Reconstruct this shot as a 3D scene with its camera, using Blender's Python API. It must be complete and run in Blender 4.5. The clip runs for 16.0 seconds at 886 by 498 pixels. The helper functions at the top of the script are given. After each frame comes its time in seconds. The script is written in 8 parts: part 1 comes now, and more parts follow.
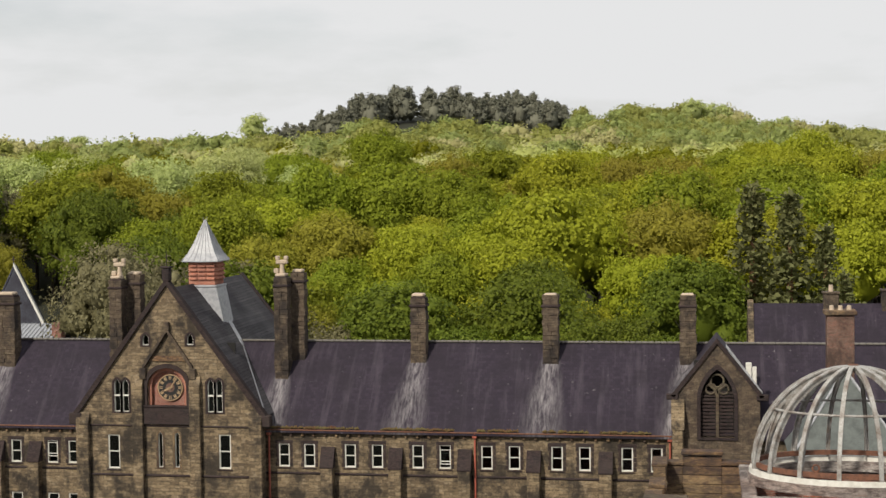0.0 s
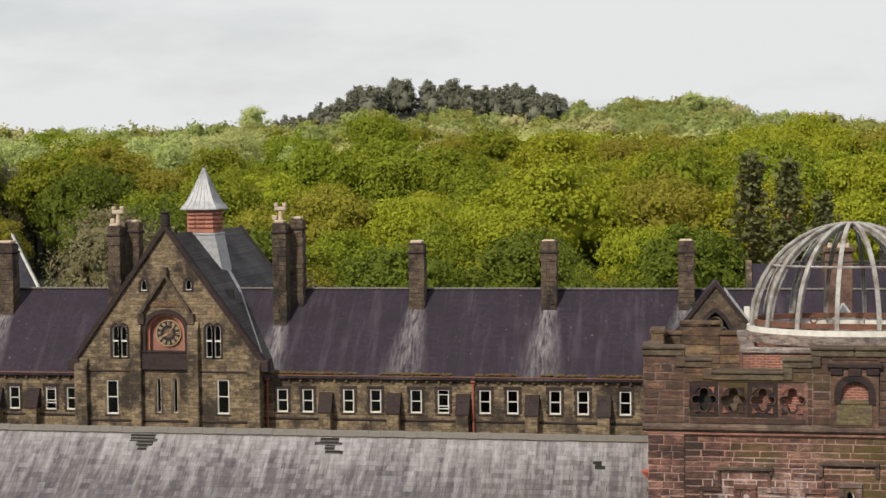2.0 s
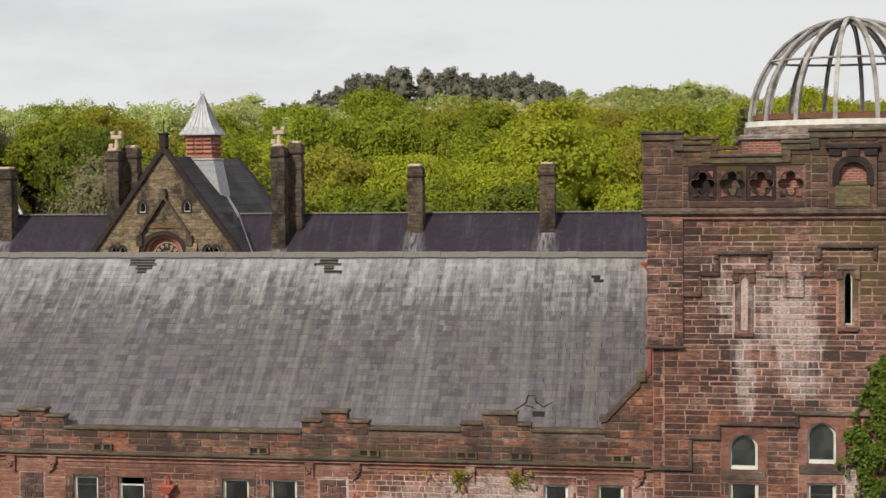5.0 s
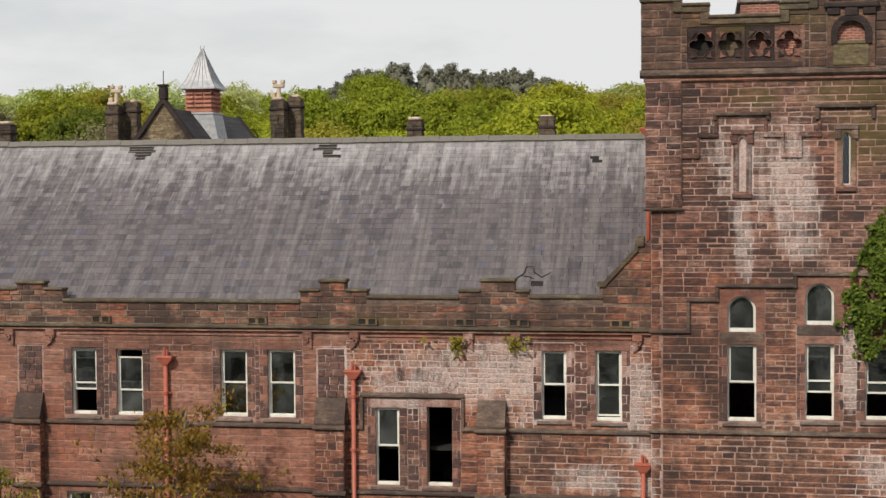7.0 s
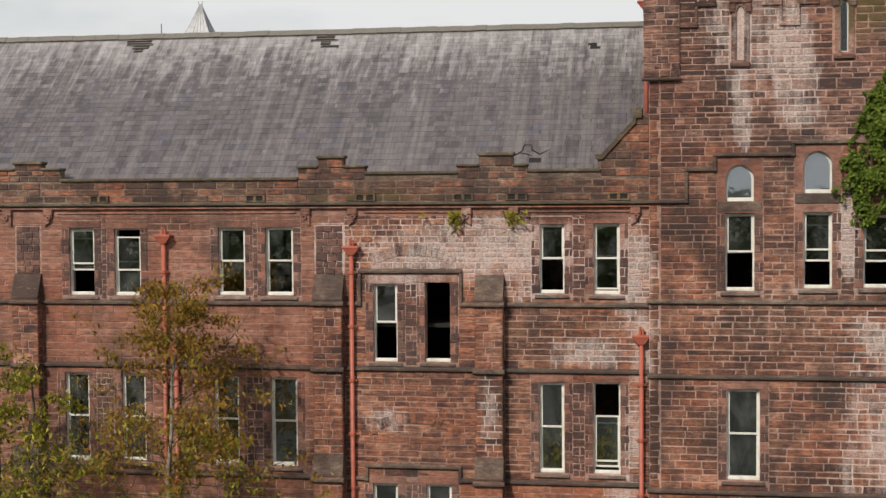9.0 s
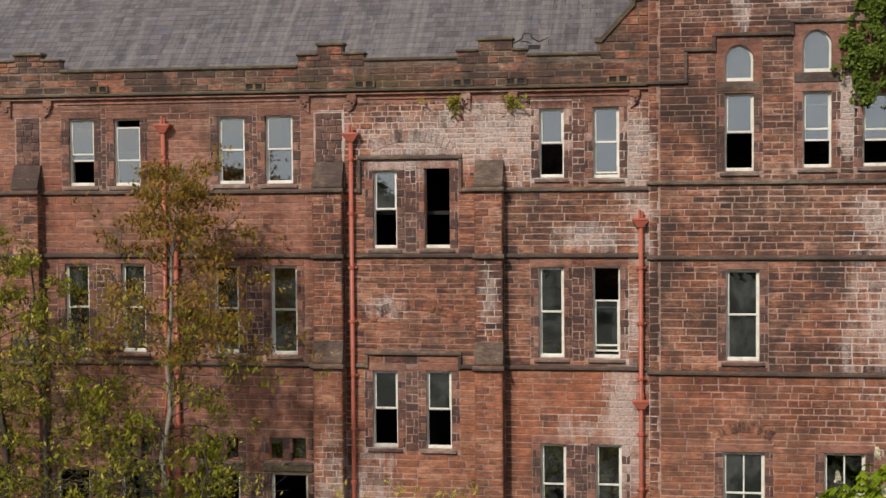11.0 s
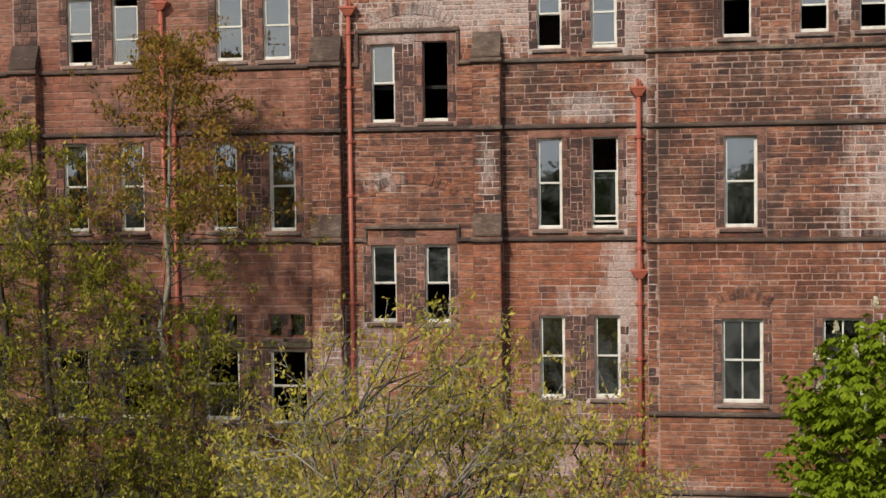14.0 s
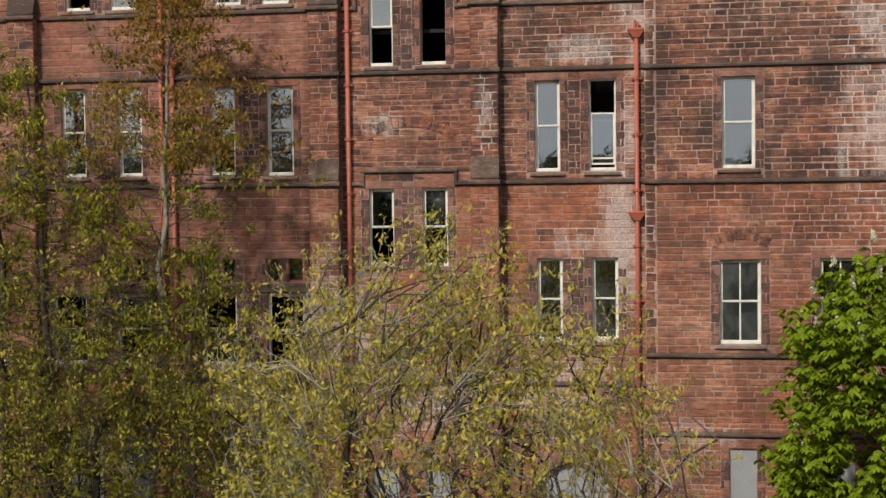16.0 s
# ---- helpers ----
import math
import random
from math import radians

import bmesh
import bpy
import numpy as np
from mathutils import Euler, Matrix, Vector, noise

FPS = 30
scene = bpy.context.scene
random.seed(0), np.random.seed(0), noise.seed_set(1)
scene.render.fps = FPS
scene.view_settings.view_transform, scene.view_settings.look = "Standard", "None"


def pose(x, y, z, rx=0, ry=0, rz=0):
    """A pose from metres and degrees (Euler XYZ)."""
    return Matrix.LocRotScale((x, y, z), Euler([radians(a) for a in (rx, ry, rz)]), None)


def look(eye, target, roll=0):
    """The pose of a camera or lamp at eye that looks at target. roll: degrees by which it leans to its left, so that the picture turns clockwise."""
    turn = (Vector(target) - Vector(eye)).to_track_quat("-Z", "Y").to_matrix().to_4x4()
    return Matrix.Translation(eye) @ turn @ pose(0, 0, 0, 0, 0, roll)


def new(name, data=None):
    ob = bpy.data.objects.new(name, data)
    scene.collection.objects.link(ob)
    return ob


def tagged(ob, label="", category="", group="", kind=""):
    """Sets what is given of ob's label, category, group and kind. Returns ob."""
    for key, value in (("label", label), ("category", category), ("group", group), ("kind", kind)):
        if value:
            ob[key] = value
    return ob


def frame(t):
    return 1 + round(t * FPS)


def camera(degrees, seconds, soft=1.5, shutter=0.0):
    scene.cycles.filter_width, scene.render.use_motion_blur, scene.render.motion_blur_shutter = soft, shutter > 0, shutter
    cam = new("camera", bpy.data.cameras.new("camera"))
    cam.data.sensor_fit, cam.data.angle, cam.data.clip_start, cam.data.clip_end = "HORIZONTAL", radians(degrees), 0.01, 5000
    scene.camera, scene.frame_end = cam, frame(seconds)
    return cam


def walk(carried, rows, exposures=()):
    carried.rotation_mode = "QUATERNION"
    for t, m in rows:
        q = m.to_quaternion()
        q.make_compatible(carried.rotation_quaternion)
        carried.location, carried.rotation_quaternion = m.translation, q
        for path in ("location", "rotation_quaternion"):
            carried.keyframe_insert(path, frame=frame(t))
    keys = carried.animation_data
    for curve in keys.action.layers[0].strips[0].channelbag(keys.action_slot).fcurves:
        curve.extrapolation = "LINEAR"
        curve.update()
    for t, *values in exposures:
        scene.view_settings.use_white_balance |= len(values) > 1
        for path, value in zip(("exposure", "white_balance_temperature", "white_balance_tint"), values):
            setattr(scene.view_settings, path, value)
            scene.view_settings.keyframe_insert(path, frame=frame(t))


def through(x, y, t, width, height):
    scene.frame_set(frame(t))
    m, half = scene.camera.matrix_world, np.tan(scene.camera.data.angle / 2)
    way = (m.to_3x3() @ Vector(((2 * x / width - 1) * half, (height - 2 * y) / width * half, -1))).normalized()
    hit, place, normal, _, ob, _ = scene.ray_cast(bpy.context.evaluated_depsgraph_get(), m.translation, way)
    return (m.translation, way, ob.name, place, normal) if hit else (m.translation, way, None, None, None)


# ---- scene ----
cam = camera(33.0, 16.0)
PATH = [
    (0, (8.311, -48.805, 40.09), (7.961, -46.838, 40.007), -0.7),
    (0.5, (8.306, -48.759, 38.964), (7.956, -46.791, 38.88), -0.7),
    (1, (8.313, -48.85, 37.667), (7.964, -46.882, 37.584), -0.7),
    (1.5, (8.328, -48.993, 36.446), (7.979, -47.025, 36.363), -0.6),
    (2, (8.301, -49.056, 35.216), (7.953, -47.089, 35.133), -0.6),
    (2.5, (8.282, -49.174, 34.037), (7.935, -47.206, 33.954), -0.6),
    (3, (8.29, -49.252, 32.952), (7.943, -47.284, 32.868), -0.6),
    (5.5, (8.249, -49.534, 27.146), (7.904, -47.566, 27.061), -0.5),
    (6, (8.257, -49.585, 25.96), (7.912, -47.617, 25.877), -0.5),
    (6.5, (8.305, -49.618, 24.844), (7.96, -47.65, 24.763), -0.4),
    (7, (8.3, -49.687, 23.772), (7.955, -47.719, 23.691), -0.4),
    (7.5, (8.322, -49.727, 22.616), (7.977, -47.759, 22.536), -0.4),
    (8, (8.298, -49.8, 21.695), (7.955, -47.831, 21.613), -0.4),
    (8.5, (8.308, -49.815, 20.612), (7.965, -47.846, 20.531), -0.4),
    (9, (8.312, -49.839, 19.544), (7.969, -47.87, 19.463), -0.4),
    (11.5, (8.352, -50.028, 14.812), (8.008, -48.059, 14.731), -0.5),
    (12, (8.352, -50.05, 13.998), (8.009, -48.081, 13.917), -0.6),
    (12.5, (8.351, -50.079, 13.246), (8.008, -48.11, 13.165), -0.7),
    (13, (8.347, -50.099, 12.559), (8.003, -48.131, 12.478), -0.6),
    (13.5, (8.373, -50.143, 11.938), (8.03, -48.175, 11.857), -0.6),
    (14, (8.402, -50.178, 11.362), (8.058, -48.209, 11.281), -0.7),
    (14.5, (8.426, -50.21, 10.83), (8.082, -48.241, 10.749), -0.7),
    (15, (8.421, -50.195, 10.324), (8.078, -48.226, 10.243), -0.7),
    (15.5, (8.443, -50.172, 9.853), (8.099, -48.203, 9.772), -0.7),
    (16, (8.448, -50.241, 9.432), (8.105, -48.273, 9.351), -0.7),
]
walk(cam, [(t, look(eye, target, roll)) for t, eye, target, roll in PATH])

# ---- world and sun ----
SUN_AZ, SUN_EL = 24.0, 39.0     # degrees to the left of the front wall's normal, and above the ground
world = bpy.data.worlds.new("sky")
scene.world = world
world.use_nodes = True
wn = world.node_tree
wn.nodes.clear()


def nd(tree, kind, **values):
    node = tree.nodes.new("ShaderNode" + kind)
    for key, value in values.items():
        if key.startswith("_"):
            name = key[1:]
            sock = node.inputs[int(name)] if name.isdigit() else node.inputs[name.replace("_", " ")]
            if isinstance(value, bpy.types.NodeSocket):
                tree.links.new(value, sock)
            else:
                sock.default_value = value
        elif key == "op":
            node.operation = value
        elif key == "blend":
            node.blend_type = value
        elif key == "dtype":
            node.data_type = value
        elif key == "dims":
            node.noise_dimensions = value
        elif key == "feature":
            node.feature = value
        elif key == "sky":
            node.sky_type = value
    return node


def mth(tree, op, a, b=0.0, clamp=False):
    node = nd(tree, "Math", op=op, _0=a, _1=b)
    node.use_clamp = clamp
    return node.outputs[0]


def mix(tree, fac, a, b, blend="MIX"):
    node = nd(tree, "MixRGB", blend=blend, _0=fac, _1=a, _2=b)
    return node.outputs[0]


def ramp(tree, fac, *stops):
    node = nd(tree, "ValToRGB", _0=fac)
    cr = node.color_ramp
    while len(cr.elements) < len(stops):
        cr.elements.new(0.5)
    for el, (pos, col) in zip(cr.elements, stops):
        el.position = pos
        el.color = (*col, 1) if len(col) == 3 else col
    return node.outputs[0]


def grey(v):
    return (v, v, v, 1)


sky = nd(wn, "TexSky", sky="NISHITA")
sky.sun_disc = False
sky.sun_elevation = radians(SUN_EL)
sky.sun_rotation = radians(180 + SUN_AZ)
sky.air_density, sky.dust_density = 1.2, 3.0
blue = nd(wn, "Background", _Color=sky.outputs[0], _Strength=0.11)
wco = nd(wn, "TexCoord")
wmap = nd(wn, "Mapping", _Vector=wco.outputs["Generated"], _Scale=(2.2, 2.2, 8.0))
cl = nd(wn, "TexNoise", _Vector=wmap.outputs[0], _Scale=1.6, _Detail=6.0, _Roughness=0.55)
cloud = nd(wn, "Background", _Color=(0.785, 0.788, 0.792, 1), _Strength=1.0)
thick = ramp(wn, cl.outputs[0], (0.34, (0.72, 0.72, 0.72)), (0.50, (1, 1, 1)))
wmix = nd(wn, "MixShader", _0=thick, _1=blue.outputs[0], _2=cloud.outputs[0])
wout = nd(wn, "OutputWorld", _Surface=wmix.outputs[0])

sun = new("sun", bpy.data.lights.new("sun", "SUN"))
sun.data.energy, sun.data.angle, sun.data.color = 4.15, radians(3.0), (1.0, 0.92, 0.79)
sd = Vector((-math.sin(radians(SUN_AZ)) * math.cos(radians(SUN_EL)), -math.cos(radians(SUN_AZ)) * math.cos(radians(SUN_EL)), math.sin(radians(SUN_EL))))
sun.matrix_world = look(sd * 200, (0, 0, 0))

# ---- materials ----


def material(name):
    m = bpy.data.materials.new(name)
    m.use_nodes = True
    t = m.node_tree
    t.nodes.clear()
    out = nd(t, "OutputMaterial")
    return m, t, out


def finish(t, out, col, rough=0.85, bump=None, strength=0.4, dist=0.01, metal=0.0, spec=0.3):
    b = nd(t, "BsdfPrincipled", _Base_Color=col, _Roughness=rough, _Metallic=metal)
    b.inputs["Specular IOR Level"].default_value = spec
    if bump is not None:
        bn = nd(t, "Bump", _Strength=strength, _Distance=dist, _Height=bump)
        t.links.new(bn.outputs[0], b.inputs["Normal"])
    t.links.new(b.outputs[0], out.inputs[0])
    return b


def own_random(t):
    """One number for each piece, whether it is an island of a mesh or an object."""
    g = nd(t, "NewGeometry")
    o = nd(t, "ObjectInfo")
    s = mth(t, "ADD", g.outputs["Random Per Island"], o.outputs["Random"])
    return mth(t, "FRACT", s), g.outputs["Position"]


def noise_at(t, pos, scale, detail=4.0, stretch=None, rough=0.55, dist=0.0):
    if stretch:
        pos = nd(t, "Mapping", _Vector=pos, _Scale=stretch).outputs[0]
    return nd(t, "TexNoise", _Vector=pos, _Scale=scale, _Detail=detail, _Roughness=rough, _Distortion=dist).outputs[0]


def patch(t, pos, cx, cz, rx, rz):
    """A soft round stain on the front wall, 1 at its middle."""
    sep = nd(t, "SeparateXYZ", _0=pos)
    a = mth(t, "DIVIDE", mth(t, "SUBTRACT", sep.outputs[0], cx), rx)
    b = mth(t, "DIVIDE", mth(t, "SUBTRACT", sep.outputs[2], cz), rz)
    d = mth(t, "ADD", mth(t, "MULTIPLY", a, a), mth(t, "MULTIPLY", b, b))
    return mth(t, "SUBTRACT", 1.0, d, clamp=True)


def stone_material(name, stops, salts=(), grime=0.5, salt_col=(0.52, 0.445, 0.42, 1), scale=1.0, mottle=0.72, mosses=(), loose=0.0, sooty=()):
    m, t, out = material(name)
    r, pos = own_random(t)
    # tone of a stone: its own, that of the weathered field it lies in, and bands within it
    field = noise_at(t, pos, 0.55, 4.0, (1.0, 1.0, 2.2), 0.6, 0.4)
    inner = noise_at(t, pos, 4.2, 5.0, (0.8, 0.8, 2.6), 0.65, 0.4)
    tone = mth(t, "ADD", mth(t, "MULTIPLY", r, 0.62), mth(t, "ADD", mth(t, "MULTIPLY", field, 1.5), mth(t, "MULTIPLY", inner, 1.5)))
    col = ramp(t, mth(t, "SUBTRACT", tone, 1.25, clamp=True), *stops)
    big = noise_at(t, pos, 0.30, 4.0, None, 0.6)
    blotch = noise_at(t, pos, 2.4 * scale, 6.0, (1.0, 1.0, 2.3), 0.68, 0.3)
    soot = noise_at(t, pos, 0.8, 7.0, (1.0, 1.0, 0.55), 0.68)
    fine = noise_at(t, pos, 11.0 * scale, 6.0, (1, 1, 1.9), 0.72)
    grain = noise_at(t, pos, 80.0 * scale, 2.0)
    worn = tuple(min(a, b * 1.3) for a, b in zip((0.36, 0.21, 0.16), stops[-1][1])) + (1,)
    # warm and cool fields over many stones, dark mottling inside each
    col = mix(t, ramp(t, big, (0.36, (0, 0, 0)), (0.66, grey(0.45)[:3])), col, (0.40, 0.15, 0.075, 1), "SOFT_LIGHT")
    col = mix(t, ramp(t, blotch, (0.46, (0, 0, 0)), (0.68, grey(mottle)[:3])), col, (0.055, 0.036, 0.036, 1))
    col = mix(t, ramp(t, fine, (0.42, (0, 0, 0)), (0.75, grey(mottle * 0.7)[:3])), col, (0.05, 0.033, 0.032, 1))
    col = mix(t, ramp(t, fine, (0.25, grey(0.45)[:3]), (0.42, (0, 0, 0))), col, worn)
    # each stone weathers in its own bands
    own = nd(t, "CombineXYZ", _0=mth(t, "MULTIPLY", r, 37.0), _1=mth(t, "MULTIPLY", r, 11.0), _2=mth(t, "MULTIPLY", r, 53.0)).outputs[0]
    band = noise_at(t, nd(t, "VectorMath", _0=pos, _1=own).outputs[0], 3.4, 5.0, (0.8, 0.8, 3.4), 0.7, 0.6)
    col = mix(t, ramp(t, band, (0.47, (0, 0, 0)), (0.62, grey(mottle)[:3])), col, (0.06, 0.042, 0.04, 1))
    col = mix(t, ramp(t, band, (0.30, grey(mottle * 0.6)[:3]), (0.42, (0, 0, 0))), col, worn)
    dirt = ramp(t, soot, (0.46, (0, 0, 0)), (0.64, grey(min(0.9, grime * 1.3))[:3]))
    col = mix(t, dirt, col, (0.042, 0.032, 0.03, 1))
    # dark runs: soot, and the painted shade of buttresses and ledges
    if sooty:
        s = None
        for p in sooty:
            k = patch(t, pos, *p)
            s = k if s is None else mth(t, "MAXIMUM", s, k)
        run = noise_at(t, pos, 1.0, 6.0, (5.0, 5.0, 0.7), 0.7)
        k = mth(t, "SUBTRACT", mth(t, "ADD", mth(t, "MULTIPLY", s, 1.3), mth(t, "MULTIPLY", run, 1.6)), 1.15, clamp=True)
        k = mth(t, "MULTIPLY", mth(t, "MULTIPLY", k, 0.95, clamp=True), mth(t, "GREATER_THAN", s, 0.01))
        k = mth(t, "MULTIPLY", k, ramp(t, fine, (0.36, grey(0.45)[:3]), (0.58, grey(1.0)[:3])))
        k = mth(t, "MULTIPLY", k, ramp(t, mth(t, "FRACT", mth(t, "MULTIPLY", r, 5.77)), (0.0, grey(0.5)[:3]), (0.8, grey(0.9)[:3])))
        col = mix(t, k, col, (0.030, 0.022, 0.020, 1))
    if salts:
        s = None
        for p in salts:
            a = mth(t, "MULTIPLY", patch(t, pos, *p[:4]), p[4])
            s = a if s is None else mth(t, "MAXIMUM", s, a)
        rag = noise_at(t, pos, 1.3, 9.0, (1.0, 1.0, 0.7), 0.75, 0.5)
        # thick in the middle of a stain, broken into shreds and single stones towards its rim
        k = mth(t, "ADD", mth(t, "MULTIPLY", s, 1.5), mth(t, "MULTIPLY", mth(t, "SUBTRACT", rag, 0.5), 3.2))
        runs = noise_at(t, pos, 1.0, 6.0, (5.5, 5.5, 0.5), 0.65)
        k = mth(t, "ADD", k, mth(t, "MULTIPLY", mth(t, "SUBTRACT", runs, 0.5), 2.2))
        k = mth(t, "ADD", k, mth(t, "MULTIPLY", mth(t, "FRACT", mth(t, "MULTIPLY", r, 7.31)), 0.6))
        f = mth(t, "MULTIPLY", mth(t, "SUBTRACT", k, 0.95 - loose, clamp=True), 0.92 if loose else 0.74)
        f = mth(t, "MULTIPLY", f, mth(t, "GREATER_THAN", s, 0.01))
        f = mth(t, "MULTIPLY", f, ramp(t, fine, (0.42, grey(1.0)[:3]), (0.62, grey(0.30)[:3])))
        col = mix(t, f, col, salt_col)
    if mosses:
        s = None
        for p in mosses:
            a = patch(t, pos, *p)
            s = a if s is None else mth(t, "MAXIMUM", s, a)
        k = mth(t, "SUBTRACT", mth(t, "ADD", s, mth(t, "MULTIPLY", soot, 1.6)), 1.0, clamp=True)
        col = mix(t, mth(t, "MULTIPLY", mth(t, "MULTIPLY", k, 1.0, clamp=True), mth(t, "GREATER_THAN", s, 0.01)), col, (0.085, 0.066, 0.026, 1))
    h = mth(t, "ADD", mth(t, "ADD", fine, mth(t, "MULTIPLY", grain, 0.3)), mth(t, "MULTIPLY", blotch, 1.2))
    finish(t, out, col, 0.93, h, 0.6, 0.025, spec=0.15)
    return m


# pale salt stains: middle, half breadth and height, strength
SALTS = ((-3.4, 5.0, 2.0, 3.2, 0.95), (-0.6, 2.2, 3.6, 2.2, 0.9), (3.6, 2.6, 2.6, 2.4, 0.9), (1.2, 17.5, 5.6, 1.6, 1.15), (-1.5, 16.9, 2.2, 1.4, 1.1), (6.0, 16.7, 0.9, 2.4, 1.2), (2.4, 16.2, 0.9, 0.9, 0.9), (-4.1, 17.6, 0.9, 1.3, 1.0),
         (9.8, 24.2, 2.2, 2.4, 0.8), (11.1, 23.7, 1.1, 2.6, 1.05), (9.55, 22.3, 0.5, 2.4, 1.1), (11.3, 21.9, 1.1, 0.7, 0.95), (12.87, 17.9, 0.5, 2.0, 1.3),
         (15.2, 14.5, 2.9, 1.3, 1.1), (15.4, 11.6, 3.3, 4.6, 1.1), (16.0, 6.5, 2.6, 3.0, 0.9), (15.0, 20.3, 1.6, 1.4, 0.9), (14.2, 9.9, 2.4, 0.7, 0.8), (4.6, 14.0, 1.9, 0.8, 0.95), (6.3, 14.4, 0.7, 2.0, 1.0),
         (5.8, 7.6, 1.1, 3.4, 1.2), (6.0, 11.3, 0.5, 2.0, 0.9), (-2.3, 11.6, 1.0, 0.6, 0.85), (1.2, 11.9, 0.5, 1.8, 0.7), (4.2, 7.7, 1.7, 0.8, 0.75), (8.2, 1.2, 2.2, 0.6, 0.7))
# soot and damp runs, with the shade beside buttresses, pipes and under ledges painted in
SOOT_SHADE = ((8.1, 24.6, 1.8, 2.6), (8.0, 18.0, 1.7, 1.6), (3.6, 14.5, 3.0, 1.1), (9.6, 14.5, 3.2, 1.5), (-14.55, 9.0, 0.5, 9.0), (8.6, 21.8, 1.6, 1.4), (10.6, 15.2, 3.0, 0.6), (4.4, 11.0, 2.2, 1.2), (8.0, 11.6, 1.5, 1.6), (12.2, 8.4, 2.2, 1.4),
        (1.88, 9.0, 0.35, 9.5), (-3.72, 9.0, 0.3, 9.0), (-5.0, 9.0, 0.25, 8.0), (-14.7, 11.0, 0.3, 8.0), (-10.0, 18.4, 6.5, 0.5), (3.6, 18.6, 3.2, 0.35), (-1.5, 13.0, 2.2, 0.35), (6.75, 12.0, 0.35, 7.0),
        (9.3, 14.3, 2.6, 0.6), (8.0, 12.9, 1.6, 0.5), (7.5, 20.8, 1.3, 1.6), (8.4, 26.6, 2.4, 0.7), (12.0, 26.9, 1.6, 0.5), (4.2, 15.1, 2.2, 0.5), (4.3, 12.9, 2.2, 0.4), (-9.5, 13.6, 5.0, 0.4), (8.6, 9.2, 2.0, 0.5), (12.0, 10.2, 2.5, 0.7))
RED = ((0.0, (0.045, 0.030, 0.030)), (0.2, (0.10, 0.052, 0.044)), (0.36, (0.21, 0.092, 0.06)), (0.56, (0.315, 0.138, 0.082)), (0.8, (0.40, 0.19, 0.12)), (1.0, (0.47, 0.27, 0.19)))
M_STONE = stone_material("red_sandstone", RED, SALTS, 0.62, sooty=SOOT_SHADE)
M_ASHLAR = stone_material("smooth_red_ashlar", ((0.0, (0.23, 0.11, 0.08)), (0.5, (0.31, 0.15, 0.105)), (1.0, (0.37, 0.195, 0.145))), SALTS, 0.4, mottle=0.5, sooty=SOOT_SHADE)
M_LOWER = stone_material("pale_red_sandstone", ((0.0, (0.14, 0.066, 0.046)), (0.12, (0.24, 0.105, 0.066)), (0.5, (0.34, 0.145, 0.085)), (0.8, (0.40, 0.18, 0.11)), (1.0, (0.45, 0.235, 0.155))), SALTS, 0.4, mottle=0.5, sooty=SOOT_SHADE)
M_UPPER = stone_material("weathered_tower_stone", ((0.0, (0.045, 0.033, 0.034)), (0.34, (0.085, 0.055, 0.05)), (0.5, (0.22, 0.12, 0.09)), (0.8, (0.34, 0.195, 0.15)), (1.0, (0.43, 0.29, 0.235))), SALTS, 0.5,
                         mosses=((12.8, 26.6, 2.0, 1.1), (13.2, 25.3, 1.2, 1.6), (9.8, 26.6, 1.2, 0.6), (14.5, 25.6, 1.4, 1.6)), sooty=SOOT_SHADE)
M_BROWN = stone_material("weathered_brown_stone", ((0.0, (0.038, 0.029, 0.025)), (0.35, (0.085, 0.057, 0.043)), (0.7, (0.165, 0.10, 0.068)), (1.0, (0.27, 0.17, 0.12))), (), 0.5, mosses=((-3.0, 19.3, 3.0, 0.2), (10.0, 29.0, 3.0, 0.6)))
M_DARK = stone_material("sooty_sandstone", ((0.0, (0.058, 0.05, 0.044)), (0.5, (0.115, 0.092, 0.075)), (1.0, (0.20, 0.16, 0.125))), (), 0.5)
M_DRESS = stone_material("dressed_sandstone", ((0.0, (0.25, 0.115, 0.082)), (0.5, (0.31, 0.155, 0.115)), (1.0, (0.36, 0.21, 0.165))), SALTS, 0.35, mottle=0.5, sooty=SOOT_SHADE)
M_QUOIN = stone_material("quoin_stone", ((0.0, (0.06, 0.04, 0.042)), (0.45, (0.125, 0.075, 0.068)), (0.75, (0.20, 0.115, 0.095)), (1.0, (0.29, 0.17, 0.13))), (), 0.5, sooty=SOOT_SHADE)
M_MORTAR = stone_material("lime_mortar", ((0.0, (0.30, 0.19, 0.155)), (0.5, (0.40, 0.275, 0.23)), (1.0, (0.47, 0.335, 0.29))), SALTS, 0.35, mottle=0.4, loose=0.7)
M_SILL = stone_material("grey_pink_sill_stone", ((0.0, (0.13, 0.10, 0.09)), (0.5, (0.21, 0.165, 0.145)), (1.0, (0.32, 0.26, 0.235))), (), 0.4, mottle=0.5)
M_RENDER = stone_material("crumbling_grey_render", ((0.0, (0.17, 0.155, 0.14)), (0.5, (0.28, 0.26, 0.24)), (1.0, (0.42, 0.40, 0.375))), (), 0.5)
M_GREYMORTAR = stone_material("grey_mortar", ((0.0, (0.14, 0.11, 0.088)), (1.0, (0.28, 0.225, 0.185))), (), 0.6, mottle=0.6)
M_PALEMOSS = stone_material("green_stained_slab", ((0.0, (0.13, 0.125, 0.06)), (1.0, (0.24, 0.225, 0.13))), (), 0.3)
M_MOSSY = stone_material("mossy_coping", ((0.0, (0.075, 0.072, 0.046)), (0.5, (0.12, 0.112, 0.072)), (1.0, (0.19, 0.175, 0.115))), (), 0.4)
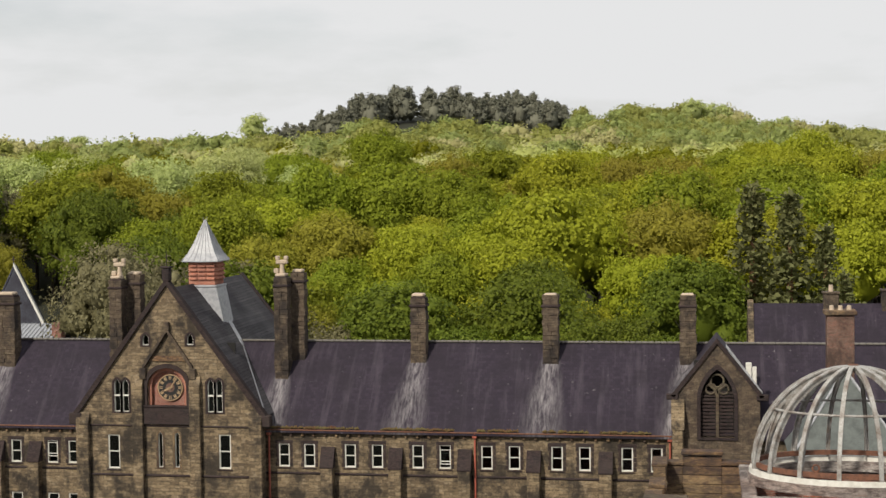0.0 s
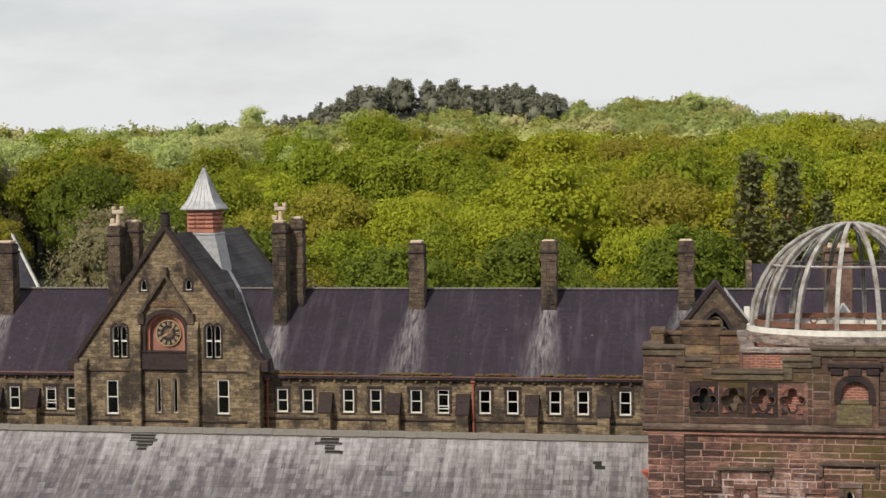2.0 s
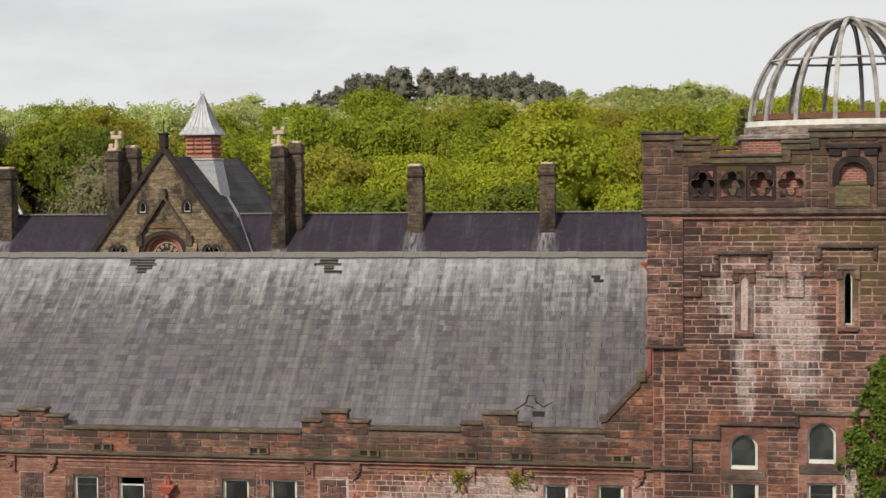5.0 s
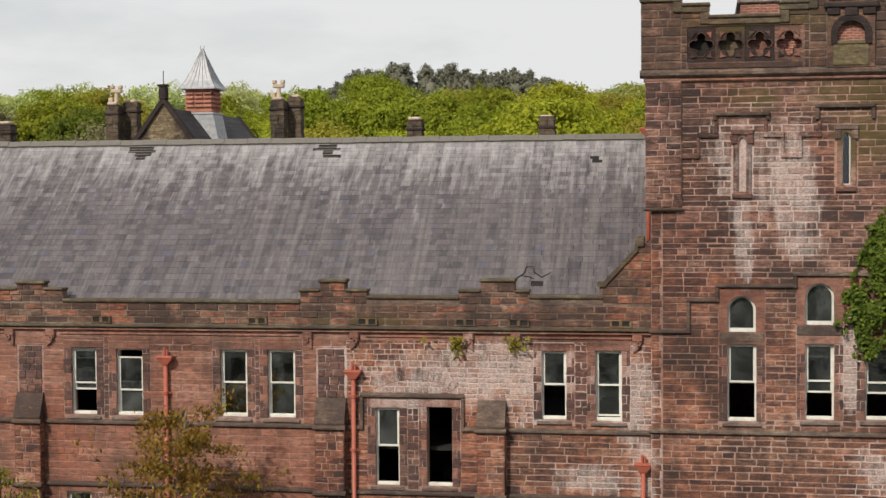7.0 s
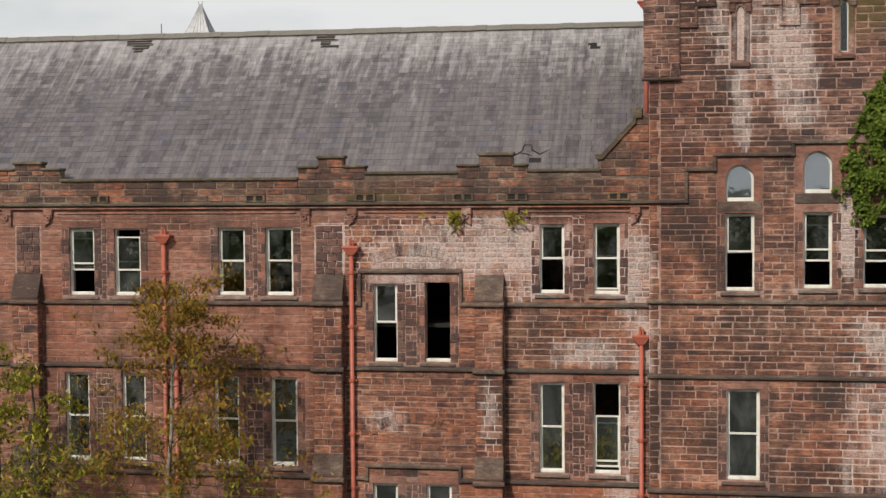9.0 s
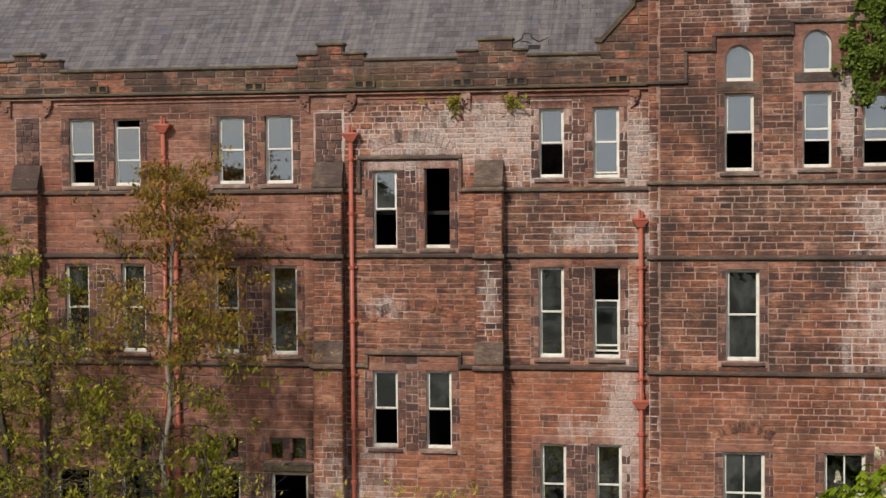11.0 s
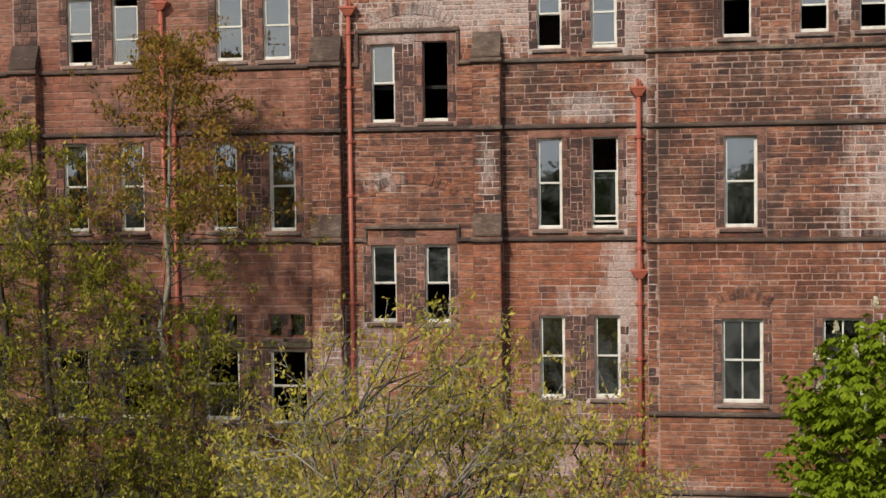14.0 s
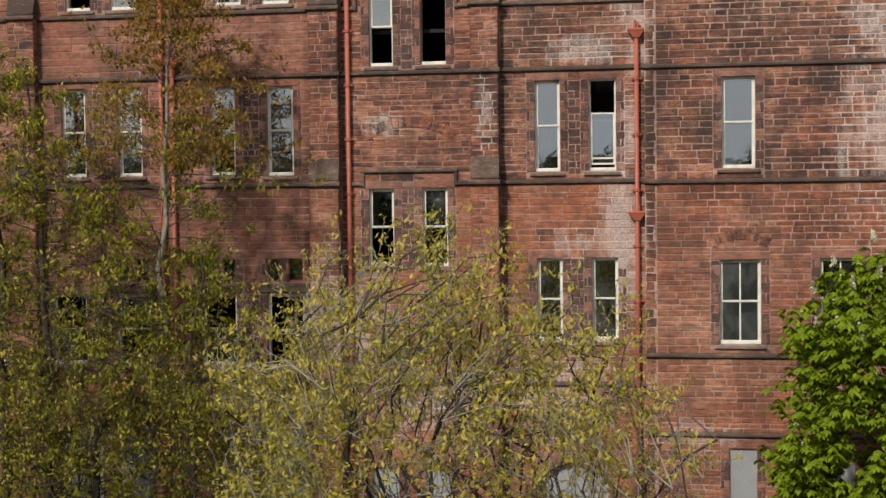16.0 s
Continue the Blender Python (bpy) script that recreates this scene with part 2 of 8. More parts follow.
M_BACK = stone_material("buff_gritstone", ((0.0, (0.05, 0.042, 0.03)), (0.35, (0.14, 0.105, 0.06)), (0.7, (0.24, 0.175, 0.095)), (1.0, (0.30, 0.225, 0.125))), (), 0.6)
M_BACKDARK = stone_material("blackened_gritstone", ((0.0, (0.012, 0.012, 0.014)), (0.6, (0.021, 0.020, 0.021)), (1.0, (0.042, 0.038, 0.035))), (), 0.5)


def masonry_material(name, a, b, dark, joint, w, h, pale=None, rough=0.06):
    """Coursed stone too far off for single stones: relief and tone of its courses."""
    m, t, out = material(name)
    g = nd(t, "NewGeometry")
    pos = g.outputs["Position"]
    sep = nd(t, "SeparateXYZ", _0=pos)
    wob = mth(t, "MULTIPLY", mth(t, "SUBTRACT", noise_at(t, pos, 1.3, 3.0), 0.5), rough * 4)
    wob2 = mth(t, "MULTIPLY", mth(t, "SUBTRACT", noise_at(t, pos, 2.3, 3.0), 0.5), rough * 2)
    xy = mth(t, "ADD", mth(t, "ADD", sep.outputs[0], sep.outputs[1]), wob)
    uv = nd(t, "CombineXYZ", _0=xy, _1=mth(t, "ADD", sep.outputs[2], wob2)).outputs[0]
    br = nd(t, "TexBrick", _Vector=uv, _Color1=a, _Color2=b, _Mortar=joint, _Scale=1.0, _Mortar_Size=0.016, _Mortar_Smooth=0.4, _Bias=0.0, _Brick_Width=w, _Row_Height=h)
    n1 = noise_at(t, pos, 0.45, 7.0, (1, 1, 0.8), 0.68)
    n2 = noise_at(t, pos, 1.6, 6.0, (1, 1, 2.6), 0.7)
    n3 = noise_at(t, pos, 7.0, 5.0, None, 0.7)
    col = br.outputs[0]
    if pale:
        col = mix(t, ramp(t, n2, (0.54, (0, 0, 0)), (0.64, grey(0.5)[:3])), col, pale)
    col = mix(t, ramp(t, n2, (0.34, grey(0.6)[:3]), (0.46, (0, 0, 0))), col, dark)
    col = mix(t, ramp(t, n1, (0.46, (0, 0, 0)), (0.60, grey(0.85)[:3])), col, dark)
    col = mix(t, ramp(t, n3, (0.45, (0, 0, 0)), (0.75, grey(0.6)[:3])), col, dark)
    finish(t, out, col, 0.92, mth(t, "SUBTRACT", mth(t, "ADD", n2, n3), br.outputs[1]), 0.5, 0.03, spec=0.15)
    return m


M_GRIT = masonry_material("gritstone_courses", (0.26, 0.195, 0.12, 1), (0.125, 0.093, 0.06, 1), (0.026, 0.023, 0.021, 1), (0.06, 0.05, 0.038, 1), 0.85, 0.3, (0.40, 0.325, 0.225, 1))
M_CHIM = masonry_material("chimney_stone", (0.125, 0.095, 0.065, 1), (0.085, 0.062, 0.046, 1), (0.024, 0.021, 0.021, 1), (0.07, 0.055, 0.042, 1), 0.5, 0.42, (0.24, 0.195, 0.14, 1))
M_BRICK = masonry_material("old_red_brick", (0.33, 0.10, 0.065, 1), (0.25, 0.075, 0.05, 1), (0.12, 0.07, 0.055, 1), (0.35, 0.26, 0.22, 1), 0.24, 0.085)
M_OLDBRICK = masonry_material("sooty_brick", (0.20, 0.09, 0.065, 1), (0.13, 0.065, 0.05, 1), (0.05, 0.035, 0.03, 1), (0.20, 0.16, 0.13, 1), 0.24, 0.085)
M_LOUVRE = masonry_material("terracotta_brick", (0.42, 0.16, 0.10, 1), (0.36, 0.13, 0.085, 1), (0.22, 0.10, 0.075, 1), (0.40, 0.26, 0.20, 1), 0.3, 0.12)


def slate_material(name, stops, streaks, pale, lichen=0.8):
    m, t, out = material(name)
    r, pos = own_random(t)
    col = ramp(t, r, *stops)
    st = noise_at(t, pos, 1.0, 5.0, streaks, 0.6)
    st2 = noise_at(t, pos, 1.0, 6.0, tuple(s * (3.1 if i == 0 else 0.7) for i, s in enumerate(streaks)), 0.6)
    fine = noise_at(t, pos, 18.0, 4.0)
    col = mix(t, ramp(t, st, (0.44, (0, 0, 0)), (0.62, grey(0.6)[:3])), col, pale)
    col = mix(t, ramp(t, st2, (0.36, grey(0.4)[:3]), (0.56, (0, 0, 0))), col, tuple(c * 0.45 for c in stops[0][1]) + (1,))
    spots = noise_at(t, pos, 6.0, 5.0, (1.0, 0.6, 0.6), 0.7)
    col = mix(t, ramp(t, spots, (0.54, (0, 0, 0)), (0.72, grey(0.5)[:3])), col, (0.21, 0.20, 0.195, 1))
    sep = nd(t, "SeparateXYZ", _0=pos)
    if lichen:
        up = mth(t, "MULTIPLY", mth(t, "SUBTRACT", sep.outputs[2], 23.3), 0.12)
        own = mth(t, "MULTIPLY", mth(t, "SUBTRACT", r, 0.5), 0.09)
        w = ramp(t, mth(t, "ADD", mth(t, "ADD", noise_at(t, pos, 1.0, 7.0, (3.4, 0.42, 0.42), 0.72), own), up), (0.54, (0, 0, 0)), (0.88, grey(lichen)[:3]))
        col = mix(t, w, col, (0.37, 0.355, 0.36, 1))
    col = mix(t, ramp(t, fine, (0.3, grey(0.25)[:3]), (0.6, (0, 0, 0))), col, (0.05, 0.05, 0.055, 1))
    finish(t, out, col, 0.62, fine, 0.3, 0.006, spec=0.35)
    return m


M_SLATE = slate_material("grey_slate", ((0.0, (0.052, 0.045, 0.052)), (0.45, (0.086, 0.074, 0.082)), (0.9, (0.115, 0.100, 0.108)), (1.0, (0.074, 0.071, 0.095))), (2.3, 0.14, 0.14), (0.15, 0.135, 0.133, 1))


def far_slate(name, a, b, pale, amount, runs=()):
    """Slates too far off to tell apart; runs: lime stains that start at x and height z and spread downwards."""
    m, t, out = material(name)
    g = nd(t, "NewGeometry")
    pos = g.outputs["Position"]
    sep = nd(t, "SeparateXYZ", _0=pos)
    uv = nd(t, "CombineXYZ", _0=mth(t, "ADD", sep.outputs[0], mth(t, "MULTIPLY", sep.outputs[1], 0.02)), _1=mth(t, "MULTIPLY", sep.outputs[2], 1.4)).outputs[0]
    br = nd(t, "TexBrick", _Vector=uv, _Color1=a, _Color2=b, _Mortar=(0.018, 0.015, 0.02, 1), _Scale=1.0, _Mortar_Size=0.014, _Brick_Width=0.4, _Row_Height=0.32)
    st = noise_at(t, pos, 1.0, 7.0, (1.1, 0.10, 0.10), 0.65)
    bl = noise_at(t, pos, 0.35, 5.0)
    sp = noise_at(t, pos, 2.6, 3.0)
    col = mix(t, ramp(t, st, (0.50, (0, 0, 0)), (0.78, grey(amount)[:3])), br.outputs[0], pale)
    col = mix(t, ramp(t, bl, (0.36, grey(0.6)[:3]), (0.58, (0, 0, 0))), col, (0.018, 0.014, 0.02, 1))
    col = mix(t, ramp(t, sp, (0.70, (0, 0, 0)), (0.76, grey(0.45)[:3])), col, (0.26, 0.24, 0.25, 1))
    f = None
    for x, z, w in runs:
        down = mth(t, "SUBTRACT", z, sep.outputs[2])
        wide = mth(t, "ADD", w, mth(t, "MULTIPLY", down, 0.24))
        off = mth(t, "ABSOLUTE", mth(t, "ADD", mth(t, "SUBTRACT", sep.outputs[0], x), mth(t, "MULTIPLY", down, 0.07)))
        one = mth(t, "SUBTRACT", 1.15, mth(t, "DIVIDE", off, wide), clamp=True)
        one = mth(t, "MULTIPLY", one, mth(t, "GREATER_THAN", down, 0.0))
        one = mth(t, "MULTIPLY", one, mth(t, "SUBTRACT", 1.0, mth(t, "MULTIPLY", down, 0.10), clamp=True))
        f = one if f is None else mth(t, "MAXIMUM", f, one)
    if f is not None:
        rag = noise_at(t, pos, 1.0, 7.0, (3.6, 0.6, 0.6), 0.75)
        col = mix(t, mth(t, "MULTIPLY", f, ramp(t, rag, (0.38, (0, 0, 0)), (0.66, (1, 1, 1))), clamp=True), col, (0.30, 0.28, 0.285, 1))
    finish(t, out, col, 0.75, mth(t, "SUBTRACT", bl, br.outputs[1]), 0.4, 0.02, spec=0.2)
    return m


RUNS = ((-17.95, 24.7, 0.7), (-5.8, 24.6, 0.75), (6.3, 24.6, 0.8), (-30.5, 23.1, 0.7), (-58.2, 24.0, 0.8), (5.0, 20.2, 0.35))
M_PURPLE = far_slate("purple_slate", (0.021, 0.0158, 0.0255, 1), (0.031, 0.023, 0.0355, 1), (0.082, 0.068, 0.086, 1), 0.7, RUNS)
M_HOUSE = far_slate("blue_grey_slate", (0.05, 0.054, 0.07, 1), (0.065, 0.068, 0.085, 1), (0.09, 0.09, 0.1, 1), 0.3)
M_BLUESLATE = far_slate("dark_grey_slate", (0.044, 0.042, 0.045, 1), (0.075, 0.071, 0.074, 1), (0.10, 0.096, 0.098, 1), 0.5)


def plain(name, col, rough, var=0.25, metal=0.0, scale=6.0, dark=None, spec=0.3, bump=0.2):
    m, t, out = material(name)
    g = nd(t, "NewGeometry")
    pos = g.outputs["Position"]
    n = noise_at(t, pos, scale, 6.0, None, 0.65)
    n2 = noise_at(t, pos, scale * 9, 3.0)
    d = dark or tuple(c * 0.4 for c in col)
    c = mix(t, ramp(t, n, (0.42, (0, 0, 0)), (0.72, grey(min(1.0, var * 2.2))[:3])), (*col, 1), (*d, 1))
    c = mix(t, ramp(t, n2, (0.4, (0, 0, 0)), (0.8, grey(var)[:3])), c, (*d, 1))
    finish(t, out, c, rough, n2, bump, 0.004, metal, spec)
    return m


M_WHITE = plain("flaking_white_paint", (0.66, 0.65, 0.60), 0.5, 0.22, dark=(0.26, 0.22, 0.18), scale=3.0)
M_PIPE = plain("red_oxide_paint", (0.37, 0.105, 0.07), 0.45, 0.25, dark=(0.16, 0.05, 0.035), scale=4.0)
M_LEAD = plain("weathered_lead", (0.36, 0.365, 0.385), 0.5, 0.35, dark=(0.16, 0.165, 0.18), scale=2.5, spec=0.5)
M_IRON = plain("flaking_white_iron", (0.36, 0.36, 0.345), 0.5, 0.6, dark=(0.12, 0.085, 0.065), scale=2.2)
M_RUST = plain("rusty_iron", (0.17, 0.075, 0.045), 0.8, 0.4, dark=(0.05, 0.03, 0.025), scale=5.0)
M_BOARD = plain("grey_steel_sheet", (0.27, 0.28, 0.30), 0.5, 0.2, dark=(0.17, 0.175, 0.185), scale=1.2)
# near-black, so the dark of unlit rooms and hollows is in the colour
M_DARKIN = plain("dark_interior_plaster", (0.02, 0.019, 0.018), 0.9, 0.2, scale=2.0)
M_RIDGE = plain("clay_ridge", (0.145, 0.135, 0.125), 0.85, 0.4, dark=(0.12, 0.11, 0.09), scale=5.0)
M_POT = plain("pale_clay_pot", (0.50, 0.40, 0.30), 0.8, 0.3, scale=3.0)
M_BARK = plain("grey_brown_bark", (0.075, 0.06, 0.045), 0.95, 0.4, dark=(0.035, 0.028, 0.022), scale=8.0, bump=0.6)
M_DARKBARK = plain("dark_damp_bark", (0.062, 0.050, 0.038), 0.95, 0.4, dark=(0.022, 0.018, 0.014), scale=8.0, bump=0.6)
M_PALEBARK = plain("pale_bark", (0.25, 0.23, 0.19), 0.9, 0.4, dark=(0.07, 0.06, 0.05), scale=5.0, bump=0.5)
M_PINEBARK = plain("orange_pine_bark", (0.32, 0.17, 0.10), 0.95, 0.3, scale=1.5, bump=0.5)
M_BLACKDIAL = plain("black_dial", (0.02, 0.02, 0.02), 0.5, 0.2)
M_GILT = plain("gilt_paint", (0.40, 0.28, 0.16), 0.4, 0.2, spec=0.5)
M_TIMBER = plain("grey_timber", (0.20, 0.18, 0.16), 0.85, 0.35, scale=5.0)
M_MOSS = plain("olive_moss", (0.10, 0.085, 0.03), 0.95, 0.45, dark=(0.09, 0.035, 0.018), scale=1.2, bump=0.6)
M_COPPER = plain("grey_sheet_roof", (0.105, 0.118, 0.112), 0.7, 0.4, dark=(0.045, 0.05, 0.048), scale=1.2)

mg, tg, og = material("window_glass")
gg = noise_at(tg, nd(tg, "NewGeometry").outputs["Position"], 1.6, 2.0)
gb = nd(tg, "Bump", _Strength=0.10, _Distance=0.02, _Height=gg)
gl = nd(tg, "BsdfGlossy", _Color=(0.90, 0.95, 1.0, 1), _Roughness=0.02, _Normal=gb.outputs[0])
gt = nd(tg, "BsdfTransparent", _Color=(0.55, 0.59, 0.61, 1))
gm = nd(tg, "MixShader", _0=0.26, _1=gt.outputs[0], _2=gl.outputs[0])
# soft pale patches mixed in to imitate faint cloud reflections
gd = nd(tg, "BsdfDiffuse", _Color=(0.29, 0.30, 0.30, 1))
gn = noise_at(tg, nd(tg, "NewGeometry").outputs["Position"], 0.9, 6.0, (1, 1, 0.7), 0.65, 0.4)
gm = nd(tg, "MixShader", _0=ramp(tg, gn, (0.46, (0, 0, 0)), (0.72, grey(0.17)[:3])), _1=gm.outputs[0], _2=gd.outputs[0])
tg.links.new(gm.outputs[0], og.inputs[0])
M_GLASS = mg
mg, tg, og = material("dark_far_glass")
gl = nd(tg, "BsdfGlossy", _Color=(0.9, 0.93, 0.95, 1), _Roughness=0.05)
gt = nd(tg, "BsdfTransparent", _Color=(0.35, 0.38, 0.37, 1))
gm = nd(tg, "MixShader", _0=0.07, _1=gt.outputs[0], _2=gl.outputs[0])
tg.links.new(gm.outputs[0], og.inputs[0])
M_PANE = mg


def leaf_material(name, a, b, c, through=0.35, tone=0.5, mottle=0.0, lump=1.6):
    """Leaves in three tones, each clump and each tree a little different."""
    m, t, out = material(name)
    g = nd(t, "NewGeometry")
    o = nd(t, "ObjectInfo")
    col = ramp(t, g.outputs["Random Per Island"], (0.0, a), (0.3, b), (0.75, b), (1.0, c))
    n = noise_at(t, g.outputs["Position"], 0.07, 3.0)
    if mottle:
        k = noise_at(t, g.outputs["Position"], lump, 5.0, None, 0.7)
        col = mix(t, ramp(t, k, (0.36, grey(mottle)[:3]), (0.54, (0, 0, 0))), col, tuple(x * 0.22 for x in b) + (1,))
    hs = nd(t, "HueSaturation", _Color=col)
    t.links.new(mth(t, "ADD", 0.49, mth(t, "MULTIPLY", o.outputs["Random"], 0.02)), hs.inputs["Hue"])
    t.links.new(mth(t, "ADD", 1.0 - tone * 0.5, mth(t, "MULTIPLY", mth(t, "ADD", o.outputs["Random"], n), tone * 0.5)), hs.inputs["Value"])
    df = nd(t, "BsdfPrincipled", _Base_Color=hs.outputs[0], _Roughness=0.65)
    df.inputs["Specular IOR Level"].default_value = 0.15
    tl = nd(t, "BsdfTranslucent", _Color=hs.outputs[0])
    if mottle:
        bn = nd(t, "Bump", _Strength=1.0, _Distance=0.5, _Height=k)
        t.links.new(bn.outputs[0], df.inputs["Normal"])
    mx = nd(t, "MixShader", _0=through, _1=df.outputs[0], _2=tl.outputs[0])
    t.links.new(mx.outputs[0], out.inputs[0])
    return m


L_FRESH = leaf_material("fresh_yellow_green_leaves", (0.215, 0.235, 0.016), (0.30, 0.32, 0.023), (0.39, 0.40, 0.036), 0.4, 0.35)
L_GREEN = leaf_material("spring_green_leaves", (0.14, 0.172, 0.014), (0.215, 0.25, 0.02), (0.29, 0.325, 0.03), 0.4, 0.4)
L_DEEP = leaf_material("deep_green_leaves", (0.08, 0.108, 0.013), (0.125, 0.16, 0.018), (0.18, 0.215, 0.026), 0.4, 0.4)
L_OLIVE = leaf_material("olive_brown_leaves", (0.19, 0.175, 0.022), (0.265, 0.245, 0.03), (0.34, 0.315, 0.045), 0.4, 0.4)
# grey-green, pale twig, hill and hilltop pine tones carry far haze in their colour
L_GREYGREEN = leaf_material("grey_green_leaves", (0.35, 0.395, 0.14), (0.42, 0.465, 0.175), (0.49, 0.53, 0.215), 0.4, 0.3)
L_TWIG = leaf_material("bare_budding_twigs", (0.125, 0.115, 0.055), (0.175, 0.16, 0.08), (0.225, 0.21, 0.115), 0.3, 0.35)
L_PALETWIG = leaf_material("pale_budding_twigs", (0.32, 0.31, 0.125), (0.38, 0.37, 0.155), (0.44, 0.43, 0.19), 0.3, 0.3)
L_CONIFER = leaf_material("dark_pine_needles", (0.125, 0.128, 0.096), (0.165, 0.168, 0.125), (0.21, 0.212, 0.155), 0.15, 0.3)
L_PINE = leaf_material("olive_pine_needles", (0.10, 0.108, 0.04), (0.15, 0.155, 0.06), (0.21, 0.21, 0.09), 0.3, 0.3)
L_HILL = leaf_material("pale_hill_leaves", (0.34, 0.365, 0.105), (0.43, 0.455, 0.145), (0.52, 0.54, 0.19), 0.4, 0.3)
# darkened leaf colour holds the shade of the side that the panes reflect
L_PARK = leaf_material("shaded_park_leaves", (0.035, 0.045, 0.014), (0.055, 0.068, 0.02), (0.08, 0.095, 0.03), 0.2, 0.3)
L_CHESTNUT = leaf_material("chestnut_leaves", (0.09, 0.145, 0.006), (0.155, 0.23, 0.011), (0.24, 0.32, 0.02), 0.35, 0.2)
L_IVY = leaf_material("ivy_leaves", (0.025, 0.045, 0.008), (0.075, 0.115, 0.014), (0.15, 0.20, 0.028), 0.25, 0.2)
L_BIRCH = leaf_material("olive_green_leaves", (0.085, 0.088, 0.010), (0.175, 0.168, 0.016), (0.30, 0.28, 0.03), 0.42, 0.2)
L_YOUNG = leaf_material("young_yellow_leaves", (0.29, 0.25, 0.042), (0.43, 0.37, 0.065), (0.57, 0.495, 0.125), 0.42, 0.2)
L_BRONZE = leaf_material("bronze_young_leaves", (0.14, 0.075, 0.014), (0.23, 0.13, 0.024), (0.28, 0.18, 0.032), 0.4, 0.2)
L_CANDLE = leaf_material("cream_blossom", (0.48, 0.45, 0.30), (0.55, 0.52, 0.38), (0.6, 0.56, 0.42), 0.3, 0.1)

m_, t_, o_ = material("rough_grass")
p_ = nd(t_, "NewGeometry").outputs["Position"]
n_ = noise_at(t_, p_, 0.05, 6.0)
f_ = noise_at(t_, p_, 3.0, 5.0)
c_ = mix(t_, n_, (0.032, 0.034, 0.024, 1), (0.046, 0.047, 0.036, 1))
c_ = mix(t_, ramp(t_, f_, (0.35, grey(0.6)[:3]), (0.6, (0, 0, 0))), c_, (0.02, 0.022, 0.014, 1))
finish(t_, o_, c_, 0.95, f_, 0.6, 0.05, spec=0.1)
M_GRASS = m_

# ---- mesh tools ----


class Geo:
    """Collects faces for one mesh."""

    def __init__(self):
        self.v, self.f = [], []

    def add(self, verts, faces):
        n = len(self.v)
        self.v.extend(verts)
        self.f.extend(tuple(i + n for i in f) for f in faces)
        return self

    def box(self, x0, x1, y0, y1, z0, z1):
        return self.add([(x0, y0, z0), (x1, y0, z0), (x1, y1, z0), (x0, y1, z0), (x0, y0, z1), (x1, y0, z1), (x1, y1, z1), (x0, y1, z1)],
                        [(0, 3, 2, 1), (4, 5, 6, 7), (0, 1, 5, 4), (1, 2, 6, 5), (2, 3, 7, 6), (3, 0, 4, 7)])

    def block(self, x0, x1, y0, y1, z0, z1, b=0.015):
        """A box with its edges taken off."""
        b = min(b, (x1 - x0) * 0.3, (y1 - y0) * 0.3, (z1 - z0) * 0.3)
        lo, hi = (x0, y0, z0), (x1, y1, z1)
        vs, idx = [], {}
        for sx in (0, 1):
            for sy in (0, 1):
                for sz in (0, 1):
                    s = (sx, sy, sz)
                    for ax in range(3):
                        p = [hi[k] if s[k] else lo[k] for k in range(3)]
                        for k in range(3):
                            if k != ax:
                                p[k] += -b if s[k] else b
                        idx[s, ax] = len(vs)
                        vs.append(tuple(p))
        fs = []
        for ax in range(3):
            a, c = [k for k in range(3) if k != ax]
            for s in (0, 1):
                q = []
                for u, w in ((0, 0), (1, 0), (1, 1), (0, 1)):
                    key = [0, 0, 0]
                    key[ax], key[a], key[c] = s, u, w
                    q.append(idx[tuple(key), ax])
                fs.append(tuple(q))
        for ax in range(3):
            a, c = [k for k in range(3) if k != ax]
            for u in (0, 1):
                for w in (0, 1):
                    k0, k1 = [0, 0, 0], [0, 0, 0]
                    k0[a] = k1[a] = u
                    k0[c] = k1[c] = w
                    k1[ax] = 1
                    fs.append((idx[tuple(k0), a], idx[tuple(k1), a], idx[tuple(k1), c], idx[tuple(k0), c]))
        for sx in (0, 1):
            for sy in (0, 1):
                for sz in (0, 1):
                    fs.append(tuple(idx[(sx, sy, sz), k] for k in range(3)))
        return self.add(vs, fs)

    def prism(self, poly, y0, y1):
        """A polygon of (x, z), drawn through from y0 to y1."""
        n = len(poly)
        vs = [(x, y0, z) for x, z in poly] + [(x, y1, z) for x, z in poly]
        fs = [tuple(range(n)), tuple(range(2 * n - 1, n - 1, -1))] + [(i, (i + 1) % n, n + (i + 1) % n, n + i) for i in range(n)]
        return self.add(vs, fs)

    def prism_x(self, poly, x0, x1):
        """A polygon of (y, z), drawn through from x0 to x1."""
        n = len(poly)
        vs = [(x0, y, z) for y, z in poly] + [(x1, y, z) for y, z in poly]
        fs = [tuple(range(n)), tuple(range(2 * n - 1, n - 1, -1))] + [(i, (i + 1) % n, n + (i + 1) % n, n + i) for i in range(n)]
        return self.add(vs, fs)

    def ring(self, outer, inner, y0, y1):
        """What lies between two outlines of equal count, in x and z, from y0 to y1."""
        n = len(outer)
        vs = [(x, y0, z) for x, z in outer] + [(x, y0, z) for x, z in inner] + [(x, y1, z) for x, z in outer] + [(x, y1, z) for x, z in inner]
        fs = []
        for i in range(n):
            j = (i + 1) % n
            fs += [(i, j, n + j, n + i), (2 * n + i, 3 * n + i, 3 * n + j, 2 * n + j), (i, 2 * n + i, 2 * n + j, j), (n + i, n + j, 3 * n + j, 3 * n + i)]
        return self.add(vs, fs)

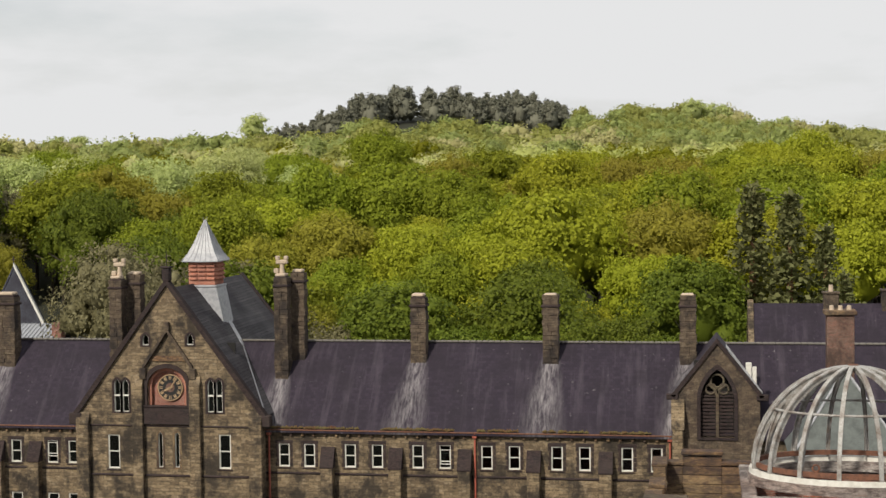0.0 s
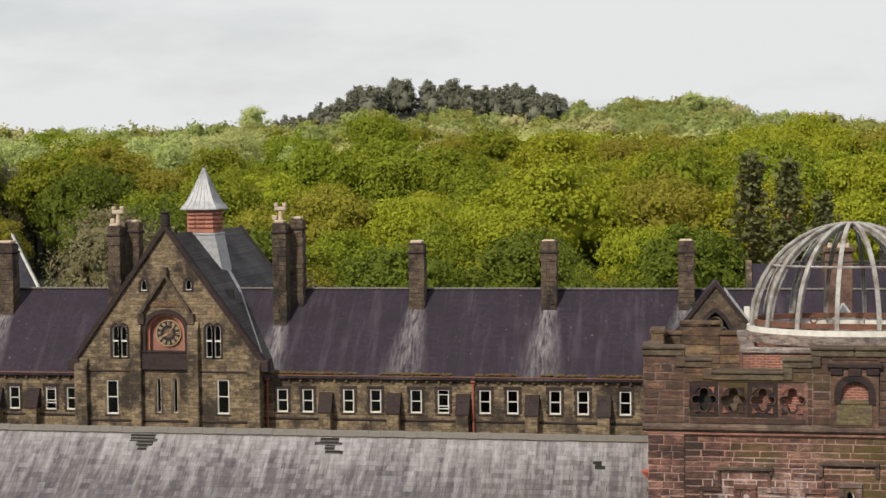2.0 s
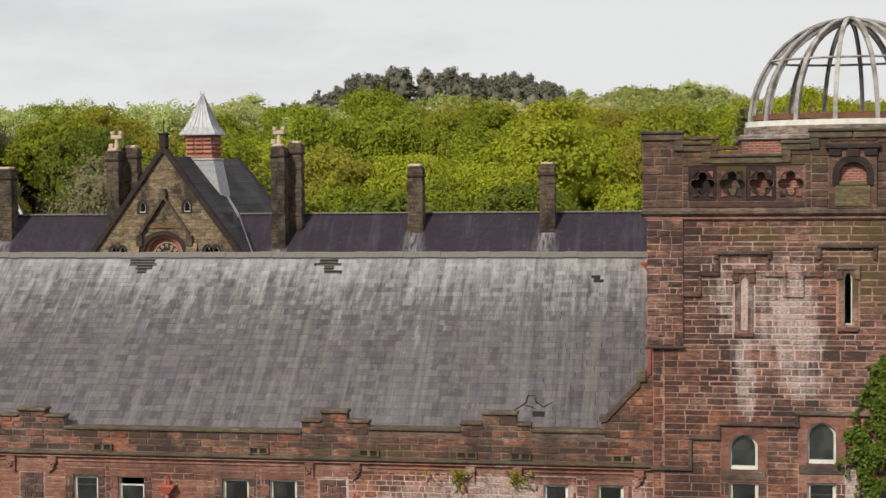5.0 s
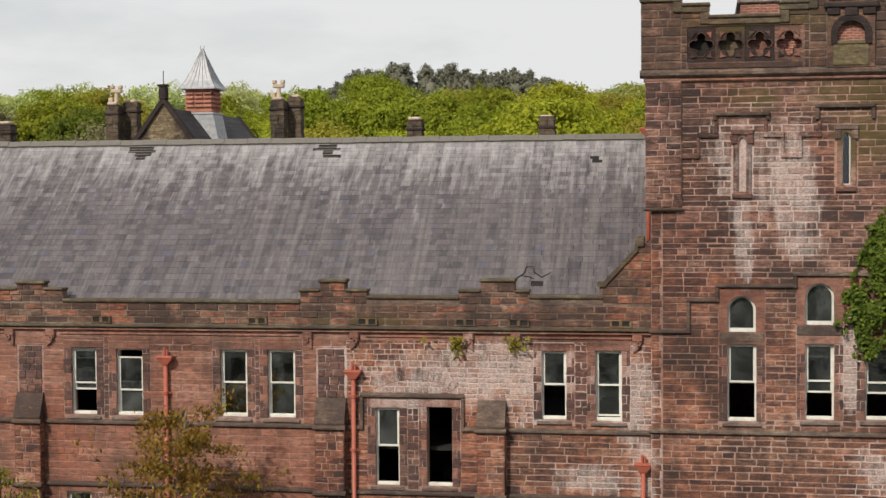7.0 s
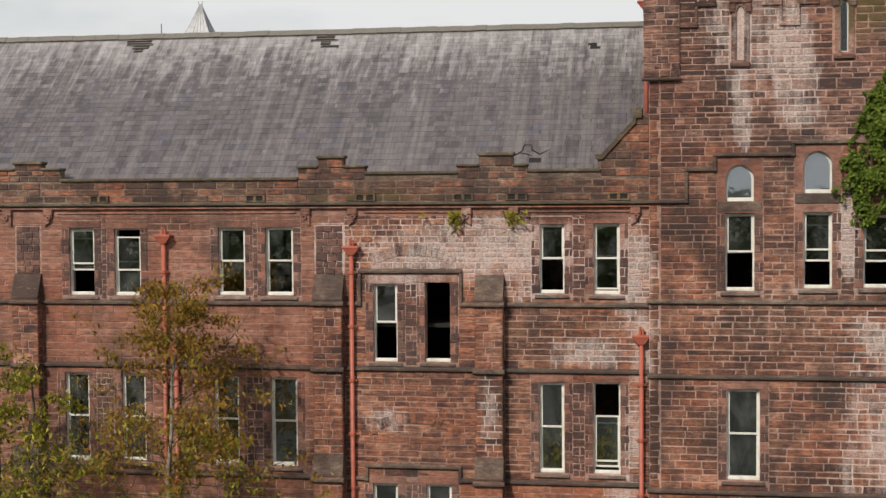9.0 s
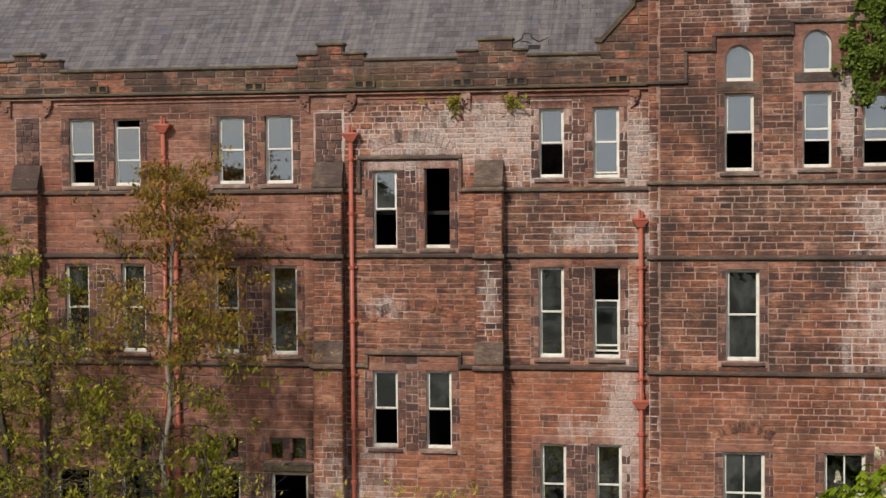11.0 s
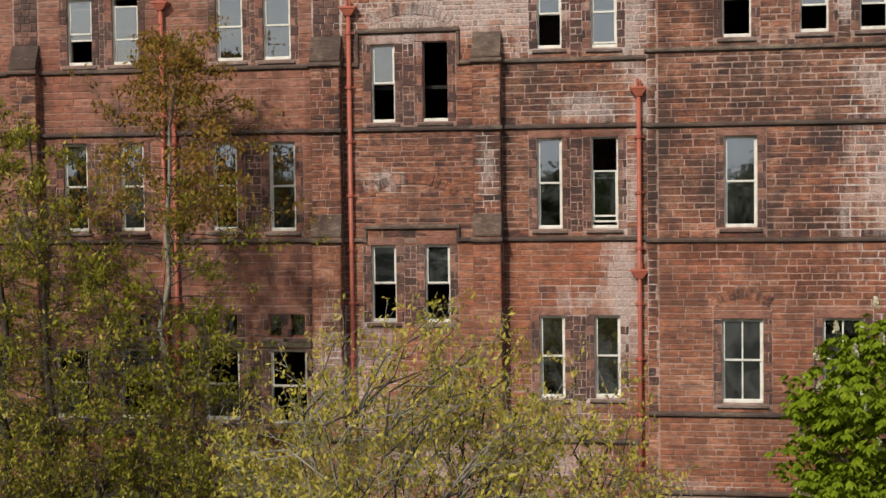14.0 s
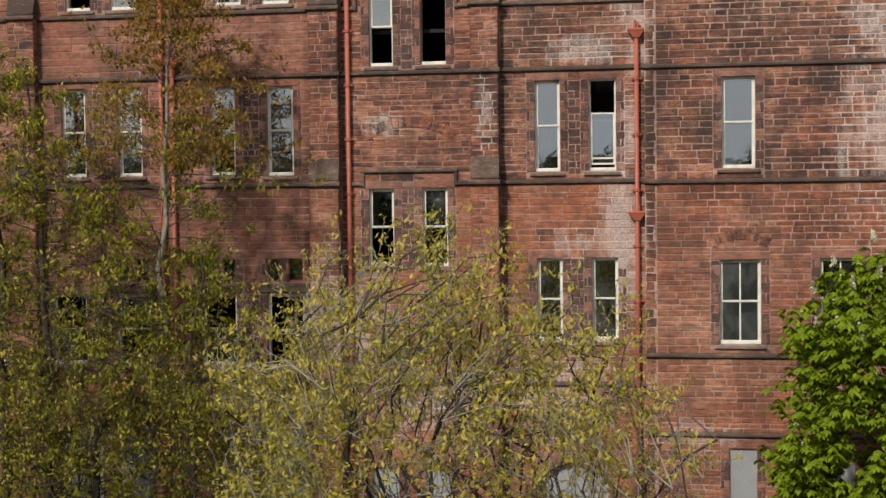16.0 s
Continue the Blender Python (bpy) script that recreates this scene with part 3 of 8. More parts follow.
    def tube(self, pts, radii, n=8, cap=True):
        """A round bar along points."""
        pts = [Vector(p) for p in pts]
        if not isinstance(radii, (list, tuple)):
            radii = [radii] * len(pts)
        base = len(self.v)
        for i, p in enumerate(pts):
            d = (pts[min(i + 1, len(pts) - 1)] - pts[max(i - 1, 0)]).normalized()
            a = d.cross(Vector((0, 0, 1)) if abs(d.z) < 0.9 else Vector((1, 0, 0))).normalized()
            b = d.cross(a)
            for k in range(n):
                w = 2 * math.pi * k / n
                self.v.append(tuple(p + (a * math.cos(w) + b * math.sin(w)) * radii[i]))
        for i in range(len(pts) - 1):
            for k in range(n):
                q = base + i * n
                self.f.append((q + k, q + (k + 1) % n, q + n + (k + 1) % n, q + n + k))
        if cap:
            self.f.append(tuple(base + k for k in range(n - 1, -1, -1)))
            self.f.append(tuple(base + (len(pts) - 1) * n + k for k in range(n)))
        return self

    def mesh(self, name, smooth=False):
        me = bpy.data.meshes.new(name)
        me.from_pydata(self.v, [], self.f)
        if len(self.f) < 6000:
            bm = bmesh.new()
            bm.from_mesh(me)
            bmesh.ops.recalc_face_normals(bm, faces=bm.faces)
            bm.to_mesh(me)
            bm.free()
        if smooth:
            me.polygons.foreach_set("use_smooth", [True] * len(me.polygons))
        me.update()
        return me


def part(name, geo, mat, parent=None, label="", smooth=False):
    me = geo.mesh(name, smooth)
    me.materials.append(mat)
    ob = new(name, me)
    if parent is not None:
        ob.parent = parent
    if label:
        ob["label"] = label
    return ob


def thing(name, label, category, group="", kind="", at=(0, 0, 0)):
    ob = new(name)
    ob.empty_display_size = 0.2
    ob.location = at
    return tagged(ob, label, category, group, kind)


def structure(name, geo, mat, label, category="wall"):
    return tagged(part(name, geo, mat), label, category, "", "structure")


def plate(outer, holes, y0, y1):
    """A slab in x and z with holes through it."""
    bm = bmesh.new()
    edges = []
    for loop in [outer] + list(holes):
        vs = [bm.verts.new((x, y0, z)) for x, z in loop]
        edges += [bm.edges.new((vs[i], vs[(i + 1) % len(vs)])) for i in range(len(vs))]
    bmesh.ops.triangle_fill(bm, use_beauty=True, edges=edges, normal=(0, -1, 0))
    ext = bmesh.ops.extrude_face_region(bm, geom=list(bm.faces))
    for v in ext["geom"]:
        if isinstance(v, bmesh.types.BMVert):
            v.co.y = y1
    bmesh.ops.recalc_face_normals(bm, faces=bm.faces)
    g = Geo()
    bm.verts.index_update()
    g.add([tuple(v.co) for v in bm.verts], [tuple(v.index for v in f.verts) for f in bm.faces])
    bm.free()
    return g


def arch(x0, x1, z0, z1, rise, n=6, point=0.0):
    """The outline of an opening with an arched head, from its foot at the left."""
    cx, hw = (x0 + x1) / 2, (x1 - x0) / 2
    pts = [(x0, z0), (x1, z0)]
    for i in range(2 * n + 1):
        a = math.pi * i / (2 * n)
        c, s = math.cos(a), math.sin(a)
        pts.append((cx + hw * c, z1 - rise + rise * (s * (1 - point) + (1 - abs(c)) ** 0.8 * point)))
    return pts


def oblong(x0, x1, z0, z1):
    return [(x0, z0), (x1, z0), (x1, z1), (x0, z1)]


def shrink(pts, d):
    """An outline moved inwards by about d."""
    cx = (min(p[0] for p in pts) + max(p[0] for p in pts)) / 2
    cz = (min(p[1] for p in pts) + max(p[1] for p in pts)) / 2
    hw, hh = max(p[0] for p in pts) - cx, max(p[1] for p in pts) - cz
    return [(cx + (x - cx) * (hw - d) / hw, cz + (z - cz) * (hh - d) / hh) for x, z in pts]


def spans(a, b, cuts):
    """What is left of a..b without the cuts."""
    left = [(a, b)]
    for c, d in cuts:
        nxt = []
        for u, w in left:
            if d <= u or c >= w:
                nxt.append((u, w))
            else:
                if c > u:
                    nxt.append((u, c))
                if d < w:
                    nxt.append((d, w))
        left = nxt
    return left


def slab(geo, x0, x1, z0, z1, y0, y1, holes):
    """A wall with oblong openings through it, as butted boxes."""
    zs = sorted({z0, z1, *[min(max(h[k], z0), z1) for h in holes for k in (2, 3)]})
    for a, b in zip(zs, zs[1:]):
        if b - a < 1e-4:
            continue
        cuts = [(h[0], h[1]) for h in holes if h[2] < (a + b) / 2 < h[3]]
        for u, w in spans(x0, x1, cuts):
            geo.box(u, w, y0, y1, a, b)


def courses(x0, x1, z0, z1, holes, rng, hs=(0.2, 0.32), ws=(0.4, 1.15)):
    """Coursed stones of uneven length over an oblong, round the holes."""
    out = []
    z = z0
    while z < z1 - 0.05:
        h = rng.uniform(*hs)
        if z1 - (z + h) < hs[0] * 0.8:
            h = z1 - z
        if h > hs[1] * 1.35:
            h /= 2
        top = z + h
        cuts = []
        for a, b, c, d in holes:
            if c < top - 0.02 and d > z + 0.02:
                cuts.append((a, b))
                if c > z + 0.07:
                    out.extend((u, w, z, c) for u, w in spans(a, b, [(p, q) for p, q, r, s in holes if r < c - 0.02 and s > z + 0.02]) if w - u > 0.05)
                if d < top - 0.07:
                    out.extend((u, w, d, top) for u, w in spans(a, b, [(p, q) for p, q, r, s in holes if r < top - 0.02 and s > d + 0.02]) if w - u > 0.05)
        for u, w in spans(x0, x1, cuts):
            x = u
            while x < w - 0.02:
                l = rng.uniform(*ws) * (1.0 if h > 0.24 else 0.8)
                if w - (x + l) < ws[0] * 0.6:
                    l = w - x
                out.append((x, min(x + l, w), z, top))
                x += l
        z = top
    return out


def stone_into(geo, x0, x1, z0, z1, yf, yb, rng, j=0.014, b=0.014):
    """One stone: a worn face set proud of its joints."""
    x0, x1, z0, z1 = x0 + j, x1 - j, z0 + j, z1 - j
    b = min(b, (x1 - x0) * 0.3, (z1 - z0) * 0.3)
    yf += rng.uniform(-0.010, 0.004)
    r = lambda: rng.uniform(-0.018, 0.018)
    e = lambda: rng.uniform(-0.004, 0.004)
    vs = [(x0, yb, z0), (x1, yb, z0), (x1, yb, z1), (x0, yb, z1)]
    vs += [(x0 + r(), yf + b, z0 + r()), (x1 + r(), yf + b, z0 + r()), (x1 + r(), yf + b, z1 + r()), (x0 + r(), yf + b, z1 + r())]
    vs += [(x0 + b, yf + e(), z0 + b), (x1 - b, yf + e(), z0 + b), (x1 - b, yf + e(), z1 - b), (x0 + b, yf + e(), z1 - b)]
    fs = [(8, 9, 10, 11)]
    for i in range(4):
        k = (i + 1) % 4
        fs += [(4 + i, 4 + k, 8 + k, 8 + i), (i, k, 4 + k, 4 + i)]
    geo.add(vs, fs)

# ---- ground and hills ----
AX, AY, AHEAD = 8.3, -48.8, 0.1727
GROUND = -2.7


def along(x, y):
    """Distance out from the front lawn towards the hills, and the slope to the side."""
    dx, dy = x - AX, y - AY
    d = -math.sin(AHEAD) * dx + math.cos(AHEAD) * dy
    s = (math.cos(AHEAD) * dx + math.sin(AHEAD) * dy) / max(d, 1.0)
    return d, s


def place(d, s):
    u = s * d
    return AX + math.cos(AHEAD) * u - math.sin(AHEAD) * d, AY + math.sin(AHEAD) * u + math.cos(AHEAD) * d


def crest(s):
    """Height of the hill's skyline over its breadth."""
    return float(np.interp(s, [-0.6, -0.30, -0.2, -0.11, -0.085, -0.05, -0.02, 0.03, 0.075, 0.10, 0.16, 0.2, 0.25, 0.30, 0.6],
                           [66, 70, 72, 78, 86, 97, 100, 97, 94, 90, 90, 84, 76, 72, 66]))


def land(x, y):
    d, s = along(x, y)
    if d < 150:
        return GROUND
    k = crest(s)
    h = float(np.interp(d, [150, 185, 230, 300, 390, 441, 520, 700, 850, 1050, 1300, 2500, 6000], [GROUND, 3, 8, 15, 24, 32, 36, 48, k - 30, k - 11, k - 30, 20, 0]))
    return h + 2.0 * noise.noise((x * 0.012, y * 0.012, 0.3))


def far_grid():
    g = Geo()
    ds = [-6000, -3000, -1500, -800, -400, -200, -80, 0, 60, 110, 150, 185, 230, 300, 390, 441, 520, 600, 700, 780, 850, 950, 1050, 1150, 1300, 1800, 2500, 4000, 6000]
    us = np.concatenate([[-6000, -3500, -2000, -1200, -800], np.linspace(-560, 560, 57), [800, 1200, 2000, 3500, 6000]])
    for d in ds:
        for u in us:
            x = AX + math.cos(AHEAD) * u - math.sin(AHEAD) * d
            y = AY + math.sin(AHEAD) * u + math.cos(AHEAD) * d
            g.v.append((x, y, land(x, y)))
    n = len(us)
    for i in range(len(ds) - 1):
        for k in range(n - 1):
            g.f.append((i * n + k, i * n + k + 1, (i + 1) * n + k + 1, (i + 1) * n + k))
    return g


ground = part("ground", far_grid(), M_GRASS, smooth=True)
tagged(ground, "rough grass rising to a wooded hill", "ground", "", "structure")

# ---- front range: walls ----
rng = random.Random(7)
WY, TY = 0.0, -0.55          # outer faces of the range and of the tower

# sash windows: x0, x1, z0, z1, kind, upper sash lowered, lower sash raised, upper pane, lower pane
SASH = [
    (-13.81, -12.87, 15.86, 18.23, "sash", 0.04, 0.34, 1, 1), (-12.13, -11.15, 15.85, 18.21, "sash", 0.13, 0.0, 1, 1),
    (-8.31, -7.34, 15.88, 18.22, "sash", 0, 0, 1, 1), (-6.61, -5.62, 15.88, 18.24, "sash", 0, 0, 1, 1),
    (2.91, 3.74, 16.00, 18.31, "sash", 0, 0, 1, 0), (4.71, 5.58, 15.98, 18.33, "sash", 0, 0.04, 1, 1),
    (-2.80, -1.97, 13.63, 16.30, "sash", 0, 0, 1, 0), (-1.02, -0.14, 13.64, 16.35, "bare", 0, 0, 0, 0),
    (-14.05, -13.14, 9.98, 13.10, "sash", 0, 0, 1, 1), (-11.93, -11.04, 9.98, 13.10, "sash", 0, 0, 1, 1),
    (-8.53, -7.62, 9.98, 13.06, "sash", 0, 0, 1, 1), (-6.47, -5.52, 9.94, 13.04, "sash", 0, 0, 1, 1),
    (2.87, 3.72, 9.95, 13.00, "sash", 0, 0, 1, 1), (4.69, 5.59, 9.95, 13.02, "sash", 0.37, 0.05, 1, 1),
    (-2.88, -2.00, 6.79, 9.43, "sash", 0, 0, 1, 0), (-1.01, -0.13, 6.77, 9.45, "sash", 0, 0, 1, 0),
    (-6.60, -6.03, 6.24, 7.05, "light", 0, 0, 1, 1), (-5.84, -5.25, 6.25, 7.06, "light", 0, 0, 1, 1),
    (-6.55, -5.22, 3.21, 5.81, "sash", 0, 0, 0, 0), (-8.94, -7.66, 3.30, 5.82, "sash", 0, 0, 0, 1),
    (-8.9, -8.4, 6.24, 7.05, "light", 0, 0, 1, 1), (-8.2, -7.7, 6.24, 7.05, "light", 0, 0, 1, 1),
    (-12.08, -10.85, 3.30, 5.80, "sash", 0, 0, 1, 0), (-14.52, -13.23, 3.30, 5.80, "sash", 0, 0, 0, 1),
    (-12.0, -11.55, 6.24, 7.05, "light", 0, 0, 1, 1), (-11.35, -10.9, 6.24, 7.05, "light", 0, 0, 1, 1),
    (2.91, 3.77, 4.22, 7.03, "sash", 0, 0, 1, 1), (4.76, 5.63, 4.25, 7.04, "sash", 0, 0, 1, 1),
    (-17.6, -16.4, 3.30, 5.80, "sash", 0, 0, 0, 1), (-18.3, -17.35, 15.86, 18.23, "sash", 0, 0, 1, 1), (-18.3, -17.35, 9.98, 13.10, "sash", 0, 0, 1, 1),
]
TSASH = [
    (9.02, 9.94, 16.15, 18.66, "sash", 0, 0, 1, 0), (11.48, 12.38, 16.24, 18.69, "sash", 0, 0.33, 1, 1), (13.35, 14.22, 16.27, 18.60, "sash", 0, 0.33, 1, 1),
    (9.02, 9.92, 19.06, 20.25, "arch", 0, 0, 1, 1), (11.47, 12.38, 19.31, 20.67, "arch", 0, 0, 1, 1),
    (9.06, 10.12, 9.97, 12.95, "sash", 0, 0, 1, 1), (8.96, 10.29, 4.21, 6.98, "cross", 0, 0, 1, 1), (12.17, 13.47, 4.27, 7.02, "cross", 0, 0, 1, 1),
]
BOARDS = [(-14.3, -12.75, -1.9, 0.95), (-12.1, -11.0, -1.9, 0.8), (-8.05, -5.2, -1.9, 1.0), (-2.85, -1.95, -2.1, -0.2), (-1.0, -0.1, -2.1, -0.2)]
TBOARDS = [(9.26, 10.14, -2.3, 0.78), (12.35, 13.25, -2.3, 0.78)]
DOOR = (3.05, 5.25, -2.7, 0.05)

front_holes = [w[:4] for w in SASH] + BOARDS + [DOOR]
tower_holes = [w[:4] for w in TSASH] + TBOARDS
SLITS = [(9.36, 9.60, 23.6, 25.36), (12.60, 12.86, 23.8, 25.48)]

g = Geo()
slab(g, -26.0, 6.57, GROUND - 0.5, 19.1, WY + 0.011, 0.55, front_holes)
wall_front = structure("wall_front", g, M_MORTAR, "red sandstone front wall of coursed, soot-stained blocks")
g = Geo()
slab(g, 6.57, 19.13, GROUND - 0.5, 27.5, TY + 0.011, 0.1, tower_holes + [SLITS[1]])
wall_tower = structure("wall_tower", g, M_MORTAR, "square red sandstone tower wall with pale salt stains")
g = Geo()
g.box(6.57, 7.1, 0.1, 7.4, GROUND, 27.5).box(18.6, 19.13, 0.1, 7.4, GROUND, 27.5).box(6.57, 19.13, 7.4, 7.95, GROUND, 27.5)
structure("wall_tower_sides", g, M_STONE, "soot-stained sandstone sides of the tower")
g = Geo()
g.box(-26, 6.56, 13.0, 13.5, GROUND, 20.0).box(-26.5, -26.0, 0.04, 13.5, GROUND, 20.0)
structure("wall_rear", g, M_STONE, "sandstone rear and end walls of the range")
# floors and partitions coloured near-black, so the rooms look unlit
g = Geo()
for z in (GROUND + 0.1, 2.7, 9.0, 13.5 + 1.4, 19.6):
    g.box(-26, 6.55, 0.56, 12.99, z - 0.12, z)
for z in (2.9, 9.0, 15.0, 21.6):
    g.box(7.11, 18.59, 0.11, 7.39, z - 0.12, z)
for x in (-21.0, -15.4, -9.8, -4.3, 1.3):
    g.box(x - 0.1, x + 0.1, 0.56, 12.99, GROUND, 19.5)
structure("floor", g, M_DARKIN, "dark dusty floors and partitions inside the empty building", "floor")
g = Geo()
g.box(6.57, 19.13, -0.5, 7.95, 27.52, 27.7)
structure("roof_tower", g, M_LEAD, "flat lead roof of the tower behind its parapet", "roof")

# dressed stones round the openings, and the stones between
dress, quoin = Geo(), Geo()


def dressing(w, y, lintel=0.28, jamb=0.28, sill=True):
    x0, x1, z0, z1 = w[:4]
    stone_into(dress, x0 - jamb, x1 + jamb, z1 + 0.002, z1 + lintel, y - 0.006, y + 0.2, rng, 0.006)
    z, k = z0, rng.random() < 0.5
    while z < z1 - 0.03:
        h = min(rng.uniform(0.24, 0.38), z1 - z)
        if z1 - z - h < 0.14:
            h = z1 - z
        for side in (0, 1):
            e = 0.16 if (k ^ side) else jamb
            a, b = (x0 - e, x0) if not side else (x1, x1 + e)
            pool = quoin if rng.random() < (0.25 if jamb > 0.3 else 0.6) else dress
            stone_into(pool, a, b, z, z + h, y - 0.004, y + 0.25, rng, 0.008)
            if e < jamb:
                a, b = (x0 - jamb, x0 - e) if not side else (x1 + e, x1 + jamb)
                stone_into(quoin, a, b, z, z + h, y, y + 0.15, rng, 0.008)
        z += h
        k = not k
    return (x0 - jamb, x1 + jamb, z0 - (0.17 if sill else 0.0), z1 + lintel)


fh = [dressing(w, WY) for w in SASH] + [dressing(w, WY) for w in BOARDS] + [(2.75, 5.55, -2.7, 0.55)]
th = [dressing(w, TY) for w in TSASH if w[4] != "arch"] + [dressing(w, TY, 0.3) for w in TBOARDS]
for w in TSASH:
    if w[4] == "arch":
        th.append((w[0] - 0.28, w[1] + 0.28, w[2] - 0.3, w[3] + 0.25))
th += [(s[0] - 0.22, s[1] + 0.22, s[2] - 0.2, s[3] + 0.25) for s in SLITS]

# buttresses of the range: x0, x1
BUTT = [(-15.84, -14.86), (-4.86, -3.82), (0.75, 1.70)]
fb = [(a - 0.005, b + 0.005, GROUND, 16.6) for a, b in BUTT]
# piers of small squared stones between paired windows
pairs = []
for u in SASH:
    for w in SASH:
        if abs(u[2] - w[2]) < 0.12 and abs(u[3] - w[3]) < 0.2 and 0.6 < w[0] - u[1] < 1.45 and w[4] != "light":
            pairs.append((u[1] + 0.28, w[0] - 0.28, u[2] - 0.1, u[3]))
for p in pairs:
    for s in courses(*p, [], rng, (0.2, 0.3), (0.2, 0.36)):
        stone_into(quoin, *s, WY, WY + 0.1, rng, 0.013)
# columns of small stones carrying the buttress lines up to the cornice
for a, b in BUTT[:2]:
    for s in courses(a + 0.05, b - 0.05, 16.62, 18.30, [], rng, (0.2, 0.3), (0.24, 0.42)):
        stone_into(quoin, *s, WY - 0.02, WY + 0.1, rng, 0.013)
fc = fb + pairs + [(a, b, 16.6, 18.30) for a, b in BUTT[:2]]
mesh_stones, ashlar, rubble, base_stones = Geo(), Geo(), Geo(), Geo()
SIZES = {"ashlar": ((0.2, 0.31), (0.5, 1.3)), "course": ((0.17, 0.29), (0.4, 1.2)), "rubble": ((0.13, 0.23), (0.22, 0.62))}
for x0, x1, z0, z1, kind in ((-20.5, 6.57, GROUND, 2.70, "course"), (-20.5, -4.86, 2.86, 9.53, "ashlar"), (-4.86, 6.57, 2.86, 9.53, "course"), (-20.5, -4.86, 9.69, 13.30, "ashlar"), (-4.86, 6.57, 9.69, 13.30, "course"),
                             (-20.5, -4.86, 13.46, 15.52, "ashlar"), (-4.86, 6.57, 13.46, 15.52, "course"), (-20.5, -3.8, 15.68, 18.62, "ashlar"), (-3.8, 6.57, 15.68, 18.62, "rubble")):
    for s in courses(x0, x1, z0, z1, fh + fc, rng, *SIZES[kind]):
        if kind == "ashlar":
            stone_into(ashlar, *s, WY, WY + 0.1, rng, 0.013)
        else:
            stone_into(rubble if kind == "rubble" else base_stones if z1 < 9.6 else mesh_stones, *s, WY, WY + 0.1, rng, 0.012 if z1 < 9.6 else 0.015)
part("stonework", mesh_stones, M_STONE, wall_front, "coursed red sandstone blocks with pale joints")
part("lower_stonework", base_stones, M_LOWER, wall_front, "paler coursed sandstone of the lower storeys")
part("ashlar", ashlar, M_ASHLAR, wall_front, "smooth red ashlar with tight joints")
part("rubble", rubble, M_STONE, wall_front, "small uneven stones under a white salt bloom")
part("dressing", dress, M_DRESS, wall_front, "smooth pink dressed lintels and jambs")
part("jamb_stones", quoin, M_QUOIN, wall_front, "dark chamfered jamb stones")
for ob in wall_front.children:
    ob["kind"] = "stuff"

tstones = []
tq = Geo()
for z0, z1 in ((GROUND, 1.14), (1.30, 3.74), (3.90, 9.47), (9.63, 13.25), (13.41, 15.70), (15.86, 22.98), (22.98, 27.36)):
    low_ = z0 < 22.9
    tstones += courses(6.93 if low_ else 7.56, 19.13, z0, z1, th, rng, (0.15, 0.28), (0.32, 1.1))
    if low_:
        for s in courses(6.57, 6.93, z0, z1, [], rng, (0.2, 0.32), (0.36, 0.37)):
            stone_into(tq, s[0], s[1] - rng.uniform(0.0, 0.1), s[2], s[3], TY, TY + 0.1, rng, 0.013)
ob = part("quoin_stones", tq, M_STONE, wall_tower, "small squared corner stones")
ob["kind"] = "stuff"

# ---- string courses, cornice and parapet ----


def moulding(g, x0, x1, z, y, out=0.10, up=0.10, down=0.08):
    g.prism_x([(y + 0.06, z + up), (y - out * 0.35, z + up), (y - out, z + up * 0.3), (y - out, z - down * 0.4), (y - out * 0.4, z - down), (y + 0.06, z - down)], x0, x1)


def string(name, runs, y, label="projecting weathered stone string course"):
    g = Geo()
    for x0, x1, z in runs:
        moulding(g, x0, x1, z, y)
    return g


def upright(g, x, z0, z1, y):
    g.block(x - 0.06, x + 0.06, y - 0.09, y + 0.05, z0, z1, 0.02)


g = string("trim", [(-26, -3.32, 15.60), (-3.32, 0.28, 16.72), (0.28, 6.57, 15.60)], WY)
upright(g, -3.27, 15.52, 16.66, WY)
upright(g, 0.23, 15.52, 16.66, WY)
for a, b in BUTT:
    moulding(g, a - 0.06, b + 0.06, 15.62, WY - 0.38)
structure("trim_upper", g, M_DARK, "sooty stone string course stepping over the stair windows", "string course")
g = string("trim", [(-26, 6.57, 13.38)], WY)
for a, b in BUTT:
    moulding(g, a - 0.06, b + 0.06, 13.36, WY - 0.38)
structure("trim_middle", g, M_DARK, "weathered stone string course", "string course")
g = string("trim", [(-26, -3.12, 9.60), (-3.12, 0.22, 10.04), (0.22, 6.57, 9.60)], WY)
upright(g, -3.07, 9.52, 9.98, WY)
upright(g, 0.17, 9.52, 9.98, WY)
for a, b in BUTT:
    moulding(g, a - 0.06, b + 0.06, 9.60, WY - 0.55)
structure("trim_lower", g, M_DARK, "sooty stone string course stepping over paired windows", "string course")
g = string("trim", [(-26, 6.57, 2.78)], WY)
for a, b in BUTT:
    moulding(g, a - 0.06, b + 0.06, 2.78, WY - 0.6)
structure("trim_base", g, M_DARK, "stone string course above the lowest storey", "string course")
g = Geo()
for z in (15.78, 13.33, 9.55, 1.22):
    moulding(g, 6.5, 19.2, z, TY)
moulding(g, 6.57, 19.2, 3.82, TY)
structure("trim_tower", g, M_DARK, "stone string courses round the tower", "string course")
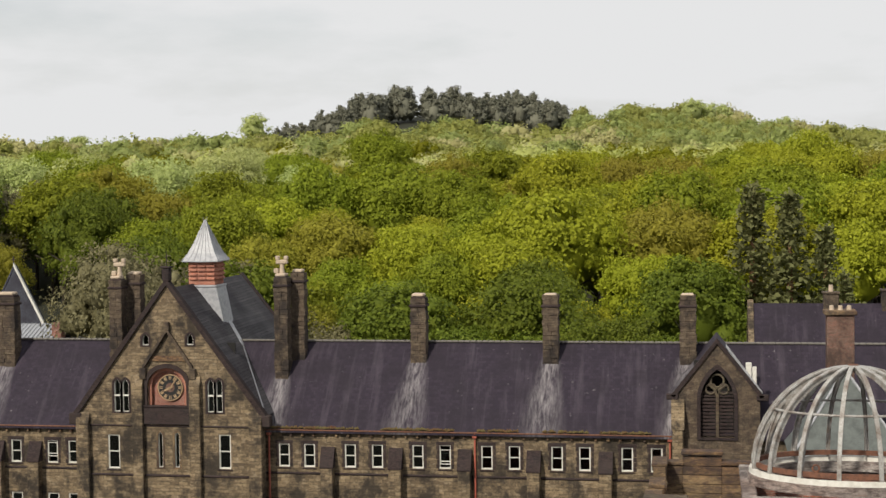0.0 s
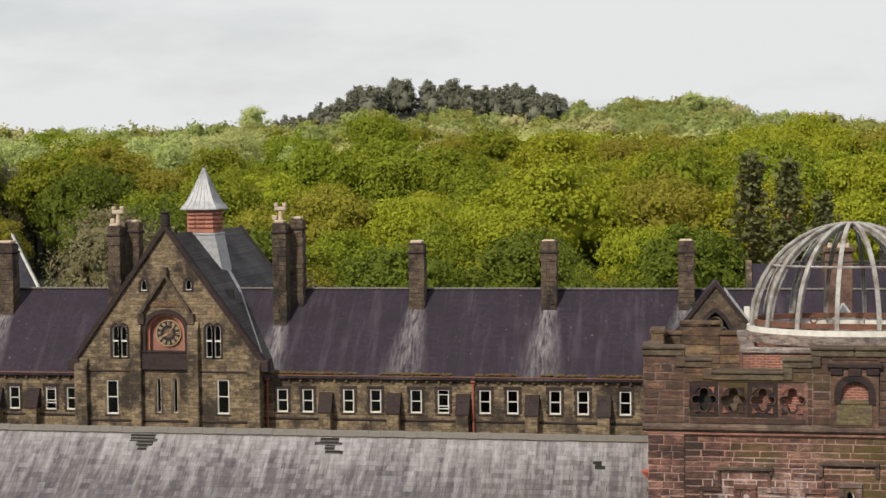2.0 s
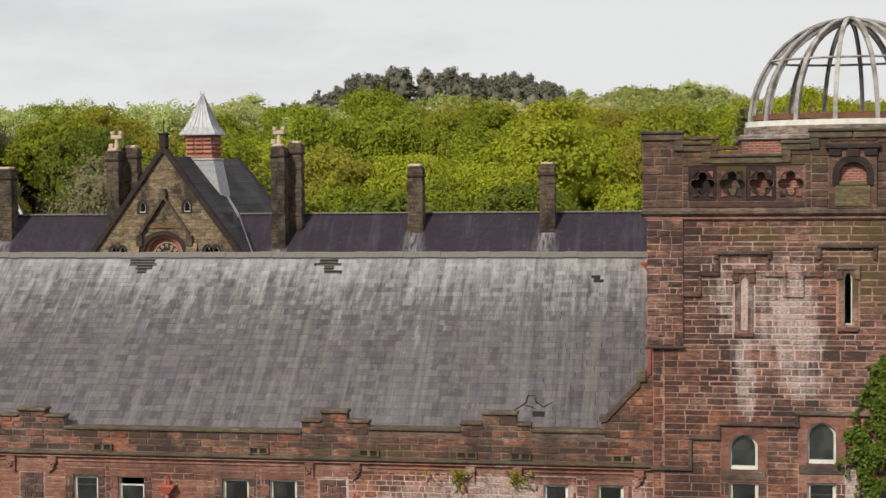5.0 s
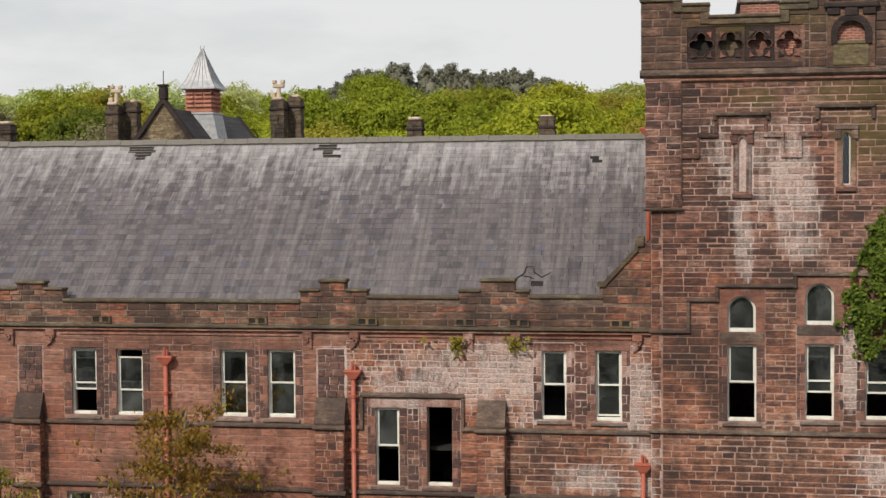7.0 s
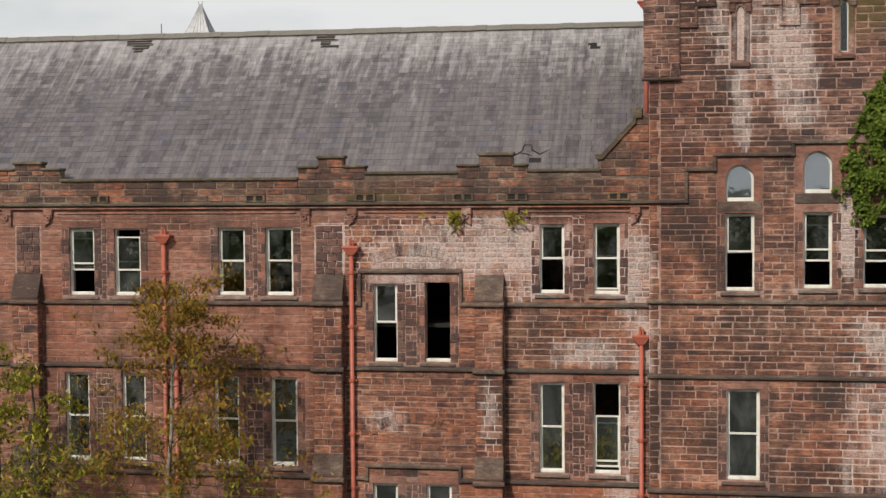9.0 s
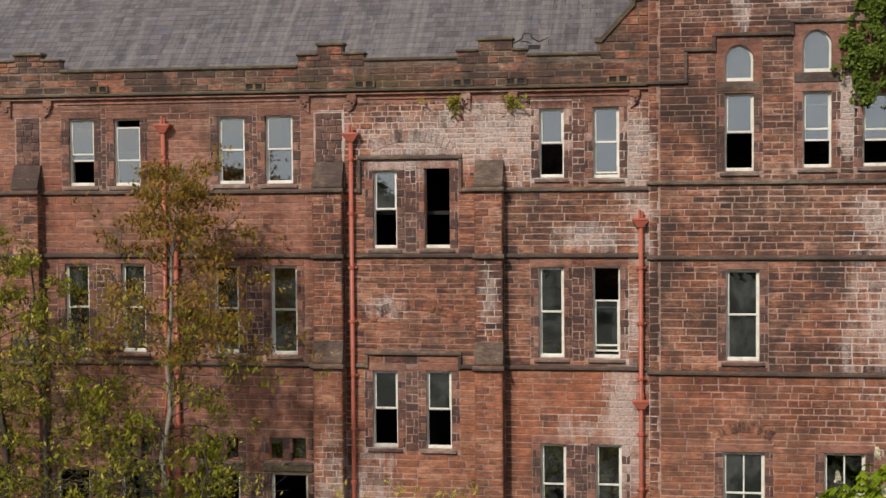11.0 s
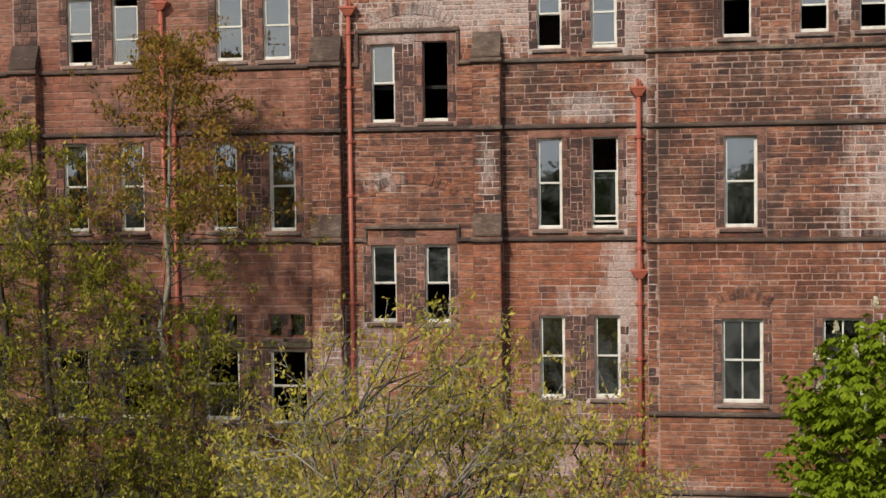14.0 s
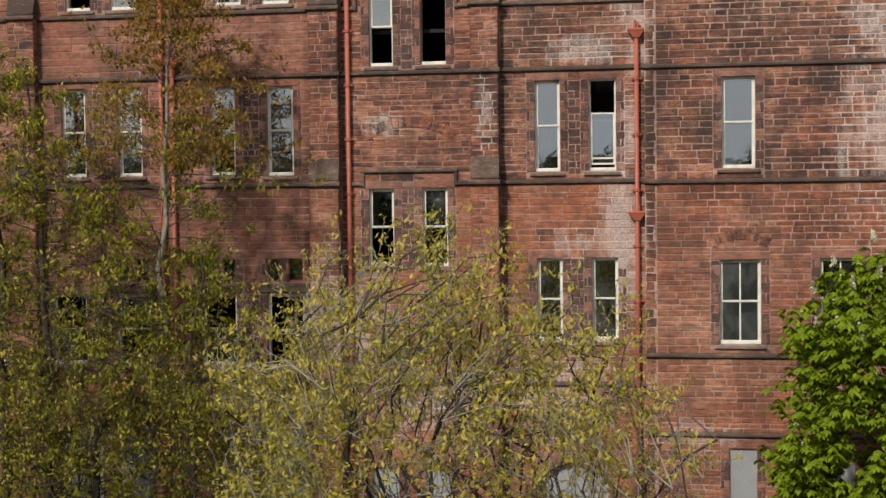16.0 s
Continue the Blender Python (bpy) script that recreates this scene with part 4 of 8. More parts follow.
# stepped hood mould of the tower
g = Geo()
for x0, x1, z in ((6.5, 7.83, 19.05), (7.71, 8.74, 20.08), (8.62, 11.21, 20.55), (11.09, 19.2, 20.93)):
    moulding(g, x0, x1, z, TY, 0.10, 0.08, 0.07)
for x, z0, z1 in ((7.77, 19.0, 20.03), (8.68, 20.02, 20.50), (11.15, 20.48, 20.88)):
    upright(g, x, z0, z1, TY)
structure("trim_hood", g, M_DARK, "stepped hood mould over the tower windows", "hood mould")

g = Geo()
moulding(g, -26, 6.57, 19.04, WY, 0.20, 0.06, 0.07)
g.box(-26, 6.57, WY + 0.001, 0.5, 18.97, 19.1)
cornice = structure("cornice", g, M_MOSSY, "mossy moulded stone cornice below the parapet", "cornice")
g = Geo()
moulding(g, -26, 6.57, 18.92, WY, 0.12, 0.05, 0.06)
g.box(-26, 6.57, WY - 0.004, 0.5, 18.62, 18.97)
for a, b in ((-26.0, -16.35), (-14.2, -5.5), (-3.1, 0.2), (2.3, 5.9)):
    moulding(g, a, b, 18.74, WY, 0.05, 0.03, 0.03)
part("frieze", g, M_DRESS, cornice, "plain pink dressed band below the cornice")

g = Geo()
g.box(-26, 6.57, WY + 0.014, 0.42, 19.1, 19.85)
parapet = structure("parapet", g, M_GREYMORTAR, "low sandstone parapet with stepped merlons", "parapet")
g = Geo()
FPSTONES = list(courses(-20.5, 6.57, 19.12, 19.82, [], rng, (0.2, 0.26), (0.5, 1.2)))
MERLON = [(-16.5, -14.1, 20.36, -15.82, -14.82, 20.58), (-5.42, -3.07, 20.36, -4.71, -3.82, 20.68), (0.13, 2.49, 20.36, 0.87, 2.01, 20.72)]
cop = Geo()
last = -26.0
for a, b, z, c, d, zt in MERLON:
    base = 19.85 if a < 0 else 20.02
    cop.block(last, a, WY - 0.07, 0.5, base, base + 0.12, 0.03)
    if a > 0:
        g.box(last, a, WY, 0.42, 19.85, 20.02)
    g.box(a, b, WY + 0.02, 0.42, 19.85, z - 0.1)
    g.box(c, d, WY + 0.02, 0.42, z - 0.1, zt - 0.1)
    for s in courses(a, b, 19.86, z - 0.1, [], rng, (0.2, 0.3), (0.35, 0.7)) + courses(c, d, z - 0.09, zt - 0.1, [], rng, (0.2, 0.3), (0.3, 0.6)):
        FPSTONES.append(s)
    cop.block(a - 0.04, c, WY - 0.06, 0.48, z - 0.1, z, 0.03).block(d, b + 0.04, WY - 0.06, 0.48, z - 0.1, z, 0.03).block(c - 0.05, d + 0.05, WY - 0.07, 0.5, zt - 0.1, zt + 0.02, 0.03)
    last = b
cop.block(last, 4.95, WY - 0.07, 0.5, 20.06, 20.18, 0.03)
g.box(last, 4.95, WY, 0.42, 19.85, 20.06)
# raking end of the parapet against the tower
g.prism([(4.85, 19.85), (6.56, 19.85), (6.56, 22.0), (6.05, 21.75), (5.05, 20.5), (4.85, 20.5)], WY + 0.02, 0.42)
for z in np.arange(19.9, 21.6, 0.28):
    x = 4.95 + max(0.0, (z + 0.28 - 20.55) / 1.25) * 1.0
    for s in courses(x, 6.56, float(z), float(z) + 0.28, [], rng, (0.28, 0.29), (0.35, 0.8)):
        FPSTONES.append(s)
part("merlon_core", g, M_GREYMORTAR, parapet, "stone core of the stepped merlons")
cop.prism([(4.78, 20.48), (5.02, 20.48), (6.12, 21.66), (6.12, 21.86), (4.98, 20.64), (4.78, 20.64)], WY - 0.07, 0.5)
cop.block(6.02, 6.34, WY - 0.08, 0.5, 21.8, 22.16, 0.03)
part("coping", cop, M_MOSSY, parapet, "lichen-covered coping stones")
# drain slots in the parapet's foot, their inner shade drawn as near-black boxes
slot, hole = Geo(), Geo()
for x in (-12.65, -6.95, -3.05, 0.33, 2.15, 5.55, -18.2):
    slot.ring(oblong(x - 0.36, x + 0.36, 19.13, 19.37), oblong(x - 0.29, x + 0.29, 19.165, 19.335), WY - 0.07, WY + 0.02)
    slot.box(x - 0.05, x + 0.05, WY - 0.06, WY + 0.02, 19.16, 19.34)
    hole.box(x - 0.30, x + 0.30, WY - 0.035, WY + 0.02, 19.15, 19.35)
part("drain_slot", slot, M_BACK, parapet, "paired stone drain slots")
part("slot_lining", hole, M_DARKIN, parapet)

# brackets under the cornice
for x, f in ((-14.55, 1), (-16.1, -1), (-5.15, -1), (-3.5, 1), (0.45, -1), (2.05, 1), (6.1, 1)):
    g = Geo()
    g.block(x - 0.17, x + 0.17, WY - 0.13, WY + 0.02, 18.66, 18.88, 0.03)
    g.prism([(x - f * 0.15, 18.66), (x + f * 0.15, 18.66), (x + f * 0.10, 18.50), (x - f * 0.02, 18.38), (x - f * 0.15, 18.30)], WY - 0.08, WY + 0.02)
    c = [(x + f * 0.03 + 0.085 * math.cos(k * math.pi / 6), 18.60 + 0.085 * math.sin(k * math.pi / 6)) for k in range(12)]
    g.ring(c, shrink(c, 0.045), WY - 0.15, WY - 0.07)
    part("bracket", g, M_DRESS, cornice, "scrolled stone bracket")

# buttresses
for a, b in BUTT:
    t = thing("buttress", "stepped sandstone buttress with dark sloping weatherings", "buttress", "wall buttresses", "", ((a + b) / 2, -0.3, GROUND))
    for name, z0, z1, dy in (("upper_stage", 10.5, 15.75, 0.36), ("lower_stage", GROUND - 0.2, 9.75, 0.52)):
        g = Geo()
        g.box(a + 0.02, b - 0.02, WY - dy + 0.012, WY + 0.03, z0, z1)
        part("mortar_core", g, M_MORTAR, t, "pale lime mortar").matrix_parent_inverse = Matrix.Translation(-Vector(t.location))
        g = Geo()
        for s in courses(a, b, z0, z1, [], rng, (0.2, 0.3), (0.28, 0.6)):
            stone_into(g, *s, WY - dy, WY - dy + 0.08, rng)
        z = z0
        while z < z1 - 0.1:                      # right and left cheeks
            h = min(rng.uniform(0.24, 0.34), z1 - z)
            g.block(b - 0.06, b, WY - dy + 0.01, WY + 0.02, z + 0.012, z + h - 0.012, 0.012)
            g.block(a, a + 0.06, WY - dy + 0.01, WY + 0.02, z + 0.012, z + h - 0.012, 0.012)
            z += h
        ob = part(name, g, M_STONE if name == "upper_stage" else M_LOWER, t)
        ob["kind"] = "stuff"
        ob.matrix_parent_inverse = Matrix.Translation(-Vector(t.location))
    for z0, z1, d0, d1 in ((15.75, 16.62, 0.40, 0.06), (9.75, 10.5, 0.56, 0.36)):
        g = Geo()
        g.prism_x([(WY + 0.04, z0), (WY - d0, z0), (WY - d0, z0 + 0.06), (WY - d1, z1), (WY + 0.04, z1)], a - 0.01, b + 0.01)
        ob = part("weathering", g, M_DARK, t, "dark smooth sloping weathering stone")
        ob.matrix_parent_inverse = Matrix.Translation(-Vector(t.location))

# ---- windows ----


def frame_ring(g, x0, x1, z0, z1, w, y0, y1, wb=None):
    wb = wb or w
    g.ring(oblong(x0, x1, z0, z1), oblong(x0 + w, x1 - w, z0 + wb, z1 - w), y0, y1)


COUNT = [0]


def sash_window(w, y, sill=True, stone=M_SILL, far=False):
    glass = M_PANE if far else M_GLASS
    x0, x1, z0, z1, kind, low, high, top_pane, bottom_pane = w
    COUNT[0] += 1
    state = {(1, 1): "white-painted timber sash window with dusty glass", (1, 0): "white timber sash window, its lower pane missing",
             (0, 1): "white timber sash window, its upper pane missing", (0, 0): "white timber sash window without glass"}[(top_pane, bottom_pane)]
    if high > 0.2:
        state = "white timber sash window with the lower sash raised"
    elif low > 0.1:
        state = "white timber sash window with the upper sash lowered"
    if kind == "bare":
        state = "empty window opening with only its white sill left"
    if kind == "light":
        state = "small fixed light in a red stone frame"
    if kind == "arch":
        state = "arched white timber window above the sash"
    t = tagged(new("window_%d" % COUNT[0]), state, "window", "", "structure")
    t.location = ((x0 + x1) / 2, y + 0.2, z0)
    inv = Matrix.Translation(-Vector(t.location))
    ya = y + (0.05 if far else 0.14)
    made = []
    fw = 0.07
    if kind == "arch":
        o = arch(x0, x1, z0, z1, (x1 - x0) * 0.5, 6, 0.12)
        g = Geo()
        g.ring(o, shrink(o, 0.075), ya, ya + 0.1)
        g.box(x0, x1, ya - 0.02, ya + 0.08, z0, z0 + 0.12)
        made.append(part("window_frame", g, M_WHITE, t))
        g = Geo()
        g.prism(shrink(o, 0.07), ya + 0.05, ya + 0.056)
        made.append(part("pane", g, M_GLASS, t))
        g = plate(oblong(x0 - 0.28, x1 + 0.28, z0 - 0.02, z1 + 0.25), [arch(x0, x1, z0, z1, (x1 - x0) * 0.5, 6, 0.12)], y - 0.01, y + 0.3)
        made.append(part("arched_head", g, M_DRESS, t, "pink dressed stone arched surround"))
        g = Geo()
        g.block(x0 - 0.26, x1 + 0.26, y - 0.03, y + 0.3, z0 - 0.34, z0 - 0.03, 0.03)
        made.append(part("transom", g, M_DARK, t, "sooty stone transom"))
    elif kind == "light":
        g = Geo()
        frame_ring(g, x0, x1, z0, z1, 0.05, ya, ya + 0.08)
        made.append(part("window_frame", g, M_PIPE, t))
        g = Geo()
        g.box(x0 + 0.04, x1 - 0.04, ya + 0.04, ya + 0.046, z0 + 0.04, z1 - 0.04)
        made.append(part("pane", g, M_GLASS, t))
    else:
        g = Geo()
        if kind != "bare":
            frame_ring(g, x0, x1, z0 + 0.02, z1, 0.06 if far else 0.055, ya, ya + 0.14, 0.09 if far else 0.08)
        g.block(x0, x1, ya - 0.03, ya + 0.12, z0, z0 + 0.115, 0.015)
        made.append(part("window_frame", g, M_WHITE, t))
        h = (z1 - z0) / 2
        for name, za, pane, yo in (("upper_sash", z0 + h - low * 2 * h, top_pane, 0.03), ("lower_sash", z0 + 0.06 + high * 2 * h, bottom_pane, 0.075)):
            if kind == "bare":
                break
            zb = za + h + 0.02 if name == "upper_sash" else za + h - 0.03
            zb = min(zb, z1 - 0.04)
            if not pane and not far and name == "lower_sash":
                g = Geo()
                g.box(x0 + 0.055, x1 - 0.055, ya + yo, ya + yo + 0.045, zb - 0.06, zb)
                made.append(part("sash_rail", g, M_WHITE, t))
                continue
            g = Geo()
            frame_ring(g, x0 + 0.05, x1 - 0.05, za, zb, 0.06 if far else 0.05, ya + yo, ya + yo + 0.045, 0.08 if far else 0.06)
            if kind == "cross":
                cx = (x0 + x1) / 2
                g.box(cx - 0.025, cx + 0.025, ya + yo + 0.004, ya + yo + 0.04, za + 0.06, zb - 0.05)
            s = part(name, g, M_WHITE, t)
            made.append(s)
            if pane:
                g = Geo()
                g.box(x0 + 0.09, x1 - 0.09, ya + yo + 0.02, ya + yo + 0.026, za + 0.05, zb - 0.045)
                part("pane", g, glass, s)
    if sill and kind != "arch":
        g = Geo()
        g.prism_x([(y + 0.2, z0), (y + 0.14, z0), (y - 0.08, z0 - 0.06), (y - 0.08, z0 - 0.13), (y - 0.03, z0 - 0.17), (y + 0.2, z0 - 0.17)], x0 - 0.16, x1 + 0.16)
        made.append(part("window_sill", g, stone, t, "weathered stone sill"))
    for o in made:
        o.matrix_parent_inverse = inv
    return t


for w in SASH:
    sash_window(w, WY)
for w in TSASH:
    sash_window(w, TY)

# lintel slab under the paired small lights
g = Geo()
for a, b in ((-6.85, -5.0), (-9.2, -7.45), (-12.35, -10.6)):
    g.block(a, b, WY - 0.06, 0.3, 5.86, 6.2, 0.04)
structure("trim_transom", g, M_MOSSY, "mossy stone transoms between windows and small lights", "transom")

# boarded openings and the arched doorway
for x0, x1, z0, z1 in BOARDS:
    g = Geo()
    g.block(x0 - 0.02, x1 + 0.02, WY + 0.08, WY + 0.12, z0, z1, 0.01)
    tagged(part("window_board", g, M_BOARD), "grey steel sheet closing a window opening", "window board", "steel boards")
for x0, x1, z0, z1 in TBOARDS:
    g = Geo()
    g.block(x0 - 0.02, x1 + 0.02, TY + 0.08, TY + 0.12, z0, z1, 0.01)
    tagged(part("window_board", g, M_BOARD), "grey steel sheet closing a tall tower window", "window board", "steel boards")
g = plate(oblong(2.75, 5.55, -2.7, 0.55), [arch(3.05, 5.25, -2.68, 0.05, 0.75, 8, 0.2)], WY - 0.02, 0.5)
door = structure("door_1", g, M_DRESS, "arched sandstone doorway closed with grey steel sheets", "doorway")
o = arch(2.86, 5.44, -2.68, 0.26, 0.9, 8, 0.2)
g = Geo()
g.ring(o, shrink(o, 0.1), WY - 0.12, WY + 0.01)
part("hood_mould", g, M_DARK, door, "projecting moulded arch")
for a, b in ((3.0, 4.13), (4.15, 5.3)):
    g = Geo()
    g.block(a, b, 0.12, 0.16, -2.7, 0.0, 0.01)
    part("steel_sheet", g, M_BOARD, door, "grey steel sheet")

# relieving arches of thin stones
vous = Geo()
for cx, cz, r, span, y in ((-1.45, 6.75 + 2.2, 2.6, 0.62, WY), (-1.45, 15.0 - 0.3, 2.6, 0.55, WY), (9.62, 6.2, 1.45, 0.62, TY)):
    n = 15
    for i in range(n):
        a = -span + 2 * span * (i + 0.5) / n
        w = r * span / n * 0.86
        c, s = math.cos(a), math.sin(a)
        for ra, rb in ((r, r + 0.34),):
            q = [(cx + ra * s - w * c, cz + ra * c + w * s), (cx + ra * s + w * c, cz + ra * c - w * s), (cx + rb * s + w * c * 1.1, cz + rb * c - w * s * 1.1), (cx + rb * s - w * c * 1.1, cz + rb * c + w * s * 1.1)]
            vous.prism(q, y - 0.02, y + 0.05)
ob = part("relieving_arch", vous, M_STONE, wall_front, "flat relieving arches of narrow stones")
ob["kind"] = "stuff"

# ---- rainwater pipes ----


def downpipe(x, y, z0, z1, extra=None, hoppers=(), label="cast-iron downpipe in flaking red paint with a hopper head"):
    t = thing("downpipe", label, "downpipe", "red downpipes", "", (x, y, z0))
    made = []
    g = Geo()
    g.tube([(x, y, z0), (x, y, z1)], 0.075, 10)
    made.append(part("pipe", g, M_PIPE, t, "", True))
    z = z0 + 0.9
    while z < z1 - 0.5:
        g = Geo()
        g.tube([(x, y, z - 0.07), (x, y, z - 0.05), (x, y, z + 0.05), (x, y, z + 0.07)], [0.08, 0.1, 0.1, 0.08], 10)
        g.box(x - 0.16, x + 0.16, y + 0.02, y + 0.1, z - 0.03, z + 0.03)
        made.append(part("collar", g, M_PIPE, t))
        z += 1.85
    for zh in (z1, *hoppers):
        g = Geo()
        g.add([(x - 0.1, y - 0.1, zh - 0.16), (x + 0.1, y - 0.1, zh - 0.16), (x + 0.1, y + 0.1, zh - 0.16), (x - 0.1, y + 0.1, zh - 0.16),
               (x - 0.27, y - 0.17, zh + 0.06), (x + 0.27, y - 0.17, zh + 0.06), (x + 0.27, y + 0.12, zh + 0.06), (x - 0.27, y + 0.12, zh + 0.06)],
              [(0, 3, 2, 1), (4, 5, 6, 7), (0, 1, 5, 4), (1, 2, 6, 5), (2, 3, 7, 6), (3, 0, 4, 7)])
        g.block(x - 0.30, x + 0.30, y - 0.19, y + 0.12, zh + 0.06, zh + 0.15, 0.02)
        hop = part("hopper", g, M_PIPE, t)
        made.append(hop)
        g = Geo()
        g.tube([(x - 0.04, y, zh + 0.1), (x - 0.04, y, zh + 0.42)], 0.045, 8)
        g.tube([(x + 0.06, y, zh + 0.1), (x + 0.06, y, zh + 0.36)], 0.04, 8)
        part("inlet", g, M_PIPE, hop)
    for o in made:
        o.matrix_parent_inverse = Matrix.Translation(-Vector(t.location))
    return t


downpipe(-3.53, -0.14, GROUND, 17.45)
downpipe(6.29, -0.14, GROUND, 14.5, hoppers=(8.45,))
downpipe(-10.25, -0.14, GROUND, 17.85)
downpipe(-9.84, -0.14, GROUND, 13.9, label="shorter red-painted cast-iron downpipe beside another")
downpipe(6.44, 0.75, 20.6, 25.6, label="red-painted downpipe in the angle of roof and tower")

# ---- slate roof of the range ----
EY, EZ, RY, RZ = 0.42, 19.72, 7.3, 25.66
SL = math.hypot(RY - EY, RZ - EZ)
CY, SZ = (RY - EY) / SL, (RZ - EZ) / SL


def on_slope(x, s, h):
    return (x, EY + CY * s - SZ * h, EZ + SZ * s + CY * h)


g = Geo()
g.prism_x([(EY, EZ - 0.02), (RY, RZ - 0.02), (2 * RY - EY, EZ - 0.02), (2 * RY - EY - 0.2, EZ - 0.2), (RY, RZ - 0.25), (EY + 0.2, EZ - 0.2)], -26, 6.55)
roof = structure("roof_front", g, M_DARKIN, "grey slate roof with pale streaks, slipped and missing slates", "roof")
GAPS = [(-14.3, -13.2, 8.5, 8.95), (-14.0, -13.4, 7.9, 8.5), (-6.6, -5.7, 8.45, 8.95), (-6.3, -5.7, 8.0, 8.5), (4.12, 4.42, 7.55, 8.05), (2.62, 2.82, 1.0, 1.25), (-1.2, 0.1, -0.1, 0.1), (2.5, 4.6, -0.1, 0.06)]
slates = []
s, row = -0.02, 0
while s < SL - 0.06:
    f = s / SL
    ex = 0.335 - 0.13 * f
    wd = 0.47 - 0.12 * f
    x = -20.5 + (0.5 * wd if row % 2 else 0.0)
    while x < 6.5:
        w = wd * rng.uniform(0.86, 1.14)
        cx, cs = x + w / 2, s + ex / 2
        if not any(a < cx < b and c < cs < d for a, b, c, d in GAPS):
            slates.append((x, min(x + w, 6.55), s, ex, rng.uniform(-0.012, 0.012) if rng.random() < 0.93 else rng.uniform(-0.06, 0.05)))
        x += w
    s += ex
    row += 1


def slate_corners(x0, x1, s, ex, slip):
    j = 0.004
    q = []
    for x, ds, h in ((x0 + j, -0.01 + slip, 0.017), (x1 - j, -0.01 + slip * 0.6, 0.017), (x1 - j, ex + 0.06, 0.008), (x0 + j, ex + 0.06, 0.008)):
        q.append(on_slope(x, s + ds, h))
    for x, ds, h in ((x0 + j, -0.01 + slip, 0.012), (x1 - j, -0.01 + slip * 0.6, 0.012), (x1 - j, ex + 0.06, -0.002), (x0 + j, ex + 0.06, -0.002)):
        q.append(on_slope(x, s + ds, h))
    return q


BOXF = [(0, 1, 2, 3), (7, 6, 5, 4), (4, 5, 1, 0), (5, 6, 2, 1), (6, 7, 3, 2), (7, 4, 0, 3)]
g = Geo()
near_slates = [q for q in slates if q[0] > 2.0 and q[2] < 7.2][:300]
picked = set(near_slates)
for q in slates:
    if q not in picked:
        g.add(slate_corners(*q), BOXF)
ob = part("slating", g, M_SLATE, roof, "weathered grey roof slates")
ob["kind"] = "stuff"
ridge_me = Geo()
ridge_me.prism_x([(-0.22, -0.13), (-0.2, -0.16), (0.0, 0.03), (0.2, -0.16), (0.22, -0.13), (0.07, 0.035), (0.0, 0.075), (-0.07, 0.035)], 0.0, 0.47)
ridge_mesh = ridge_me.mesh("ridge_tile")
ridge_mesh.materials.append(M_RIDGE)
x = -20.5
while x < 6.1:
    o = new("ridge_tile", ridge_mesh)
    o.parent = roof
    o.location = (x, RY, RZ + 0.06 + rng.uniform(-0.012, 0.012))
    x += 0.48
# torn felt and laths in the holes near the ridge
g = Geo()
for a, b, c, d in GAPS[:4]:
    for k in range(3):
        s = c + (d - c) * (k + 0.5) / 3
        p0, p1 = on_slope(a - 0.05, s, -0.01), on_slope(b + 0.05, s, -0.01)
        g.tube([p0, p1], 0.018, 5)
part("lath", g, M_TIMBER, roof, "exposed grey roofing laths")
# cracked slates above the parapet, dark gaps showing between the pieces
g = Geo()
for run in (((1.9, 0.75), (2.35, 1.05), (2.55, 1.2), (2.7, 1.35), (2.75, 1.7), (3.1, 1.72)), ((2.55, 1.2), (2.95, 1.12), (3.2, 1.0)), ((3.1, 1.72), (3.15, 1.4), (3.55, 1.1), (4.0, 1.4)), ((3.0, 0.9), (3.05, 1.15)), ((2.2, 0.55), (2.15, 0.95))):
    g.tube([on_slope(2.3 + (x - 2.9) * 0.72, 1.55 + (u - 1.2) * 0.85, 0.017) for x, u in run], [0.010 + 0.018 * (0 < i < len(run) - 1) for i in range(len(run))], 5)
part("crack", g, M_DARKIN, roof, "dark cracks between broken slates")

# ---- tower head ----
MID = 12.85


def mirror(a, b):
    return 2 * MID - b, 2 * MID - a


g = Geo()
moulding(g, 6.22, 19.48, 27.42, TY - 0.06, 0.14, 0.12, 0.14)
moulding(g, 6.34, 7.6, 23.04, TY - 0.1, 0.05, 0.05, 0.06)
tg_ = Geo()
moulding(tg_, 6.34, 19.36, 27.22, TY - 0.03, 0.07, 0.05, 0.07)
structure("trim_tower_red", tg_, M_DRESS, "red moulded course under the tower cornice", "cornice")
structure("trim_tower_head", g, M_DARK, "moulded stone cornice below the tower parapet", "cornice")
# projecting corner of the upper stage
g = Geo()
g.box(6.40, 7.54, TY - 0.085, TY + 0.2, 23.1, 27.36)
part("corner_core", g, M_MORTAR, wall_tower, "lime mortar between the corner stones")
g = Geo()
for s in courses(6.39, 7.55, 23.1, 27.15, [], rng, (0.18, 0.28), (0.28, 0.6)):
    stone_into(g, *s, TY - 0.1, TY - 0.02, rng)
part("corner_stage", g, M_UPPER, wall_tower, "corbelled corner of the upper stage")["kind"] = "stuff"

